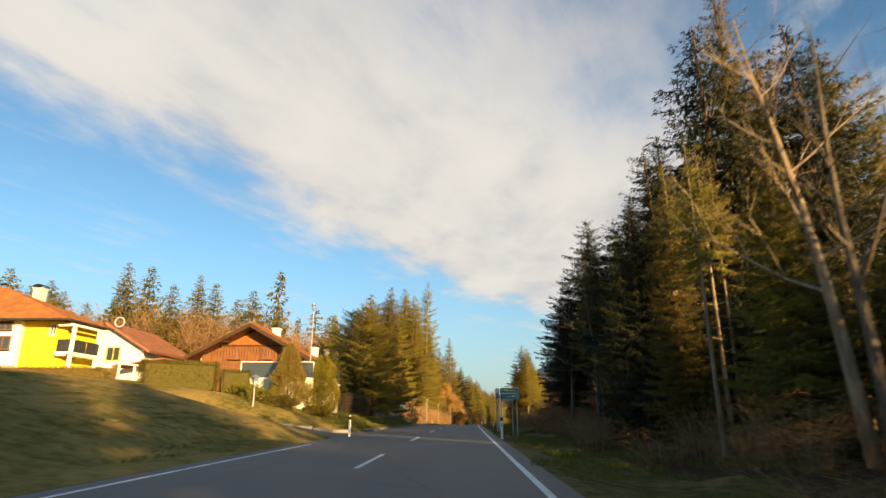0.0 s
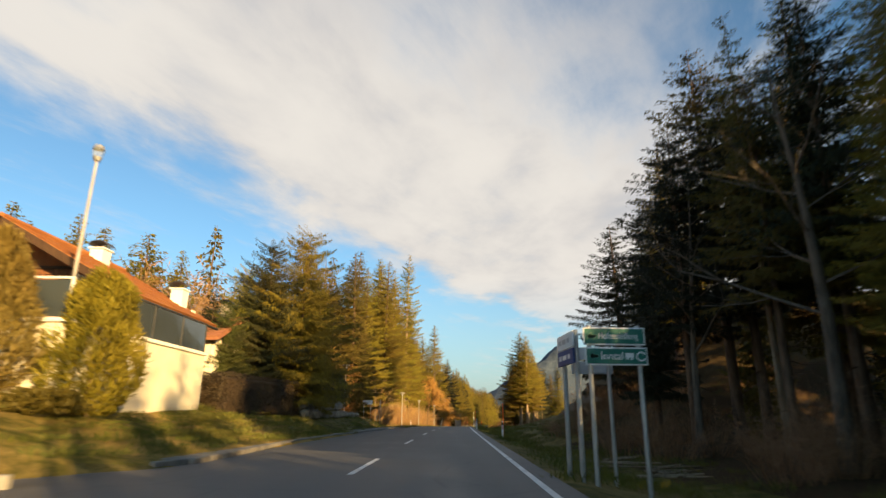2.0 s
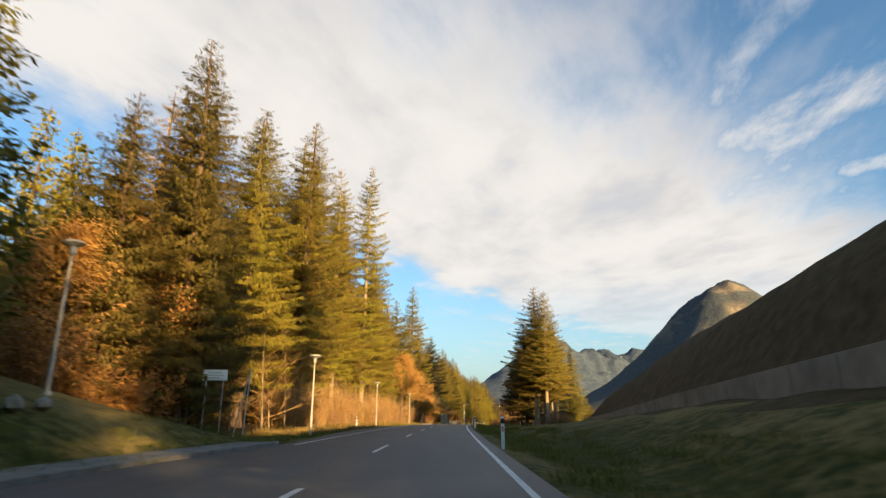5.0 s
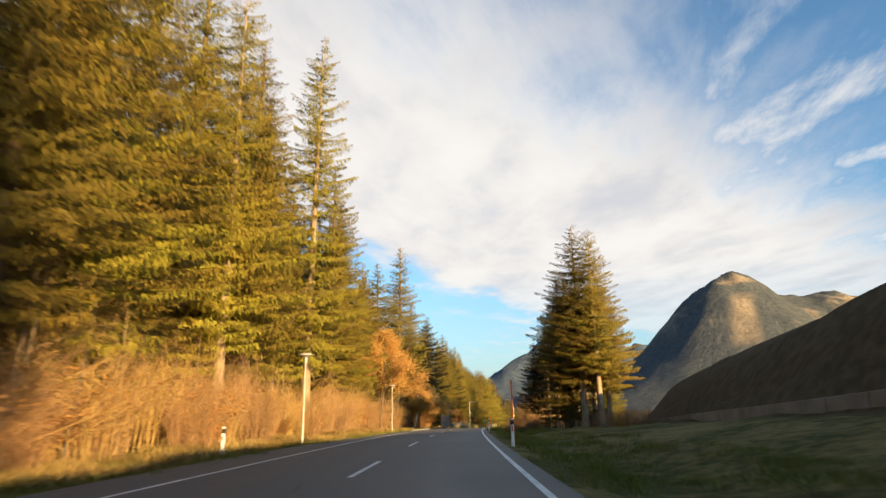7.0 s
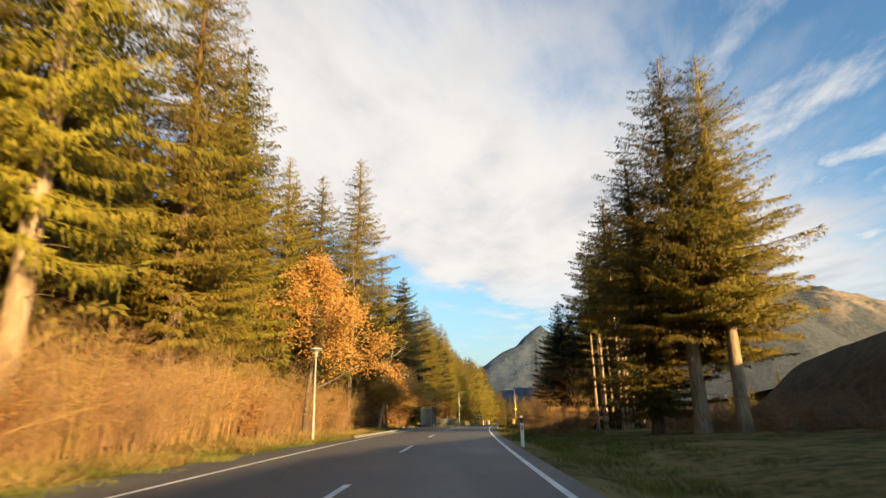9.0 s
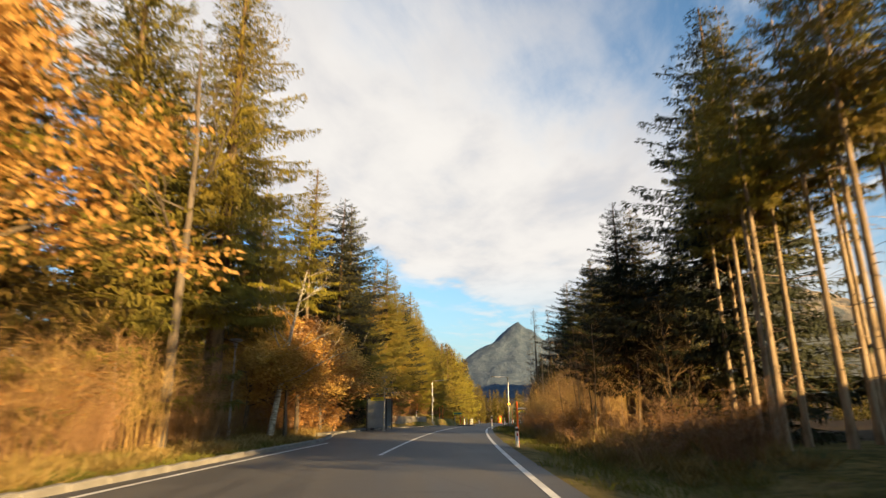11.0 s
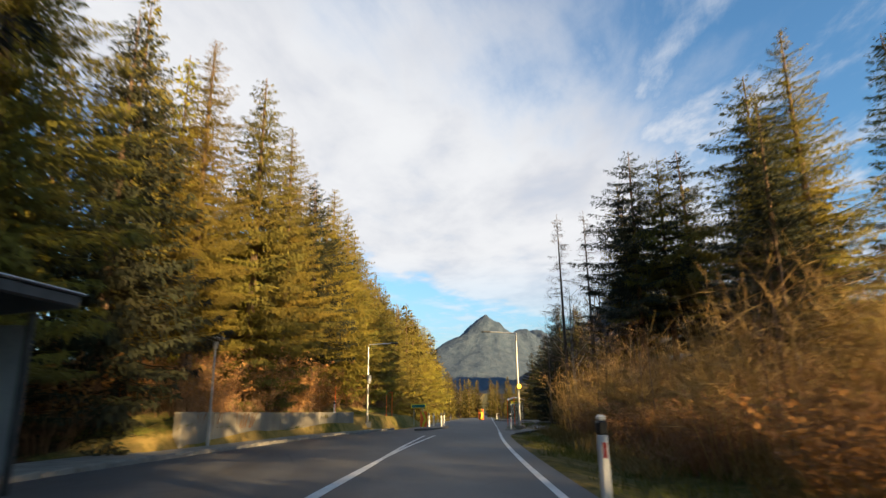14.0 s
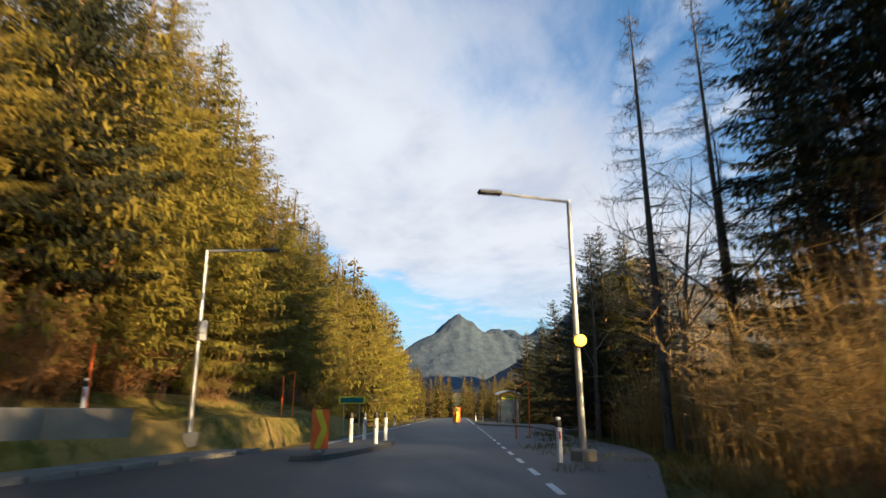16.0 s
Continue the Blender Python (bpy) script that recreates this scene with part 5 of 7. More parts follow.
def bushes(lat0, lat1, y0, y1, n, h0, h1, kinds=3):
    out = []
    for _ in range(n):
        k = RT.uniform(h0, h1) / 2.6
        out.append((RT.randrange(kinds), at(RT.uniform(lat0, lat1), RT.uniform(y0, y1)), k, max(0.8, k) * RT.uniform(0.9, 1.3), turn()))
    return out


spots = bushes(-15, -10.2, 192, 262, 90, 1.6, 2.8) + bushes(4.8, 8.5, 168, 212, 56, 0.9, 2.2) + bushes(5.5, 9, 212, 228, 16, 0.9, 1.8) + bushes(8, 16, 196, 240, 30, 1.6, 3.0) 
spots += bushes(5.8, 12, 8, 62, 80, 0.8, 2.0) + bushes(12, 16, 146, 168, 24, 1.0, 2.2) + bushes(8, 14, 240, 290, 50, 1.5, 3.0) + bushes(-13, -10.5, 168, 192, 30, 1.4, 2.6)
scatter("brushwood", BUSH, spots, [REDTWIG], "leafless red-brown brushwood along the wood's edge", "bushes")
TALLBUSH = [thicket(21, 84, 4.4, 1.9, 13, arch=0.42), thicket(22, 84, 3.8, 2.1, 13, arch=0.55)]
scatter("tall_brushwood", TALLBUSH, [(i, p, k * 0.62, k * 0.62, t) for i, p, k, w_, t in bushes(-13.2, -10.0, 103, 188, 80, 2.2, 4.6, 2) + bushes(10, 20, 228, 264, 60, 3.0, 5.0, 2)],
        [REDTWIG], "tall red-brown leafless brushwood beside the road", "bushes")
SAPLING = [thicket(11, 34, 4.4, 1.5, 12, arch=0.14), thicket(12, 38, 3.8, 1.7, 12, arch=0.25)]
spots = [(i, p, k * 0.62, k * 0.8, t) for i, p, k, w_, t in bushes(-13.6, -10.6, 107, 186, 90, 1.8, 4.6, 2)] + [(i, p, k * 0.5, k * 0.7, t) for i, p, k, w_, t in bushes(6.4, 13, 196, 240, 90, 3.4, 6.4, 2)]
scatter("sapling_thicket", SAPLING, spots, [TANTWIG], "tall straw-coloured leafless saplings", "bushes")
spots = bushes(-14, -10.8, 109, 196, 46, 1.6, 3.2, 2) + bushes(-12.5, -9.8, 186, 197, 14, 2.6, 4.2, 2) + bushes(-13.5, -10.6, 206, 240, 26, 1.8, 3.4, 2) + bushes(4.8, 9, 170, 226, 16, 1.2, 2.4, 2) + bushes(-15, -12.4, 84, 100, 12, 2.0, 3.6, 2)
scatter("dry_leaved_bushes", LEAFY, spots, [REDTWIG, DRYLEAF], "bushes with dry orange-brown leaves", "bushes")
TUFT = [tuft(1, 60, 0.22, 0.45), tuft(2, 70, 0.30, 0.5), tuft(3, 50, 0.16, 0.5)]
TALL = [tuft(4, 70, 0.75, 0.5), tuft(5, 60, 0.95, 0.5)]


def grass(lat0, lat1, y0, y1, n, k0, k1):
    return [(RT.randrange(3), at(RT.uniform(lat0, lat1), RT.uniform(y0, y1)), RT.uniform(k0, k1), RT.uniform(0.8, 1.4), turn()) for _ in range(n)]


scatter("verge_grass", TUFT, grass(2.2, 7.5, 0, 245, 1500, 0.5, 1.3) + grass(-9.5, -6.6, 36, 180, 900, 0.4, 1.1) + grass(-16, -6.2, -5, 24, 260, 0.2, 0.5) + grass(-12, -6.5, 36, 60, 300, 0.4, 1.0)
        + grass(-14, -9.5, 196, 262, 300, 0.5, 1.2), [GREENGRASS], "short winter grass on the verges", "grass")
scatter("tall_dry_grass", TALL, [(a, b, c, d, e) for a, b, c, d, e in grass(-11.0, -7.6, 99, 186, 760, 0.2, 0.55) + grass(-13, -9, 184, 197, 90, 0.5, 1.0) + grass(4.0, 8, 166, 228, 260, 0.4, 0.9)],
        [DRYGRASS], "tall straw-coloured dry grass", "grass")


# ---- houses ----
def wall(parent, name, mat, a, b, z0, z1, thick=0.3, holes=()):
    """An upright wall from a to b in plan, with openings (start, end, sill, head) along it."""
    bm = B()
    a, b = Vector((*a, 0)), Vector((*b, 0))
    d = b - a
    L = d.length
    ang = math.degrees(math.atan2(d.y, d.x))
    cuts = [0.0]
    for s, e, lo, hi in sorted(holes):
        cuts += [s, e]
    cuts.append(L)
    u = d.normalized()

    def piece(s, e, lo, hi):
        if e - s > 0.01 and hi - lo > 0.01:
            c = a + u * ((s + e) / 2)
            box(bm, (c.x, c.y, (lo + hi) / 2), (e - s, thick, hi - lo), ang)

    pos = 0.0
    for s, e, lo, hi in sorted(holes):
        piece(pos, s, z0, z1)
        piece(s, e, z0, lo)
        piece(s, e, hi, z1)
        pos = e
    piece(pos, L, z0, z1)
    return part(name, bm, mat, parent)


def window(parent, c, w, h, ang, frame_mat, bars=1, name="window"):
    """A framed window set into a wall at c, facing ang degrees round from -y."""
    bm = B()
    R_ = Matrix.Rotation(radians(ang), 4, "Z")

    def bl(x, z, sx_, sz_, d=0.09, yo=0.0):
        p = R_ @ Vector((x, yo, z))
        box(bm, Vector(c) + p, (sx_, d, sz_), ang, 0.008)

    t = 0.09
    bl(0, h / 2 - t / 2, w, t), bl(0, -h / 2 + t / 2, w, t)
    bl(-w / 2 + t / 2, 0, t, h - 2 * t), bl(w / 2 - t / 2, 0, t, h - 2 * t)
    for i in range(bars):
        bl(-w / 2 + w * (i + 1) / (bars + 1), 0, 0.05, h - 2 * t, 0.06)
    win = part(name, bm, frame_mat, parent)
    g = B()
    box(g, Vector(c) + R_ @ Vector((0, 0.03, 0)), (w - 0.1, 0.012, h - 0.1), ang)
    part("pane", g, GLASS, win)
    s = B()
    box(s, Vector(c) + R_ @ Vector((0, -0.08, -h / 2 - 0.03)), (w + 0.16, 0.22, 0.05), ang, 0.01)
    part("sill", s, WOOD_DARK if frame_mat is WOOD else WHITE, win)
    return win


def roof_plane(parent, name, mat, p0, p1, p2, p3, thick=0.22, rows=14):
    """A pitched roof side, eave p0-p1, ridge p3-p2, its tile courses stepped."""
    p0, p1, p2, p3 = [Vector(p) for p in (p0, p1, p2, p3)]
    nrm = (p1 - p0).cross(p3 - p0).normalized()
    if nrm.z < 0:
        nrm = -nrm

    def slab(q, lo_, hi0, hi1):
        bm = B()
        vs = [bm.verts.new(v - nrm * lo_) for v in q] + [bm.verts.new(v + nrm * h_) for v, h_ in zip(q, (hi0, hi0, hi1, hi1))]
        for f in ((0, 3, 2, 1), (4, 5, 6, 7), (0, 1, 5, 4), (1, 2, 6, 5), (2, 3, 7, 6), (3, 0, 4, 7)):
            bm.faces.new([vs[k] for k in f])
        return bm
    deck = part(name, slab([p0.lerp(p3, 0.004), p1.lerp(p2, 0.004), p2, p3], thick, -0.02, -0.02), mat, parent)
    for i in range(rows):
        a, b = i / rows, min(1.0, (i + 1.06) / rows)
        part("tile_course", slab([p0.lerp(p3, a), p1.lerp(p2, a), p1.lerp(p2, b), p0.lerp(p3, b)], 0.016, 0.04, 0.004), mat, deck)
    return deck


def chimney(parent, x, y, z0, z1, w, mat, cowl=True):
    bm = B()
    box(bm, (x, y, (z0 + z1) / 2), (w, w * 1.15, z1 - z0), 0, 0.02)
    box(bm, (x, y, z1 + 0.04), (w + 0.12, w * 1.15 + 0.12, 0.08), 0, 0.01)
    ch = part("chimney", bm, mat, parent)
    if cowl:
        c = B()
        for sx_ in (-1, 1):
            rod(c, (x + sx_ * w * 0.4, y, z1), (x + sx_ * w * 0.4, y, z1 + 0.25), 0.02, None, 6)
        for i in range(5):
            a0, a1 = math.pi * i / 5, math.pi * (i + 1) / 5
            xm = x - (math.cos(a0) + math.cos(a1)) / 2 * (w * 0.62)
            zm = z1 + 0.25 + (math.sin(a0) + math.sin(a1)) / 2 * 0.16
            box(c, (xm, y, zm), (w * 0.36, w * 1.3, 0.03), 0, 0.0, Matrix.Rotation(-(math.pi / 2 - (a0 + a1) / 2) * 0.6, 4, "Y"))
        part("cowl", c, METAL_DARK, ch)
    return ch


def chalet():
    """Brown gabled house with a cream terrace in front."""
    h = empty("chalet_house", Matrix.Identity(4), "brown timber chalet with orange tiled gable roof", "house")
    x0, x1, xm = -20.3, -11.9, -16.15
    yf, yb = 46.7, 53.4
    ze, zr = 5.40, 7.72
    low = gz(-18, 48) - 0.6
    wall(h, "front_wall", WOOD, (x0, yf), (x1, yf), low, ze + 0.2, 0.3)
    # vertical boards on the front
    n = 34
    for i in range(n):
        bx = x0 + (x1 - x0) * (i + 0.5) / n
        topz = min(6.35, ze + (min(bx - x0, x1 - bx)) * 0.5 + 0.1)
        bm = B()
        box(bm, (bx, yf - 0.17, (4.2 + topz) / 2), ((x1 - x0) / n - 0.04, 0.05, topz - 4.2), 0, 0.008)
        part("board", bm, WOOD, h)
    # gable field
    bm = B()
    vs = [bm.verts.new(v) for v in ((x0 + 0.3, yf - 0.1, ze + 0.2), (x1 - 0.3, yf - 0.1, ze + 0.2), (xm, yf - 0.1, zr - 0.1), (x0 + 0.3, yf + 0.2, ze + 0.2), (x1 - 0.3, yf + 0.2, ze + 0.2), (xm, yf + 0.2, zr - 0.1))]
    for f in ((0, 1, 2), (5, 4, 3), (0, 3, 4, 1), (1, 4, 5, 2), (2, 5, 3, 0)):
        bm.faces.new([vs[k] for k in f])
    part("gable_panel", bm, WOOD_RED, h, "smooth red-brown boarded gable")
    bm = B()
    box(bm, (xm, yf - 0.22, 6.38), (5.6, 0.10, 0.12), 0, 0.01)
    part("ledge", bm, WOOD_DARK, h)
    wall(h, "side_wall", CREAM, (x1, yf), (x1, yb), low, ze, 0.3)
    wall(h, "side_wall", CREAM, (x0, yb), (x0, yf), low, ze, 0.3)
    wall(h, "back_wall", CREAM, (x1, yb), (x0, yb), low, ze + 0.5, 0.3)
    for wx in (-17.6, -15.0):
        window(h, (wx, yf - 0.21, 5.72), 0.95, 0.95, 0, WOOD, 1)
    ye = 1.5
    eL, eR = -21.15, -10.9
    zL, zR = 5.40, 5.22
    roof_plane(h, "roof", TILE, (eL, yf - ye, zL), (eL, yb + 0.6, zL), (xm, yb + 0.6, zr + 0.36), (xm, yf - ye, zr + 0.36))
    roof_plane(h, "roof", TILE, (eR, yf - ye, zR), (eR, yb + 0.6, zR), (xm, yb + 0.6, zr + 0.36), (xm, yf - ye, zr + 0.36))
    for ex, ez in ((eL, zL), (eR, zR)):
        bm = B()
        a, b = Vector((ex, yf - ye + 0.02, ez - 0.17)), Vector((xm, yf - ye + 0.02, zr + 0.19))
        d = b - a
        box(bm, (a + b) / 2, (d.length, 0.07, 0.30), 0, 0.01, Matrix.Rotation(-math.atan2(d.z, d.x), 4, "Y"))
        part("bargeboard", bm, WOOD_DARK, h)
        bm = B()
        rod(bm, (ex, yf - ye, ez - 0.16), (ex, yb + 0.6, ez - 0.16), 0.07, None, 8)
        part("gutter", bm, METAL_DARK, h)
    for k in (0.2, 0.55):
        for sgn in (-1, 1):
            bm = B()
            bx = xm + sgn * (xm - x0 + 0.6) * (1 - k)
            box(bm, (bx, yf - 0.5, ze - 0.35 + (zr - ze) * k + 0.35), (0.22, 1.5, 0.24), 0, 0.02)
            part("purlin", bm, WOOD_DARK, h)
    bm = B()
    rod(bm, (xm, yf - ye, zr + 0.38), (xm, yb + 0.6, zr + 0.38), 0.13, None, 8)
    part("ridge", bm, TILE, h)
    chimney(h, -15.7, 51.0, 6.9, 8.35, 0.62, WHITE)
    chimney(h, -12.6, 53.0, 5.4, 6.85, 0.6, WHITE)
    # terrace
    tx0, tx1, ty0, ty1, tz = -14.0, -9.45, 39.9, 49.3, 3.28
    bm = B()
    box(bm, ((tx0 + tx1) / 2, (ty0 + ty1) / 2, (tz + 0.2) / 2), (tx1 - tx0, ty1 - ty0, tz - 0.2), 0, 0.03)
    part("terrace_base", bm, CREAM, h, "cream rendered terrace base")
    bm = B()
    box(bm, ((tx0 + tx1) / 2, (ty0 + ty1) / 2, tz + 0.06), (tx1 - tx0 + 0.16, ty1 - ty0 + 0.16, 0.12), 0, 0.02)
    part("terrace_slab", bm, WHITE, h)

    def railing(a, b, n, top, mat=GLASS, bar=WHITE):
        a, b = Vector(a), Vector(b)
        for i in range(n + 1):
            p = a.lerp(b, i / n)
            bm = B()
            box(bm, (p.x, p.y, (tz + top) / 2 + 0.06), (0.07, 0.07, top - tz - 0.1), 0, 0.01)
            part("post", bm, bar, h)
        ang = math.degrees(math.atan2((b - a).y, (b - a).x))
        for i in range(n):
            c = a.lerp(b, (i + 0.5) / n)
            bm = B()
            box(bm, (c.x, c.y, (tz + top) / 2 + 0.05), ((b - a).length / n - 0.1, 0.02, top - tz - 0.22), ang)
            part("pane", bm, mat, h)
        c = (a + b) / 2
        bm = B()
        box(bm, (c.x, c.y, top), ((b - a).length + 0.07, 0.08, 0.06), ang, 0.01)
        part("handrail", bm, bar, h)

    railing((tx0 - 0.6, ty0 + 0.08, 0), (tx1 - 0.05, ty0 + 0.08, 0), 2, 4.5)
    railing((tx1 - 0.05, ty0 + 0.2, 0), (tx1 - 0.05, ty1 - 0.1, 0), 4, 4.6, GLASS, METAL_DARK)
    return h


def back_house():
    h = empty("cream_house", Matrix.Identity(4), "low cream house with brown tiled roof and stone chimneys", "house")
    x0, x1, y0, y1 = -24.0, -12.6, 58.0, 66.0
    zb = gz(-18, 60) - 1.0
    wall(h, "front_wall", CREAM, (x0, y0), (x1, y0), zb, 5.3)
    wall(h, "side_wall", CREAM, (x1, y0), (x1, y1), zb, 5.3)
    wall(h, "side_wall", CREAM, (x0, y1), (x0, y0), zb, 5.3)
    wall(h, "back_wall", CREAM, (x1, y1), (x0, y1), zb, 5.3)
    ym = (y0 + y1) / 2
    roof_plane(h, "roof", TILE_DARK, (x0 - 0.6, y0 - 0.9, 5.1), (x1 + 0.6, y0 - 0.9, 5.1), (x1 + 0.6, ym, 7.0), (x0 - 0.6, ym, 7.0))
    roof_plane(h, "roof", TILE_DARK, (x0 - 0.6, y1 + 0.9, 5.1), (x1 + 0.6, y1 + 0.9, 5.1), (x1 + 0.6, ym, 7.0), (x0 - 0.6, ym, 7.0))
    window(h, (-14.4, y0 - 0.2, 4.3), 1.1, 0.4, 0, WHITE, 0)
    chimney(h, -16.6, 60.6, 5.6, 7.6, 0.55, CONCRETE)
    chimney(h, -13.2, 61.2, 5.6, 7.5, 0.55, CONCRETE)
    return h


def hip_roof(parent, mat, x0, x1, y0, y1, ze, zr, inset):
    ym = (y0 + y1) / 2
    a, b = (x0 + inset, ym, zr), (x1 - inset, ym, zr)
    roof_plane(parent, "roof", mat, (x0, y0, ze), (x1, y0, ze), b, a)
    roof_plane(parent, "roof", mat, (x1, y1, ze), (x0, y1, ze), a, b)
    roof_plane(parent, "roof", mat, (x1, y0, ze), (x1, y1, ze), b, b)
    roof_plane(parent, "roof", mat, (x0, y1, ze), (x0, y0, ze), a, a)


def yellow_house():
    h = empty("yellow_house", Matrix.Identity(4), "yellow rendered house with orange hipped roof and balcony", "house")
    x0, x1, y0, y1 = -47.5, -31.0, 45.0, 49.0
    zb, ze = 3.0, 8.1
    wall(h, "front_wall", YELLOW, (x0, y0), (x1, y0), zb, ze, 0.35, [(15.3, 15.9, 6.95, 7.95)])
    wall(h, "side_wall", YELLOW, (x1, y0), (x1, y1), zb, ze, 0.35)
    wall(h, "side_wall", YELLOW, (x0, y1), (x0, y0), zb, ze, 0.35)
    wall(h, "back_wall", YELLOW, (x1, y1), (x0, y1), zb, ze, 0.35)
    window(h, (x0 + 15.6, y0 - 0.05, 7.45), 0.58, 0.98, 0, WHITE, 1)
    window(h, (x1 + 0.05, 46.3, 6.9), 1.1, 1.9, 90, WHITE, 1)
    bm = B()
    box(bm, (-36.4, y0 - 0.35, (zb + ze) / 2), (4.5, 0.7, ze - zb), 0, 0.02)
    part("bay", bm, WHITE, h, "white rendered bay")
    window(h, (-35.3, y0 - 0.75, 6.3), 1.3, 1.1, 0, WOOD, 1)
    window(h, (-35.3, y0 - 0.75, 7.65), 1.1, 0.7, 0, WOOD, 1)
    hip_roof(h, TILE, x0 - 2.0, x1 + 1.2, y0 - 1.5, y1 + 0.5, ze + 0.05, 11.3, 8.0)
    bm = B()
    rod(bm, (x0 - 2.0, y0 - 1.54, ze - 0.05), (x1 + 1.2, y0 - 1.54, ze - 0.05), 0.08, None, 8)
    part("gutter", bm, METAL_DARK, h)
    bm = B()
    rod(bm, (x1 + 1.24, y0 - 1.5, ze - 0.05), (x1 + 1.24, y1 + 0.5, ze - 0.05), 0.08, None, 8)
    part("gutter", bm, METAL_DARK, h)
    bm = B()
    rod(bm, (-34.15, y0 - 0.1, zb), (-34.15, y0 - 0.1, ze - 0.3), 0.05, None, 8)
    part("downpipe", bm, METAL_DARK, h)
    chimney(h, -35.6, 47.6, 9.6, 11.3, 0.7, CREAM)
    # balcony on the road side, with white posts, beams and grey panels
    bx0, bx1, by0, by1, bz = x1 + 0.02, -29.75, 44.3, 47.9, 5.5
    bm = B()
    box(bm, ((bx0 + bx1) / 2, (by0 + by1) / 2, bz - 0.1), (bx1 - bx0, by1 - by0, 0.2), 0, 0.02)
    part("balcony_floor", bm, WHITE, h)
    for px, py in ((bx1, by0), (bx1, by1)):
        bm = B()
        g = gz(px - cx(py), py) - 0.3
        box(bm, (px, py, (g + 7.7) / 2), (0.24, 0.24, 7.7 - g), 0, 0.02)
        part("pillar", bm, WHITE, h)
    for a, b in (((bx0, by0), (bx1, by0)), ((bx1, by0), (bx1, by1))):
        c = ((a[0] + b[0]) / 2, (a[1] + b[1]) / 2)
        horizontal = a[1] == b[1]
        L = abs(b[0] - a[0]) + abs(b[1] - a[1])
        for zc, name in ((7.72, "beam"), (bz + 0.02, "floor_beam")):
            bm = B()
            box(bm, (*c, zc), (L + 0.2, 0.16, 0.2) if horizontal else (0.16, L + 0.9, 0.2), 0, 0.02)
            part(name, bm, WHITE, h)
        n = 1 if horizontal else 2
        for i in range(n):
            t = (i + 0.5) / n
            p = (a[0] + (b[0] - a[0]) * t, a[1] + (b[1] - a[1]) * t)
            bm = B()
            box(bm, (*p, bz + 0.62), (L / n - 0.1, 0.03, 0.95) if horizontal else (0.03, L / n - 0.1, 0.95), 0, 0.005)
            part("rail_panel", bm, METAL_DARK, h, "dark grey balcony panel")
    # white garden railing below
    for i in range(3):
        bm = B()
        px, py = -29.9 + 0.35 * i, 49.0 + 1.9 * i
        g = gz(px - cx(py), py) - 0.2
        box(bm, (px, py, (g + 5.2) / 2), (0.16, 0.16, 5.2 - g), 0, 0.02)
        part("rail_post", bm, WHITE, h)
    bm = B()
    box(bm, (-29.55, 50.9, 5.28), (0.16, 4.6, 0.18), -10.4, 0.02)
    part("garden_rail", bm, WHITE, h)
    return h


def white_house():
    h = empty("white_house", Matrix.Identity(4), "white rendered house with shallow tiled gable roof", "house")
    x0, x1, y0, y1 = -43.0, -32.6, 60.0, 70.0
    zb, ze, zr = 3.2, 7.6, 10.0
    xm = -36.6
    wall(h, "front_wall", WHITE, (x0, y0), (x1, y0), zb, ze, 0.35)
    wall(h, "side_wall", WHITE, (x1, y0), (x1, y1), zb, ze, 0.35)
    wall(h, "side_wall", WHITE, (x0, y1), (x0, y0), zb, ze, 0.35)
    wall(h, "back_wall", WHITE, (x1, y1), (x0, y1), zb, ze, 0.35)
    bm = B()
    vs = [bm.verts.new(v) for v in ((x0, y0 - 0.17, ze), (x1, y0 - 0.17, ze), (xm, y0 - 0.17, zr), (x0, y0 + 0.17, ze), (x1, y0 + 0.17, ze), (xm, y0 + 0.17, zr))]
    for f in ((0, 1, 2), (5, 4, 3), (0, 3, 4, 1), (1, 4, 5, 2), (2, 5, 3, 0)):
        bm.faces.new([vs[k] for k in f])
    part("gable", bm, WHITE, h)
    roof_plane(h, "roof", TILE, (x0 - 0.9, y0 - 1.0, ze - 0.1), (x0 - 0.9, y1, ze - 0.1), (xm, y1, zr + 0.35), (xm, y0 - 1.0, zr + 0.35))
    roof_plane(h, "roof", TILE_DARK, (x1 + 1.3, y0 - 1.0, ze - 0.35), (x1 + 1.3, y1, ze - 0.35), (xm, y1, zr + 0.35), (xm, y0 - 1.0, zr + 0.35))
    window(h, (-35.6, y0 - 0.2, 7.0), 1.5, 1.5, 0, SIGNYELLOW, 1)
    window(h, (-38.6, y0 - 0.2, 6.6), 1.4, 1.8, 0, SIGNYELLOW, 1)
    bm = B()
    seg = 16
    for i in range(seg):
        a0, a1 = 2 * math.pi * i / seg, 2 * math.pi * (i + 1) / seg
        cxx, czz, r = -35.2, 10.3, 0.5
        rod(bm, (cxx + r * math.cos(a0), y0 - 0.6, czz + r * math.sin(a0)), (cxx + r * math.cos(a1), y0 - 0.6, czz + r * math.sin(a1)), 0.09, None, 6)
    part("roof_ring", bm, SIGNBACK, h, "round metal ring on the roof edge")
    # lean-to and stone pier
    bm = B()
    box(bm, (-31.4, y0 - 1.4, 5.9), (5.2, 3.0, 0.16), 0, 0.02, Matrix.Rotation(radians(-9), 4, "Y"))
    part("lean_to_roof", bm, TILE_DARK, h)
    for lx in (-33.6, -29.2):
        bm = B()
        box(bm, (lx, y0 - 2.6, 4.4), (0.18, 0.18, 2.9), 0, 0.02)
        part("lean_to_post", bm, WOOD, h)
    return h


chalet()
back_house()
yellow_house()
white_house()


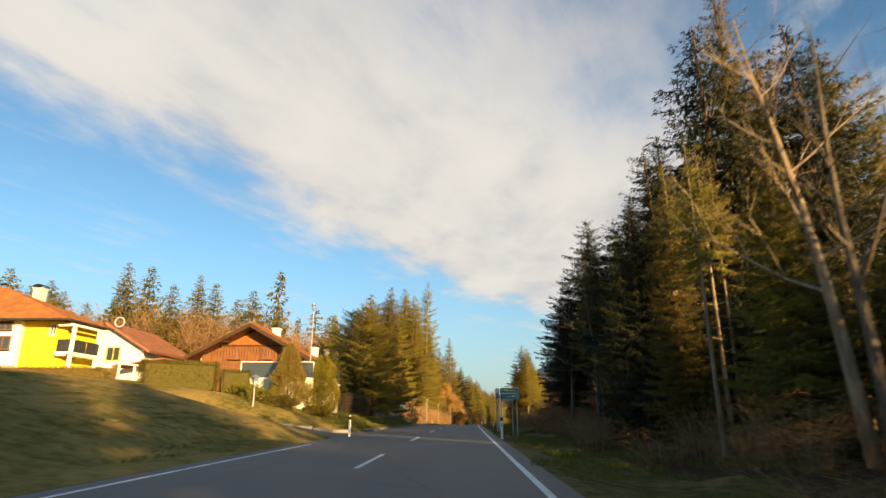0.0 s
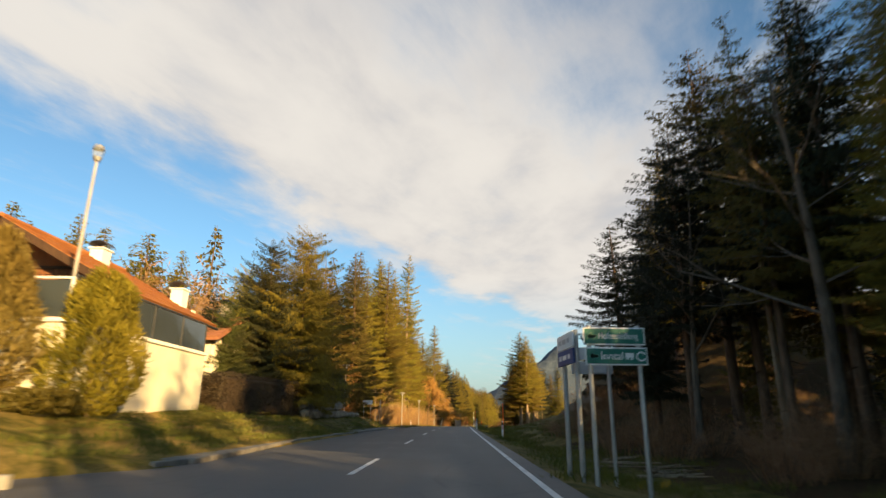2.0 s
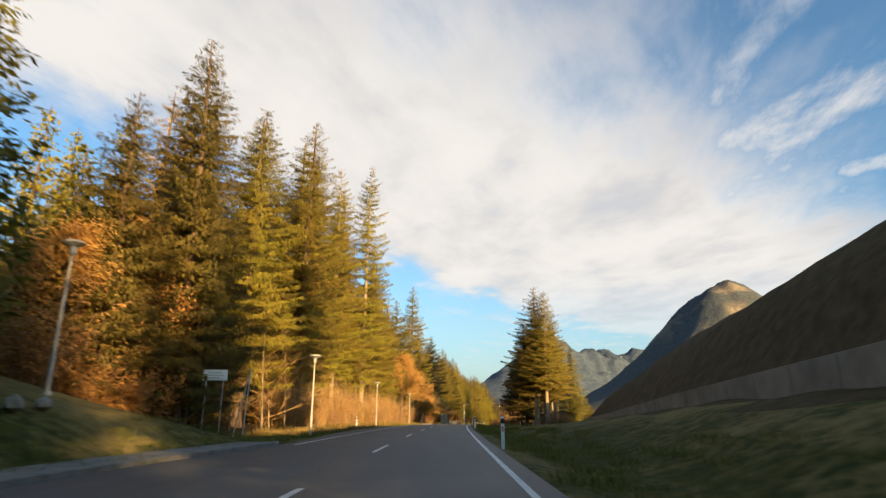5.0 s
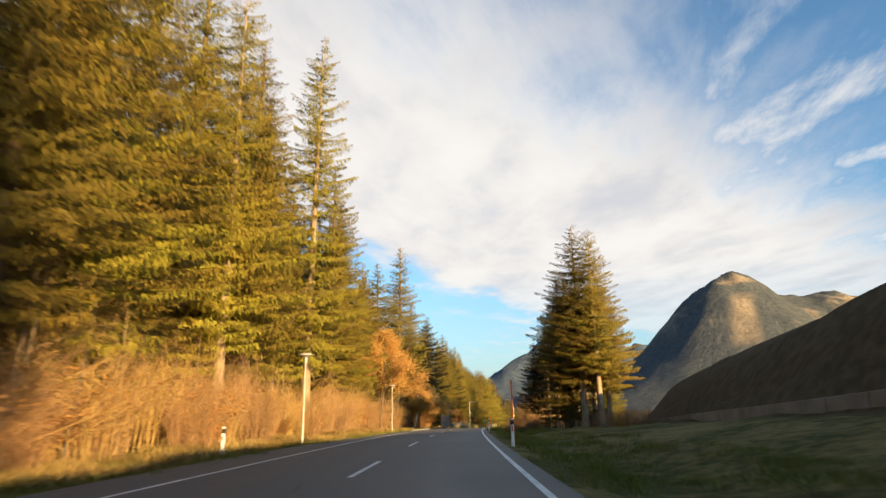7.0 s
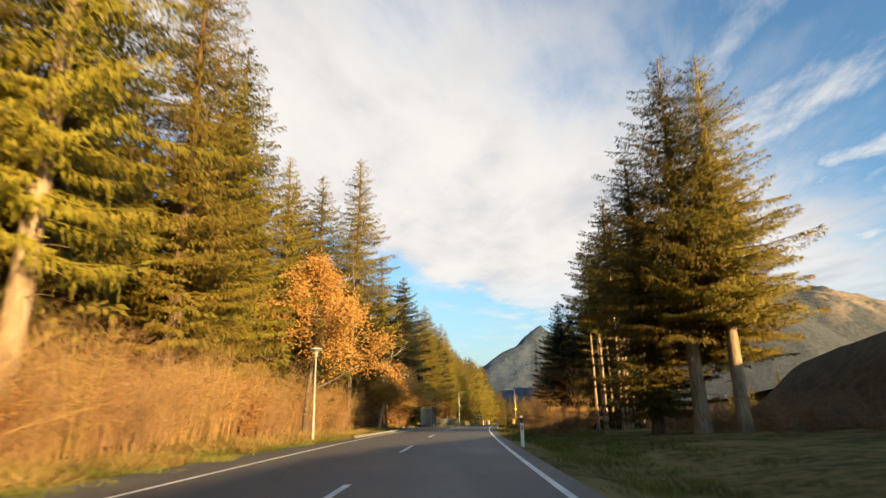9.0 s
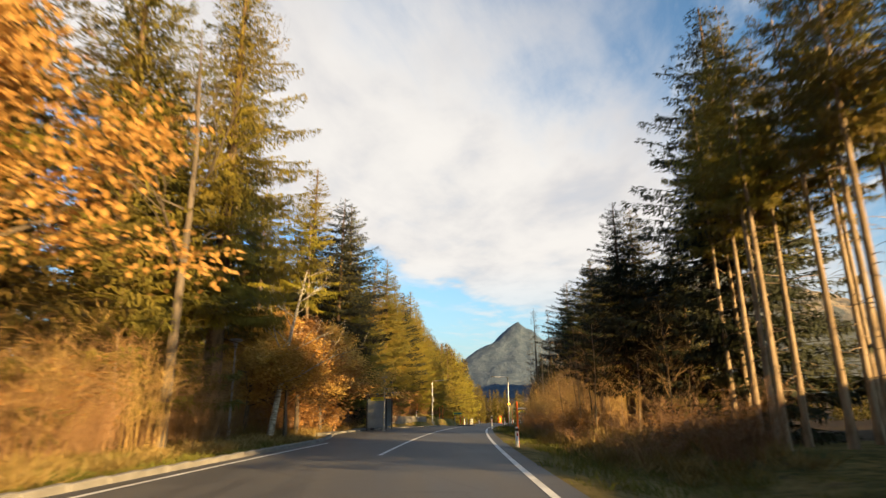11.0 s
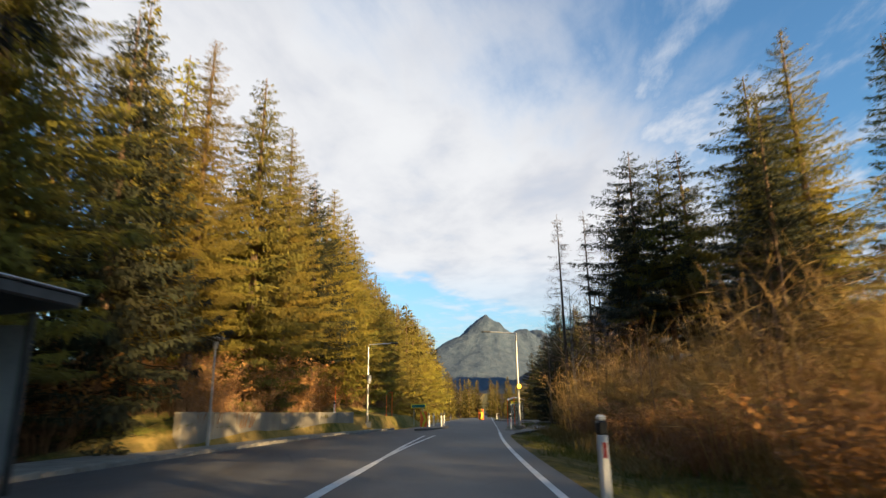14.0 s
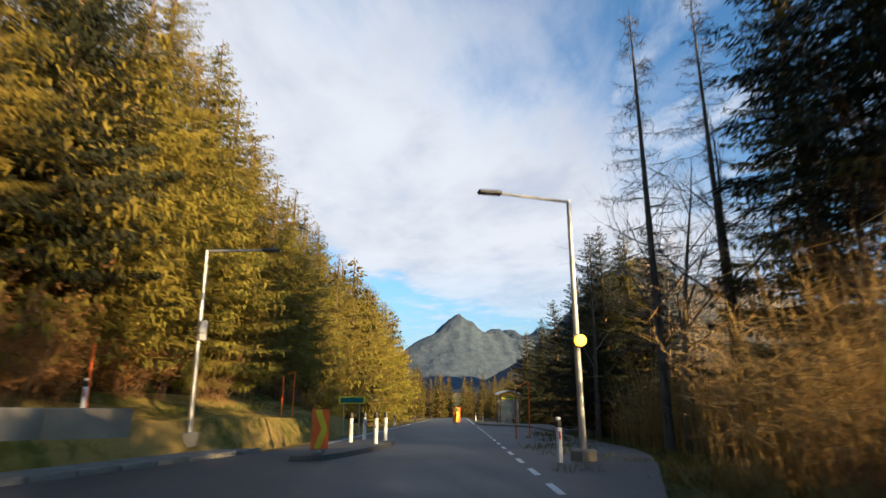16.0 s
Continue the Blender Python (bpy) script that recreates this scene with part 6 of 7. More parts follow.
# ---- garden and verge things ----
def leafy(name, cloud, m, mat, label, category, stem=0.0):
    ob = empty(name, m, label, category)
    c = new("foliage", cloud.mesh("foliage", mat))
    c.parent = ob
    if stem:
        bm = B()
        rod(bm, (0, 0, -0.3), (0, 0, stem), 0.09, 0.04, 7)
        part("stem", bm, BARK, ob)
    return ob


def hedge_run(x0, y0, x1, y1, h, wide, label, mat=None):
    L = math.hypot(x1 - x0, y1 - y0)
    cl = leaf_block(int(L * 10), (L, wide, h), int(L * h * 900), 0.085, 0.12)
    m = pose((x0 + x1) / 2, (y0 + y1) / 2, min(atx(x0, y0).z, atx(x1, y1).z) - 0.05, 0, 0, math.degrees(math.atan2(y1 - y0, x1 - x0)))
    ob = leafy("hedge", cl, m, mat or HEDGE, label, "hedge")
    bm = B()
    box(bm, (0, 0, h * 0.46), (L * 0.93, wide * 0.78, h * 0.92), 0, 0.12)
    part("core", bm, mat or HEDGE, ob)
    return ob


hedge_run(-20.0, 36.9, -15.9, 39.2, 1.95, 1.3, "clipped yellow-green garden hedge")
hedge_run(-15.7, 39.3, -14.0, 40.2, 1.75, 1.25, "clipped yellow-green garden hedge beside a terrace")
hedge_run(-33.5, 35.0, -21.5, 36.4, 0.75, 0.9, "low brown hedge before a yellow house", SHRUB_OLIVE)
leafy("shrub", leaf_shrub(3, 4.2, 1.55, 15000, 0.24, 0.13, 0.75), Matrix.Translation(atx(-11.0, 39.2, -0.05)), SHRUB_OLIVE, "olive-brown loose garden conifer beside a lamp post", "shrub", 1.4)
leafy("shrub", leaf_shrub(5, 4.0, 1.25, 15000, 0.20, 0.17, 0.42), Matrix.Translation(atx(-8.95, 40.6, -0.05)), SHRUB_GOLD, "bright yellow-green dense garden thuja", "shrub", 1.4)
for i, (x, y, h, r) in enumerate([(-13.6, 38.4, 0.8, 1.3), (-12.4, 37.4, 0.75, 1.2), (-10.9, 37.2, 0.7, 1.2), (-9.0, 39.0, 0.6, 1.0)]):
    leafy("low_shrub", leaf_shrub(20 + i, h, r, 1800, 0.14, 0.4, 0.3), Matrix.Translation(atx(x, y, -0.03)), HEDGE, "low spreading green juniper", "shrub")
hedge_run(-9.9, 50.8, -8.7, 60.4, 1.9, 1.6, "clipped brown hedge coloured dark for shade on a grassy bank", TWIG_SHADED)
for i, (x, y, h, r) in enumerate([(-9.4, 70.5, 4.0, 1.9), (-9.5, 73.8, 3.8, 1.9), (-9.4, 77.0, 3.6, 1.8), (-9.3, 80.0, 3.3, 1.7)]):
    leafy("shrub", leaf_shrub(40 + i, h, r, 5200, 0.2, 0.35, 0.4), Matrix.Translation(atx(x, y, -0.05)), NEEDLE, "dense green conifer hedge above the stone wall", "shrub")


def boulder(seed, s):
    R = random.Random(seed)
    bm = B()
    bmesh.ops.create_icosphere(bm, subdivisions=1, radius=0.5)
    for v in bm.verts:
        k = 0.8 + 0.35 * noise.noise(v.co * 2.2 + Vector((seed * 3.1, 0, 0)))
        v.co = Vector((max(-0.42, min(0.42, v.co.x * k)) * s[0] * 1.15, max(-0.42, min(0.42, v.co.y * k)) * s[1] * 1.15, max(-0.40, min(0.40, v.co.z * k)) * s[2] * 1.15))
    me = bpy.data.meshes.new("stone")
    bmesh.ops.recalc_face_normals(bm, faces=bm.faces)
    bm.to_mesh(me)
    bm.free()
    me.materials.append(STONE)
    return me


def stone_wall():
    ob = empty("dry_stone_wall", Matrix.Identity(4), "dry wall of large pale boulders below a hedge", "wall")
    R = random.Random(5)
    shapes = [boulder(i, (1.0, 0.7, 0.75)) for i in range(7)]
    y = 61.0
    while y < 82.0:
        rows = 2 if y < 74 else 1
        for k in range(rows):
            s = R.uniform(0.75, 1.25) * (1.0 if y < 74 else 0.75)
            c = new("stone", R.choice(shapes))
            p = at(-9.35 - 0.25 * k - 0.02 * (y - 61), y + 0.3 * k, 0)
            c.matrix_world = Matrix.Translation((p.x + R.uniform(-0.1, 0.1), p.y, p.z + 0.2 + 0.55 * k)) @ Matrix.Rotation(R.uniform(1.2, 1.9), 4, "Z") @ Matrix.Diagonal((s, s, s * R.uniform(0.85, 1.1), 1))
            c.parent = ob
        y += R.uniform(0.75, 1.05)
    return ob


stone_wall()


def garden_lantern():
    p = atx(-11.8, 34.9)
    ob = empty("garden_lantern", Matrix.Translation((p.x, p.y, p.z - 0.45)), "grey post lantern with tapered glass head", "lamp")
    bm = B()
    rod(bm, (0, 0, 0.2), (0, 0, 1.55), 0.045, 0.035, 10)
    part("post", bm, METAL, ob)
    bm = B()
    rod(bm, (0, 0, 1.58), (0, 0, 2.05), 0.12, 0.27, 4)
    part("glass_head", bm, PANE, ob)
    bm = B()
    rod(bm, (0, 0, 2.05), (0, 0, 2.2), 0.30, 0.05, 4)
    part("cap", bm, METAL, ob)
    bm = B()
    rod(bm, (0, 0, 1.53), (0, 0, 1.6), 0.10, 0.13, 8)
    part("collar", bm, METAL, ob)


garden_lantern()


def lamp_post(x, y, top, label, head="pot"):
    p = atx(x, y)
    H = top - p.z
    ob = empty("street_lamp", Matrix.Translation(p), label, "street lamp", "street lamps")
    bm = B()
    rod(bm, (0, 0, -0.3), (0, 0, 1.1), 0.068, 0.062, 12)
    rod(bm, (0, 0, 1.1), (0, 0, H - 0.45), 0.052, 0.036, 12)
    rod(bm, (0, 0, -0.05), (0, 0, 0.06), 0.14, 0.14, 12)
    part("pole", bm, METAL_WHITE, ob)
    if head == "pot":
        bm = B()
        rod(bm, (0, 0, H - 0.5), (0, 0, H - 0.38), 0.09, 0.13, 12)
        part("housing", bm, METAL, ob)
        bm = B()
        rod(bm, (0, 0, H - 0.12), (0, 0, H), 0.17, 0.13, 12)
        part("lid", bm, METAL, ob)
        bm = B()
        rod(bm, (0, 0, H - 0.38), (0, 0, H - 0.12), 0.13, 0.16, 12)
        part("globe", bm, PANE, ob)
    else:
        bm = B()
        rod(bm, (0, 0, H - 0.45), (0, 0, H - 0.2), 0.07, 0.11, 10)
        part("socket", bm, METAL, ob)
        bm = B()
        rod(bm, (0, 0, H - 0.2), (0, 0, H - 0.08), 0.10, 0.34, 14)
        rod(bm, (0, 0, H - 0.08), (0, 0, H), 0.34, 0.24, 14)
        part("shade", bm, METAL_WHITE, ob, "flat round lamp shade")
    return ob


lamp_post(-9.92, 40.6, 8.75, "tall slim pale steel lamp post with a pot-shaped head")
lamp_post(-8.9, 84.5, 5.7, "pale lamp post with flat round head beside the pavement", "disc")
lamp_post(-3.8, 98.7, 3.4, "pale lamp post with flat round head at the wood", "disc")
lamp_post(-2.4, 125.2, 2.97, "pale lamp post with flat round head in dry grass", "disc")
lamp_post(0.19, 156.2, 2.5, "pale lamp post with flat round head in dry grass", "disc")
lamp_post(0.6, 182.0, 1.8, "pale lamp post with flat round head near the bus shelter", "disc")
lamp_post(7.65, 197.5, 0.47, "pale lamp post with flat round head beside a shelter", "disc")
lamp_post(7.95, 215.4, -0.12, "pale lamp post with flat round head behind a low wall", "disc")


def arm_lamp(x, y, top, arm, label, box_at=None, amber=None):
    """A street lamp with a long arm over the road."""
    p = atx(x, y)
    H = top - p.z
    ob = empty("street_lamp", Matrix.Translation(p), label, "street lamp", "street lamps")
    bm = B()
    rod(bm, (0, 0, -0.3), (0, 0, H), 0.085, 0.05, 12)
    part("pole", bm, METAL, ob)
    bm = B()
    box(bm, (0, 0, 0.14), (0.45, 0.45, 0.42), 20, 0.04)
    part("footing", bm, CONCRETE, ob)
    bm = B()
    rod(bm, (0, 0, H - 0.04), (arm * 0.75, 0, H + 0.06), 0.04, 0.035, 8)
    part("arm", bm, METAL, ob)
    bm = B()
    box(bm, (arm * 0.88, 0, H + 0.07), (abs(arm) * 0.26, 0.2, 0.1), 0, 0.035)
    part("lamp_head", bm, METAL_DARK, ob)
    if box_at:
        bm = B()
        box(bm, (0.12, -0.05, box_at), (0.2, 0.16, 0.6), 0, 0.02)
        part("switch_box", bm, SIGNBACK, ob)
    if amber:
        bm = B()
        rod(bm, (0.02, -0.10, amber), (0.02, -0.20, amber), 0.13, 0.13, 18)
        part("warning_light", bm, AMBER, ob, "lit round amber warning light")
        bm = B()
        rod(bm, (0.02, -0.05, amber), (0.02, -0.11, amber), 0.16, 0.16, 18)
        part("light_hood", bm, BLACK, ob)
    return ob


arm_lamp(23.75, 229.2, 1.35, -2.3, "tall grey street lamp with long arm and amber light", None, 2.75)
arm_lamp(14.2, 235.2, 1.1, 2.2, "tall grey street lamp with long arm over the road", 3.3)


def delineator(x, y, label="", snow=None, lean=0.0, colour=RED, k=1.0):
    p = atx(x, y, -0.02)
    ob = empty("marker_post", Matrix.Translation(p) @ Matrix.Rotation(radians(lean), 4, "Y"), label or "white plastic roadside marker post with dark band", "marker post", "marker posts")
    bm = B()
    box(bm, (0, 0, 0.36 * k), (0.11, 0.10, 0.86 * k), 0, 0.02)
    part("body", bm, PLASTIC, ob)
    bm = B()
    box(bm, (0, 0, 0.86 * k), (0.116, 0.106, 0.16 * k), 0, 0.02)
    part("dark_band", bm, BLACK, ob)
    bm = B()
    box(bm, (0, 0, 0.97 * k), (0.10, 0.09, 0.07 * k), 0, 0.02)
    part("cap", bm, PLASTIC, ob)
    bm = B()
    box(bm, (0, -0.052, 0.62 * k), (0.045, 0.012, 0.17 * k), 0, 0.004)
    part("reflector", bm, colour, ob)
    if snow:
        bm = B()
        rod(bm, (0.05, 0.06, 0.0), (0.05, 0.06, snow), 0.036, 0.03, 8)
        part("snow_pole", bm, ORANGE, ob, "orange-red snow pole")
    return ob


delineator(2.35, 26.5)
delineator(-4.85, 28.6)
delineator(4.6, 61.8, "white marker post with an orange-red snow pole", 2.1)
delineator(4.72, 86.0)
delineator(6.77, 118.6, "white marker post with an orange-red snow pole", 2.4)
delineator(8.9, 146.0)
delineator(12.08, 173.05, "short white marker post with an orange snow pole", 1.43, k=0.62)
delineator(16.0, 199.2)
delineator(23.1, 229.0)
delineator(11.9, 233.5, "white marker post with an orange-red snow pole", 1.9)
delineator(14.6, 262.0)
delineator(-3.4, 117.0)
for y in (270.0, 295.0):
    delineator(cx(y) + 2.2, y)
    delineator(cx(y) - 6.2, y)


def text(body, size, m, mat, parent, name="lettering"):
    cu = bpy.data.curves.new(name, "FONT")
    cu.body, cu.size, cu.extrude = body, size, 0.002
    cu.align_x, cu.align_y = "LEFT", "CENTER"
    tmp = new(name, cu)
    dg = bpy.context.evaluated_depsgraph_get()
    me = bpy.data.meshes.new_from_object(tmp.evaluated_get(dg))
    bpy.data.objects.remove(tmp)
    me.materials.clear()
    me.materials.append(mat)
    ob = new(name, me)
    ob.parent = parent
    ob.matrix_local = m
    return ob


def arrow_left(parent, x, z, s, y):
    bm = B()
    for q in (((-0.5, 0), (-0.05, 0.36), (-0.05, -0.36)), ((-0.1, 0.14), (0.5, 0.14), (0.5, -0.14), (-0.1, -0.14))):
        bm.faces.new([bm.verts.new((x + a * s, y, z + b * s)) for a, b in q])
    bmesh.ops.solidify(bm, geom=list(bm.faces), thickness=0.003)
    part("arrow", bm, SIGNWHITE, parent)


def direction_sign():
    """Two green direction boards on steel posts."""
    p = atx(3.65, 35.2)
    ob = empty("direction_sign", Matrix.Translation((3.05, 35.2, p.z)), "two green direction boards with white lettering on posts", "road sign")
    for px in (0.12, 1.02):
        bm = B()
        rod(bm, (px, 0.06, -0.3), (px, 0.06, 2.62 - p.z), 0.042, 0.042, 10)
        part("post", bm, METAL, ob)
    for k, (z, w, x0, words) in enumerate(((2.42, 1.13, 0.0, "Hofansiedlung"), (2.06, 1.13, 0.02, "Inntal"))):
        z -= p.z
        bm = B()
        box(bm, (x0 + w / 2, 0.0, z), (w, 0.03, 0.32), 0, 0.008)
        b = part("board", bm, SIGNWHITE, ob, "green board with white rim")
        bm = B()
        box(bm, (x0 + w / 2, -0.017, z), (w - 0.05, 0.006, 0.27), 0, 0.001)
        part("green_face", bm, SIGNGREEN, b)
        arrow_left(b, x0 + 0.15, z, 0.15, -0.022)
        text(words, 0.17 if k == 0 else 0.2, Matrix.Translation((x0 + 0.27, -0.022, z)) @ pose(0, 0, 0, 90) @ Matrix.Diagonal((0.75 if k == 0 else 0.95, 1, 1, 1)), SIGNWHITE, b)
        if k == 1:
            bm = B()
            box(bm, (x0 + 0.80, -0.022, z + 0.02), (0.15, 0.004, 0.08), 0, 0.001)
            box(bm, (x0 + 0.76, -0.022, z - 0.04), (0.04, 0.004, 0.04), 0, 0.001)
            box(bm, (x0 + 0.84, -0.022, z - 0.04), (0.04, 0.004, 0.04), 0, 0.001)
            for i in range(11):
                a = radians(40 + 28 * i)
                box(bm, (x0 + 1.01 + 0.075 * math.cos(a), -0.022, z + 0.075 * math.sin(a)), (0.04, 0.004, 0.025), 0, 0.0, Matrix.Rotation(-a + math.pi / 2, 4, "Y"))
            part("pictogram", bm, SIGNWHITE, b)
    return ob


def brown_sign():
    p = atx(2.95, 36.1)
    ob = empty("angled_sign", Matrix.Translation((2.93, 36.68, p.z)) @ Matrix.Rotation(radians(-88), 4, "Z"), "white board over a blue board between two wide grey posts", "road sign")
    for px in (0.16, 1.06):
        bm = B()
        box(bm, (px, 0.05, (2.60 - p.z) / 2 - 0.15), (0.10, 0.08, 2.60 - p.z + 0.3), 0, 0.015)
        part("post", bm, METAL, ob)
    for z, s, mt in ((2.42, 0.30, SIGNWHITE), (2.11, 0.29, SIGNBLUE)):
        z -= p.z
        bm = B()
        box(bm, (0.56, -0.02, z), (1.16, 0.04, s), 0, 0.01)
        b = part("board", bm, mt, ob)
        for i, wd in enumerate((0.2, 0.3, 0.16)):
            bm = B()
            box(bm, (0.22 + i * 0.32, -0.045, z), (wd * 0.9, 0.006, 0.09), 0, 0.001)
            part("text_bar", bm, SIGNWHITE if mt is SIGNBLUE else SIGNBACK, b)
    return ob


def sign_back():
    """A pair of boards that face the other way."""
    p = atx(3.6, 36.85)
    ob = empty("sign_backs", Matrix.Translation((3.2, 36.85, p.z)), "two bare metal backs of signboards on a post", "road sign")
    for z, w in ((2.27, 0.84), (1.98, 0.86)):
        bm = B()
        box(bm, (0.43, 0, z - p.z), (w, 0.03, 0.26), 0, 0.008)
        part("board", bm, SIGNBACK, ob)
    bm = B()
    rod(bm, (0.76, -0.055, -0.3), (0.76, -0.055, 2.42 - p.z), 0.04, 0.04, 10)
    part("post", bm, METAL, ob)


direction_sign()
brown_sign()
sign_back()


def white_sign(x, y):
    p = atx(x, y)
    ob = empty("small_sign", Matrix.Translation(p), "white board on thin posts beside two leaning pale poles", "road sign")
    top = 2.35 - p.z
    for px in (-0.4, 0.4):
        bm = B()
        rod(bm, (px, 0, -0.3), (px, 0, top), 0.03, 0.03, 8)
        part("post", bm, METAL, ob)
    bm = B()
    box(bm, (0, -0.05, top - 0.25), (1.15, 0.03, 0.5), 0, 0.01)
    b = part("board", bm, SIGNWHITE, ob)
    for w, z in ((0.6, -0.14), (0.8, -0.26), (0.45, -0.38)):
        bm = B()
        box(bm, (0, -0.07, top + z), (w, 0.006, 0.05), 0, 0.0)
        part("text_bar", bm, SIGNBACK, b)
    for dx in (0.95, 1.45):
        bm = B()
        rod(bm, (dx, 0.2, -0.3), (1.55, 0.35, top + 0.1), 0.035, 0.03, 8)
        part("brace", bm, METAL_WHITE, ob)


white_sign(-7.75, 94.9)


def log_pile():
    """Cut branches lying on the grass behind the signs."""
    ob = empty("cut_branches", Matrix.Translation(at(5.0, 41.5)), "pale cut branches lying on the grass", "branches")
    R = random.Random(3)
    for i in range(16):
        bm = B()
        a = Vector((R.uniform(-1.2, 0.9), R.uniform(-2, 4), 0.05 + 0.04 * R.random()))
        an = R.uniform(-0.5, 0.5)
        L = R.uniform(0.7, 1.9)
        rod(bm, a, a + Vector((math.cos(an) * L, math.sin(an) * L, R.uniform(-0.03, 0.1))), 0.035, 0.02, 6)
        part("branch", bm, BARK_PALE, ob)


log_pile()


# ---- kerbs, pavements, side road ----
def kerb_run(y0, y1, lat, wide, label):
    """Kerb stones with a pavement behind."""
    st = empty("kerb", Matrix.Identity(4), label, "kerb", "", "structure")
    bm = B()
    box(bm, (0, 0, 0), (0.16, 0.99, 0.30), 0, 0.02)
    me = bpy.data.meshes.new("kerb_stone")
    bm.to_mesh(me)
    bm.free()
    me.materials.append(KERB)
    y = y0
    while y < y1:
        l = lat(y)
        a = math.atan2(-(cx(y + 1) + lat(y + 1) - cx(y) - l), 1)
        c = new("kerb_stone", me)
        c.matrix_world = Matrix.Translation((cx(y) + l - 0.06, y, rz(y) - 0.03)) @ Matrix.Rotation(a, 4, "Z")
        c.parent = st
        y += 1.0
    return st


kerb_run(37.5, 88, left_edge, 1.3, "grey concrete kerb along the road's left side")
kerb_run(158, 186, left_edge, 1.3, "grey concrete kerb along the road")
kerb_run(186, 236, left_edge, 1.3, "grey concrete kerb along a bus bay")
kerb_run(244, 276, right_edge, 1.3, "grey concrete kerb round a bus bay")
strip("pavement", KERB, [lambda y: left_edge(y) - 1.4, lambda y: left_edge(y) - 0.13], frange(38, 88, 2.0), 0.10, "grey pavement strip behind the kerb", "pavement", thick=0.3)
strip("bus_platform", KERB, [lambda y: left_edge(y) - 2.6, lambda y: left_edge(y) - 0.13], frange(190, 212, 2.0), 0.11, "grey paved bus stop platform", "pavement", thick=0.3)
strip("pavement", KERB, [lambda y: left_edge(y) - 1.7, lambda y: left_edge(y) - 0.13], frange(212, 236, 2.0), 0.10, "grey pavement strip before a low wall", "pavement", thick=0.3)
strip("bus_platform", KERB, [lambda y: right_edge(y) + 0.13, lambda y: right_edge(y) + 2.6], frange(246, 276, 2.0), 0.11, "grey paved bus stop platform", "pavement", thick=0.3)


def side_road():
    verts, faces = [], []
    n, m = 26, 6
    for i in range(n):
        l = -5.9 - 1.6 * i
        for j in range(m):
            flare = 2.5 * math.exp(-i * 0.7)
            y = 30.9 - 0.02 * i + (j / (m - 1) - 0.5) * (2.9 + flare)
            p = at(l, y)
            verts.append((p.x, p.y, p.z + 0.06 if i > 1 else rz(y) + 0.004 + 0.05 * i))
    for i in range(n - 1):
        for j in range(m - 1):
            a = i * m + j
            faces.append((a, a + m, a + m + 1, a + 1))
    k = len(verts)
    verts += [(x, y, z - 0.5) for x, y, z in verts]
    for i in range(n - 1):
        a, b = i * m, i * m + m - 1
        faces += [(a + k, a + m + k, a + m, a), (b, b + m, b + m + k, b + k)]
    ob = new("side_road", mesh_from("side_road", verts, faces, ASPHALT))
    tagged(ob, "grey asphalt side road between lawn and gardens", "road", "", "structure")


side_road()


def side_kerb():
    st = empty("kerb", Matrix.Identity(4), "pale concrete kerb along the side road", "kerb", "", "structure")
    for i in range(7):
        l = -6.9 - 0.98 * i
        k = 2.2 + 1.25 * math.exp(-(i * 0.98 / 1.6) * 0.7)
        p = at(l, 30.0 + k + 0.1)
        bm = B()
        box(bm, (p.x, p.y, p.z - 0.02), (0.97, 0.16, 0.26), 8.0 if i < 3 else 0.0, 0.02)
        part("kerb_stone", bm, KERB_PALE, st)


side_kerb()


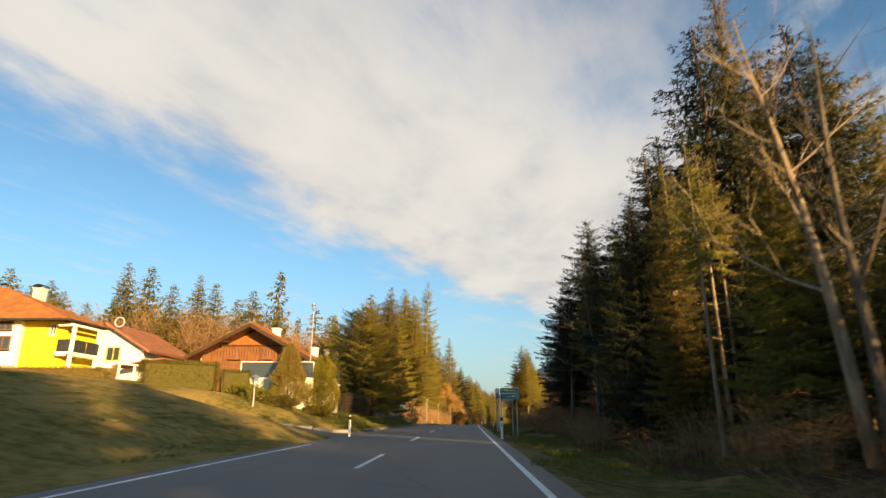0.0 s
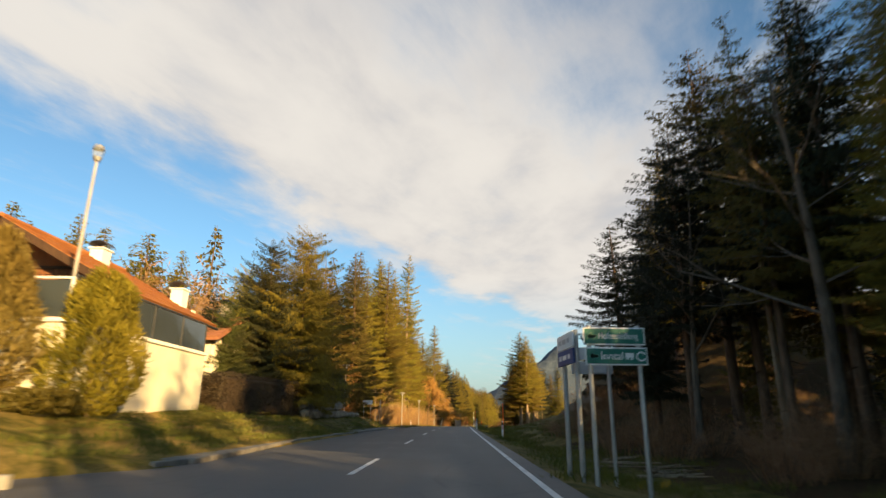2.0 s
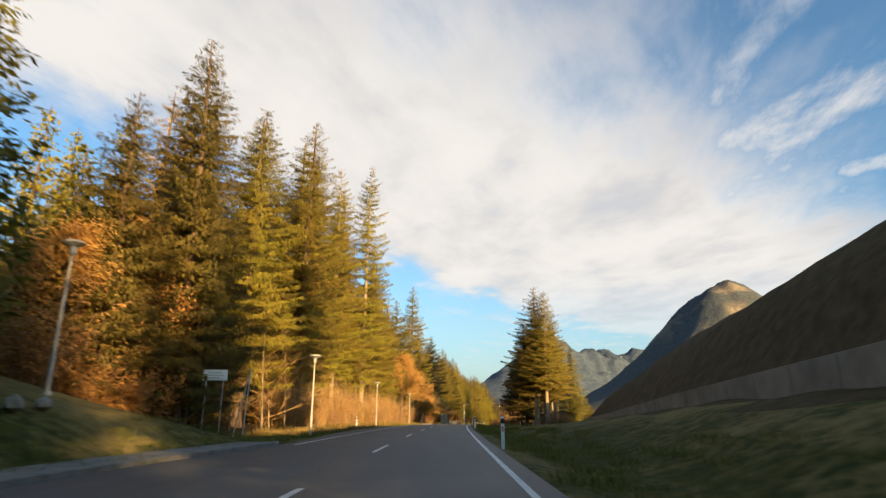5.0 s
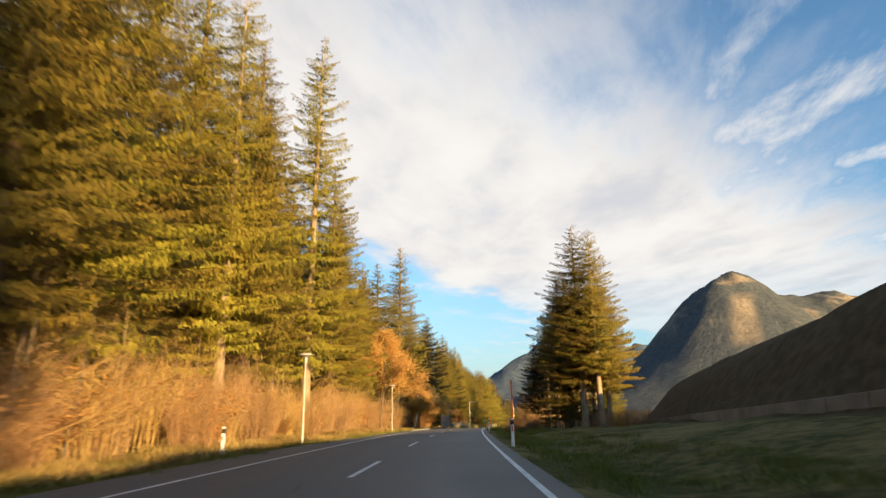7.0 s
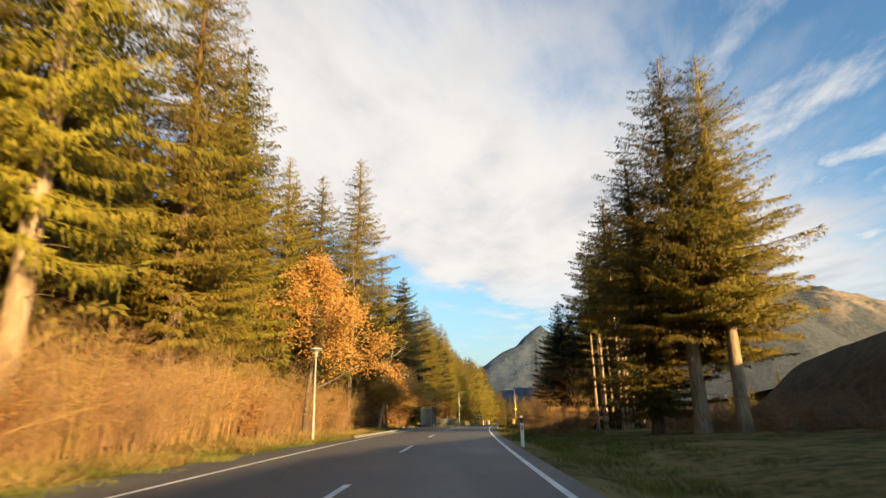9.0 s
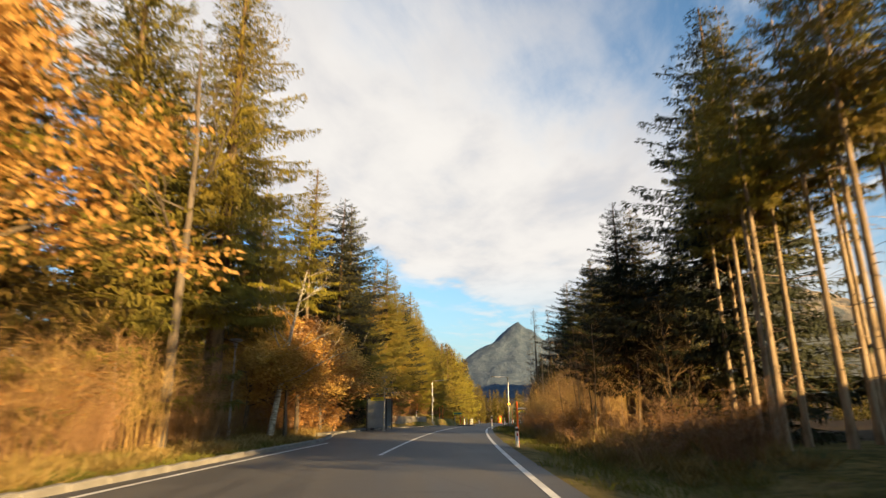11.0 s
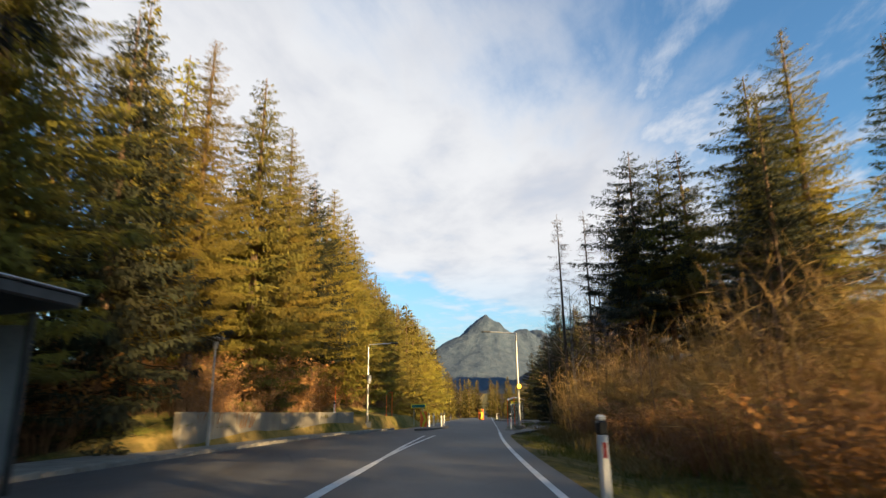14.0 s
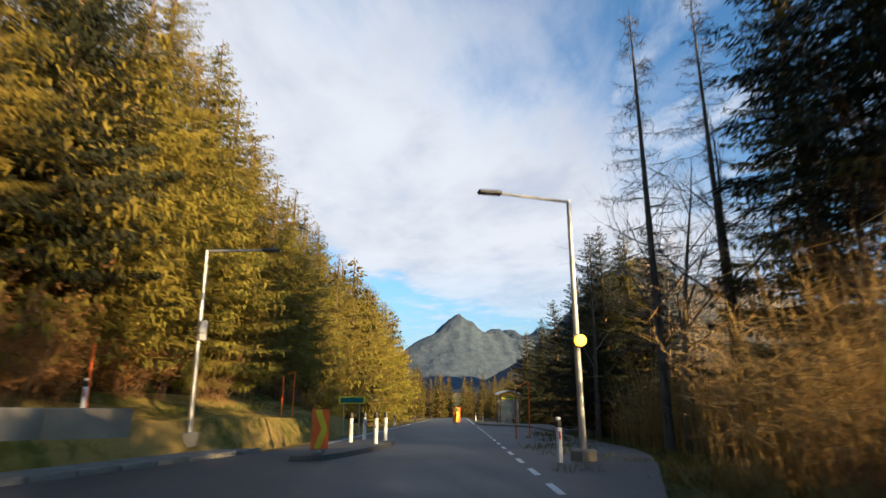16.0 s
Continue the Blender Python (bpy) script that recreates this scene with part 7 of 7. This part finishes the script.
# ---- bus stops, low wall, traffic island ----
def shelter(m, label, wall_mat, size=(3.6, 1.7, 2.45), sign_side=-1, arched=False):
    ob = empty("bus_shelter", m, label, "bus shelter", "bus shelters")
    L, D, Hh = size
    for px in (-L / 2, L / 2):
        for py in (-D / 2, D / 2):
            bm = B()
            box(bm, (px, py, Hh / 2 - 0.05), (0.09, 0.09, Hh + 0.1), 0, 0.01)
            part("post", bm, METAL_DARK, ob)
    for i in range(3):
        bm = B()
        box(bm, (-L / 2 + L * (i + 0.5) / 3, D / 2, Hh * 0.5), (L / 3 - 0.08, 0.03, Hh - 0.35), 0, 0.004)
        part("back_panel", bm, wall_mat, ob)
    for px in (-L / 2, L / 2):
        bm = B()
        box(bm, (px, 0, Hh * 0.5), (0.03, D - 0.12, Hh - 0.35), 0, 0.004)
        part("side_panel", bm, wall_mat, ob)
    if arched:
        bm = B()
        rings = []
        for i in range(9):
            a = -0.95 + 1.9 * i / 8
            y, z = math.sin(a) * D * 0.78, Hh + 0.04 + (math.cos(a) - math.cos(0.95)) * 0.75
            rings.append([bm.verts.new((sx * (L + 0.5) / 2, y, z + dz)) for sx, dz in ((-1, 0), (1, 0), (1, 0.06), (-1, 0.06))])
        for r0, r1 in zip(rings, rings[1:]):
            for k in range(4):
                bm.faces.new((r0[k], r0[(k + 1) % 4], r1[(k + 1) % 4], r1[k]))
        bm.faces.new(rings[0])
        bm.faces.new(rings[-1][::-1])
        bmesh.ops.recalc_face_normals(bm, faces=list(bm.faces))
        part("roof", bm, SIGNBACK, ob, "pale curved roof")
    else:
        bm = B()
        box(bm, (0, -0.25, Hh + 0.12), (L + 0.4, D + 0.7, 0.2), 0, 0.03, Matrix.Rotation(radians(-4), 4, "X"))
        part("roof", bm, METAL_DARK, ob)
        bm = B()
        box(bm, (0, -0.25, Hh + 0.235), (L + 0.5, D + 0.8, 0.03), 0, 0.01, Matrix.Rotation(radians(-4), 4, "X"))
        part("roof_sheet", bm, SIGNBACK, ob)
    bm = B()
    box(bm, (sign_side * (L / 2 + 0.06), -0.1, Hh - 0.18), (0.04, D * 0.75, 0.24), 0, 0.005)
    sg = part("name_board", bm, SIGNYELLOW, ob, "yellow name board")
    bm = B()
    box(bm, (sign_side * (L / 2 + 0.085), -0.1, Hh - 0.18), (0.006, D * 0.5, 0.07), 0, 0.0)
    part("bars", bm, SIGNGREEN, sg)
    bm = B()
    box(bm, (0, D / 2 - 0.35, 0.45), (L - 0.6, 0.38, 0.05), 0, 0.01)
    bench = part("bench", bm, WOOD, ob)
    for px in (-L / 3, L / 3):
        bm = B()
        box(bm, (px, D / 2 - 0.35, 0.21), (0.06, 0.3, 0.42), 0, 0.005)
        part("bench_leg", bm, METAL_DARK, bench)
    for px in (-0.5, 0.7):
        bm = B()
        box(bm, (px, D / 2 - 0.03, 1.55), (0.5, 0.015, 0.7), 0, 0.003)
        part("notice", bm, SIGNWHITE, ob)
    return ob


shelter(Matrix.Translation((7.3, 201.0, rz(201) + 0.1)) @ Matrix.Rotation(radians(90 - 10), 4, "Z"), "grey-walled bus shelter with dark flat roof and yellow board", SHELTER_GREY, (2.7, 1.5, 2.5), -1)
shelter(Matrix.Translation((34.6, 268.0, rz(268) + 0.1)) @ Matrix.Rotation(radians(-90 - 13), 4, "Z"), "glass bus shelter with pale curved roof and yellow board", PANE, (4.0, 1.7, 2.45), 1, True)


def low_wall():
    ob = empty("low_wall", Matrix.Identity(4), "low weathered concrete wall along the bus bay", "wall")

    def spot(y):
        return Vector((cx(y) + left_edge(y) - 1.8 - 0.01 * (y - 212), y, rz(y) + 0.62))
    y = 214.0
    while y < 233:
        a, b = spot(y), spot(y + 2.4)
        d = b - a
        bm = B()
        slope = Matrix.Rotation(-math.atan2(d.z, math.hypot(d.x, d.y)), 4, "Y")
        box(bm, (a + b) / 2, (d.length - 0.02, 0.28, 1.36), math.degrees(math.atan2(d.y, d.x)), 0.025, slope)
        part("wall_block", bm, CONCRETE, ob)
        y += 2.4
    return ob


low_wall()


def island():
    y0, y1 = 231.6, 240.5
    verts, faces = [], []
    rows = []
    for i in range(11):
        y = y0 + (y1 - y0) * i / 10
        w = 1.05 * math.sin(math.pi * (0.06 + 0.88 * i / 10)) ** 0.5
        c = cx(y) - 3.85 + 0.06 * i
        rows.append([(c - w, y, rz(y) - 0.1), (c - w + 0.05, y, rz(y) + 0.13), (c + w - 0.05, y, rz(y) + 0.13), (c + w, y, rz(y) - 0.1)])
    for r in rows:
        verts += r
    for i in range(10):
        for j in range(3):
            a = i * 4 + j
            faces.append((a, a + 1, a + 5, a + 4))
    faces += [(0, 1, 2, 3), (43, 42, 41, 40)]
    ob = new("traffic_island", mesh_from("traffic_island", verts, faces, ASPHALT))
    tagged(ob, "low grey kerbed traffic island in the road", "traffic island", "", "structure")


island()


def chevron_board(x, y, w, hgt, base, label, flip=1, ang=0):
    p = Vector((x, y, rz(y) + base))
    ob = empty("chevron_board", Matrix.Translation(p) @ Matrix.Rotation(radians(ang), 4, "Z"), label, "road sign", "chevron boards")
    for px in (-0.1, 0.1):
        bm = B()
        rod(bm, (px, 0.04, -0.1), (px, 0.04, hgt), 0.025, 0.025, 8)
        part("post", bm, METAL, ob)
    bm = B()
    box(bm, (0, 0, hgt / 2 + 0.06), (w, 0.035, hgt - 0.1), 0, 0.01)
    b = part("board", bm, ORANGE, ob, "orange-red board")
    bm = B()
    zc = hgt / 2 + 0.06
    hh = (hgt - 0.16) / 2
    s = w * 0.3
    for sg in (1, -1):
        n = 6
        for i in range(n):
            t0 = (i + 0.5) / n
            box(bm, (flip * s * (0.8 - 1.3 * t0), -0.021, zc + sg * hh * t0), (s * 1.15, 0.008, hh / n + 0.02), 0, 0.0)
    part("chevron", bm, SIGNYELLOW, b, "yellow arrow stripe")
    return ob


chevron_board(17.95, 232.6, 0.45, 1.1, 0.1, "orange and yellow arrow board at an island's head")
chevron_board(31.6, 276.0, 0.8, 1.6, 0.0, "orange and white arrow board further along the road")


def bollard(x, y):
    ob = empty("bollard", Matrix.Translation((x, y, rz(y) + 0.12)), "white bollard with dark head on a traffic island", "bollard", "island bollards")
    bm = B()
    rod(bm, (0, 0, -0.05), (0, 0, 0.82), 0.075, 0.07, 10)
    part("body", bm, PLASTIC, ob)
    bm = B()
    rod(bm, (0, 0, 0.82), (0, 0, 1.0), 0.085, 0.07, 10)
    part("head", bm, BLACK, ob)
    bm = B()
    rod(bm, (0, 0, 0.5), (0, 0, 0.62), 0.078, 0.078, 10)
    part("band", bm, SIGNBACK, ob)


for bx, by in ((19.0, 237.8), (19.75, 236.4), (20.3, 238.6), (19.6, 239.6)):
    bollard(bx, by)


def green_sign(x, y):
    ob = empty("low_direction_sign", Matrix.Translation((x, y, rz(y))), "low green and yellow direction board on two posts", "road sign")
    for px in (-0.45, 0.45):
        bm = B()
        rod(bm, (px, 0, -0.2), (px, 0, 2.0), 0.035, 0.035, 8)
        part("post", bm, METAL_WHITE, ob)
    bm = B()
    box(bm, (0, -0.05, 1.85), (1.5, 0.03, 0.42), 0, 0.01)
    b = part("board", bm, SIGNYELLOW, ob)
    bm = B()
    box(bm, (0, -0.07, 1.85), (1.3, 0.006, 0.28), 0, 0.0)
    part("green_face", bm, SIGNGREEN, b)


green_sign(19.6, 250.5)


def pole_frame(x, y, h, w, label):
    """Two orange snow poles, the second set aslant."""
    ob = empty("snow_poles", Matrix.Translation(atx(x, y)), label, "snow pole", "snow poles")
    for k in (0, 1):
        bm = B()
        rod(bm, (w * k, 0, -0.2), (w * k + 0.03, 0, h * (1 - 0.1 * k)), 0.03, 0.026, 8)
        part("pole", bm, ORANGE, ob)
    bm = B()
    rod(bm, (-0.05, 0, h), (w + 0.2, 0, h * 0.93), 0.02, 0.02, 6)
    part("crossbar", bm, ORANGE, ob)


pole_frame(26.6, 240.5, 2.4, -0.6, "orange-red snow poles beside the bus bay")
pole_frame(16.6, 245.0, 2.1, -0.5, "orange-red snow poles beside the road")


def wall_top(y):
    return float(np.interp(y, [60, 80, 102, 110, 118, 126, 134, 142, 150, 158, 170], [3.3, 2.55, 1.4, 0.92, 0.46, 0.02, -0.36, -0.78, -1.2, -1.58, -2.1]))


def retaining_wall():
    ob = empty("retaining_wall", Matrix.Identity(4), "low pale concrete retaining wall along the embankment", "wall")
    y = 69.0
    while y < 166:
        m = y + 1.5
        l, slope = wall_lat(m), (wall_top(y + 3.0) - wall_top(y)) / 3.0
        bm = B()
        box(bm, (cx(m) + l - 0.85, m, wall_top(m) - 0.6), (0.3, 2.985, 1.2), heading(m) - 5.0, 0.02)
        for v in bm.verts:
            v.co.z += slope * (v.co.y - m)
        part("wall_block", bm, CONCRETE, ob)
        y += 3.0


retaining_wall()
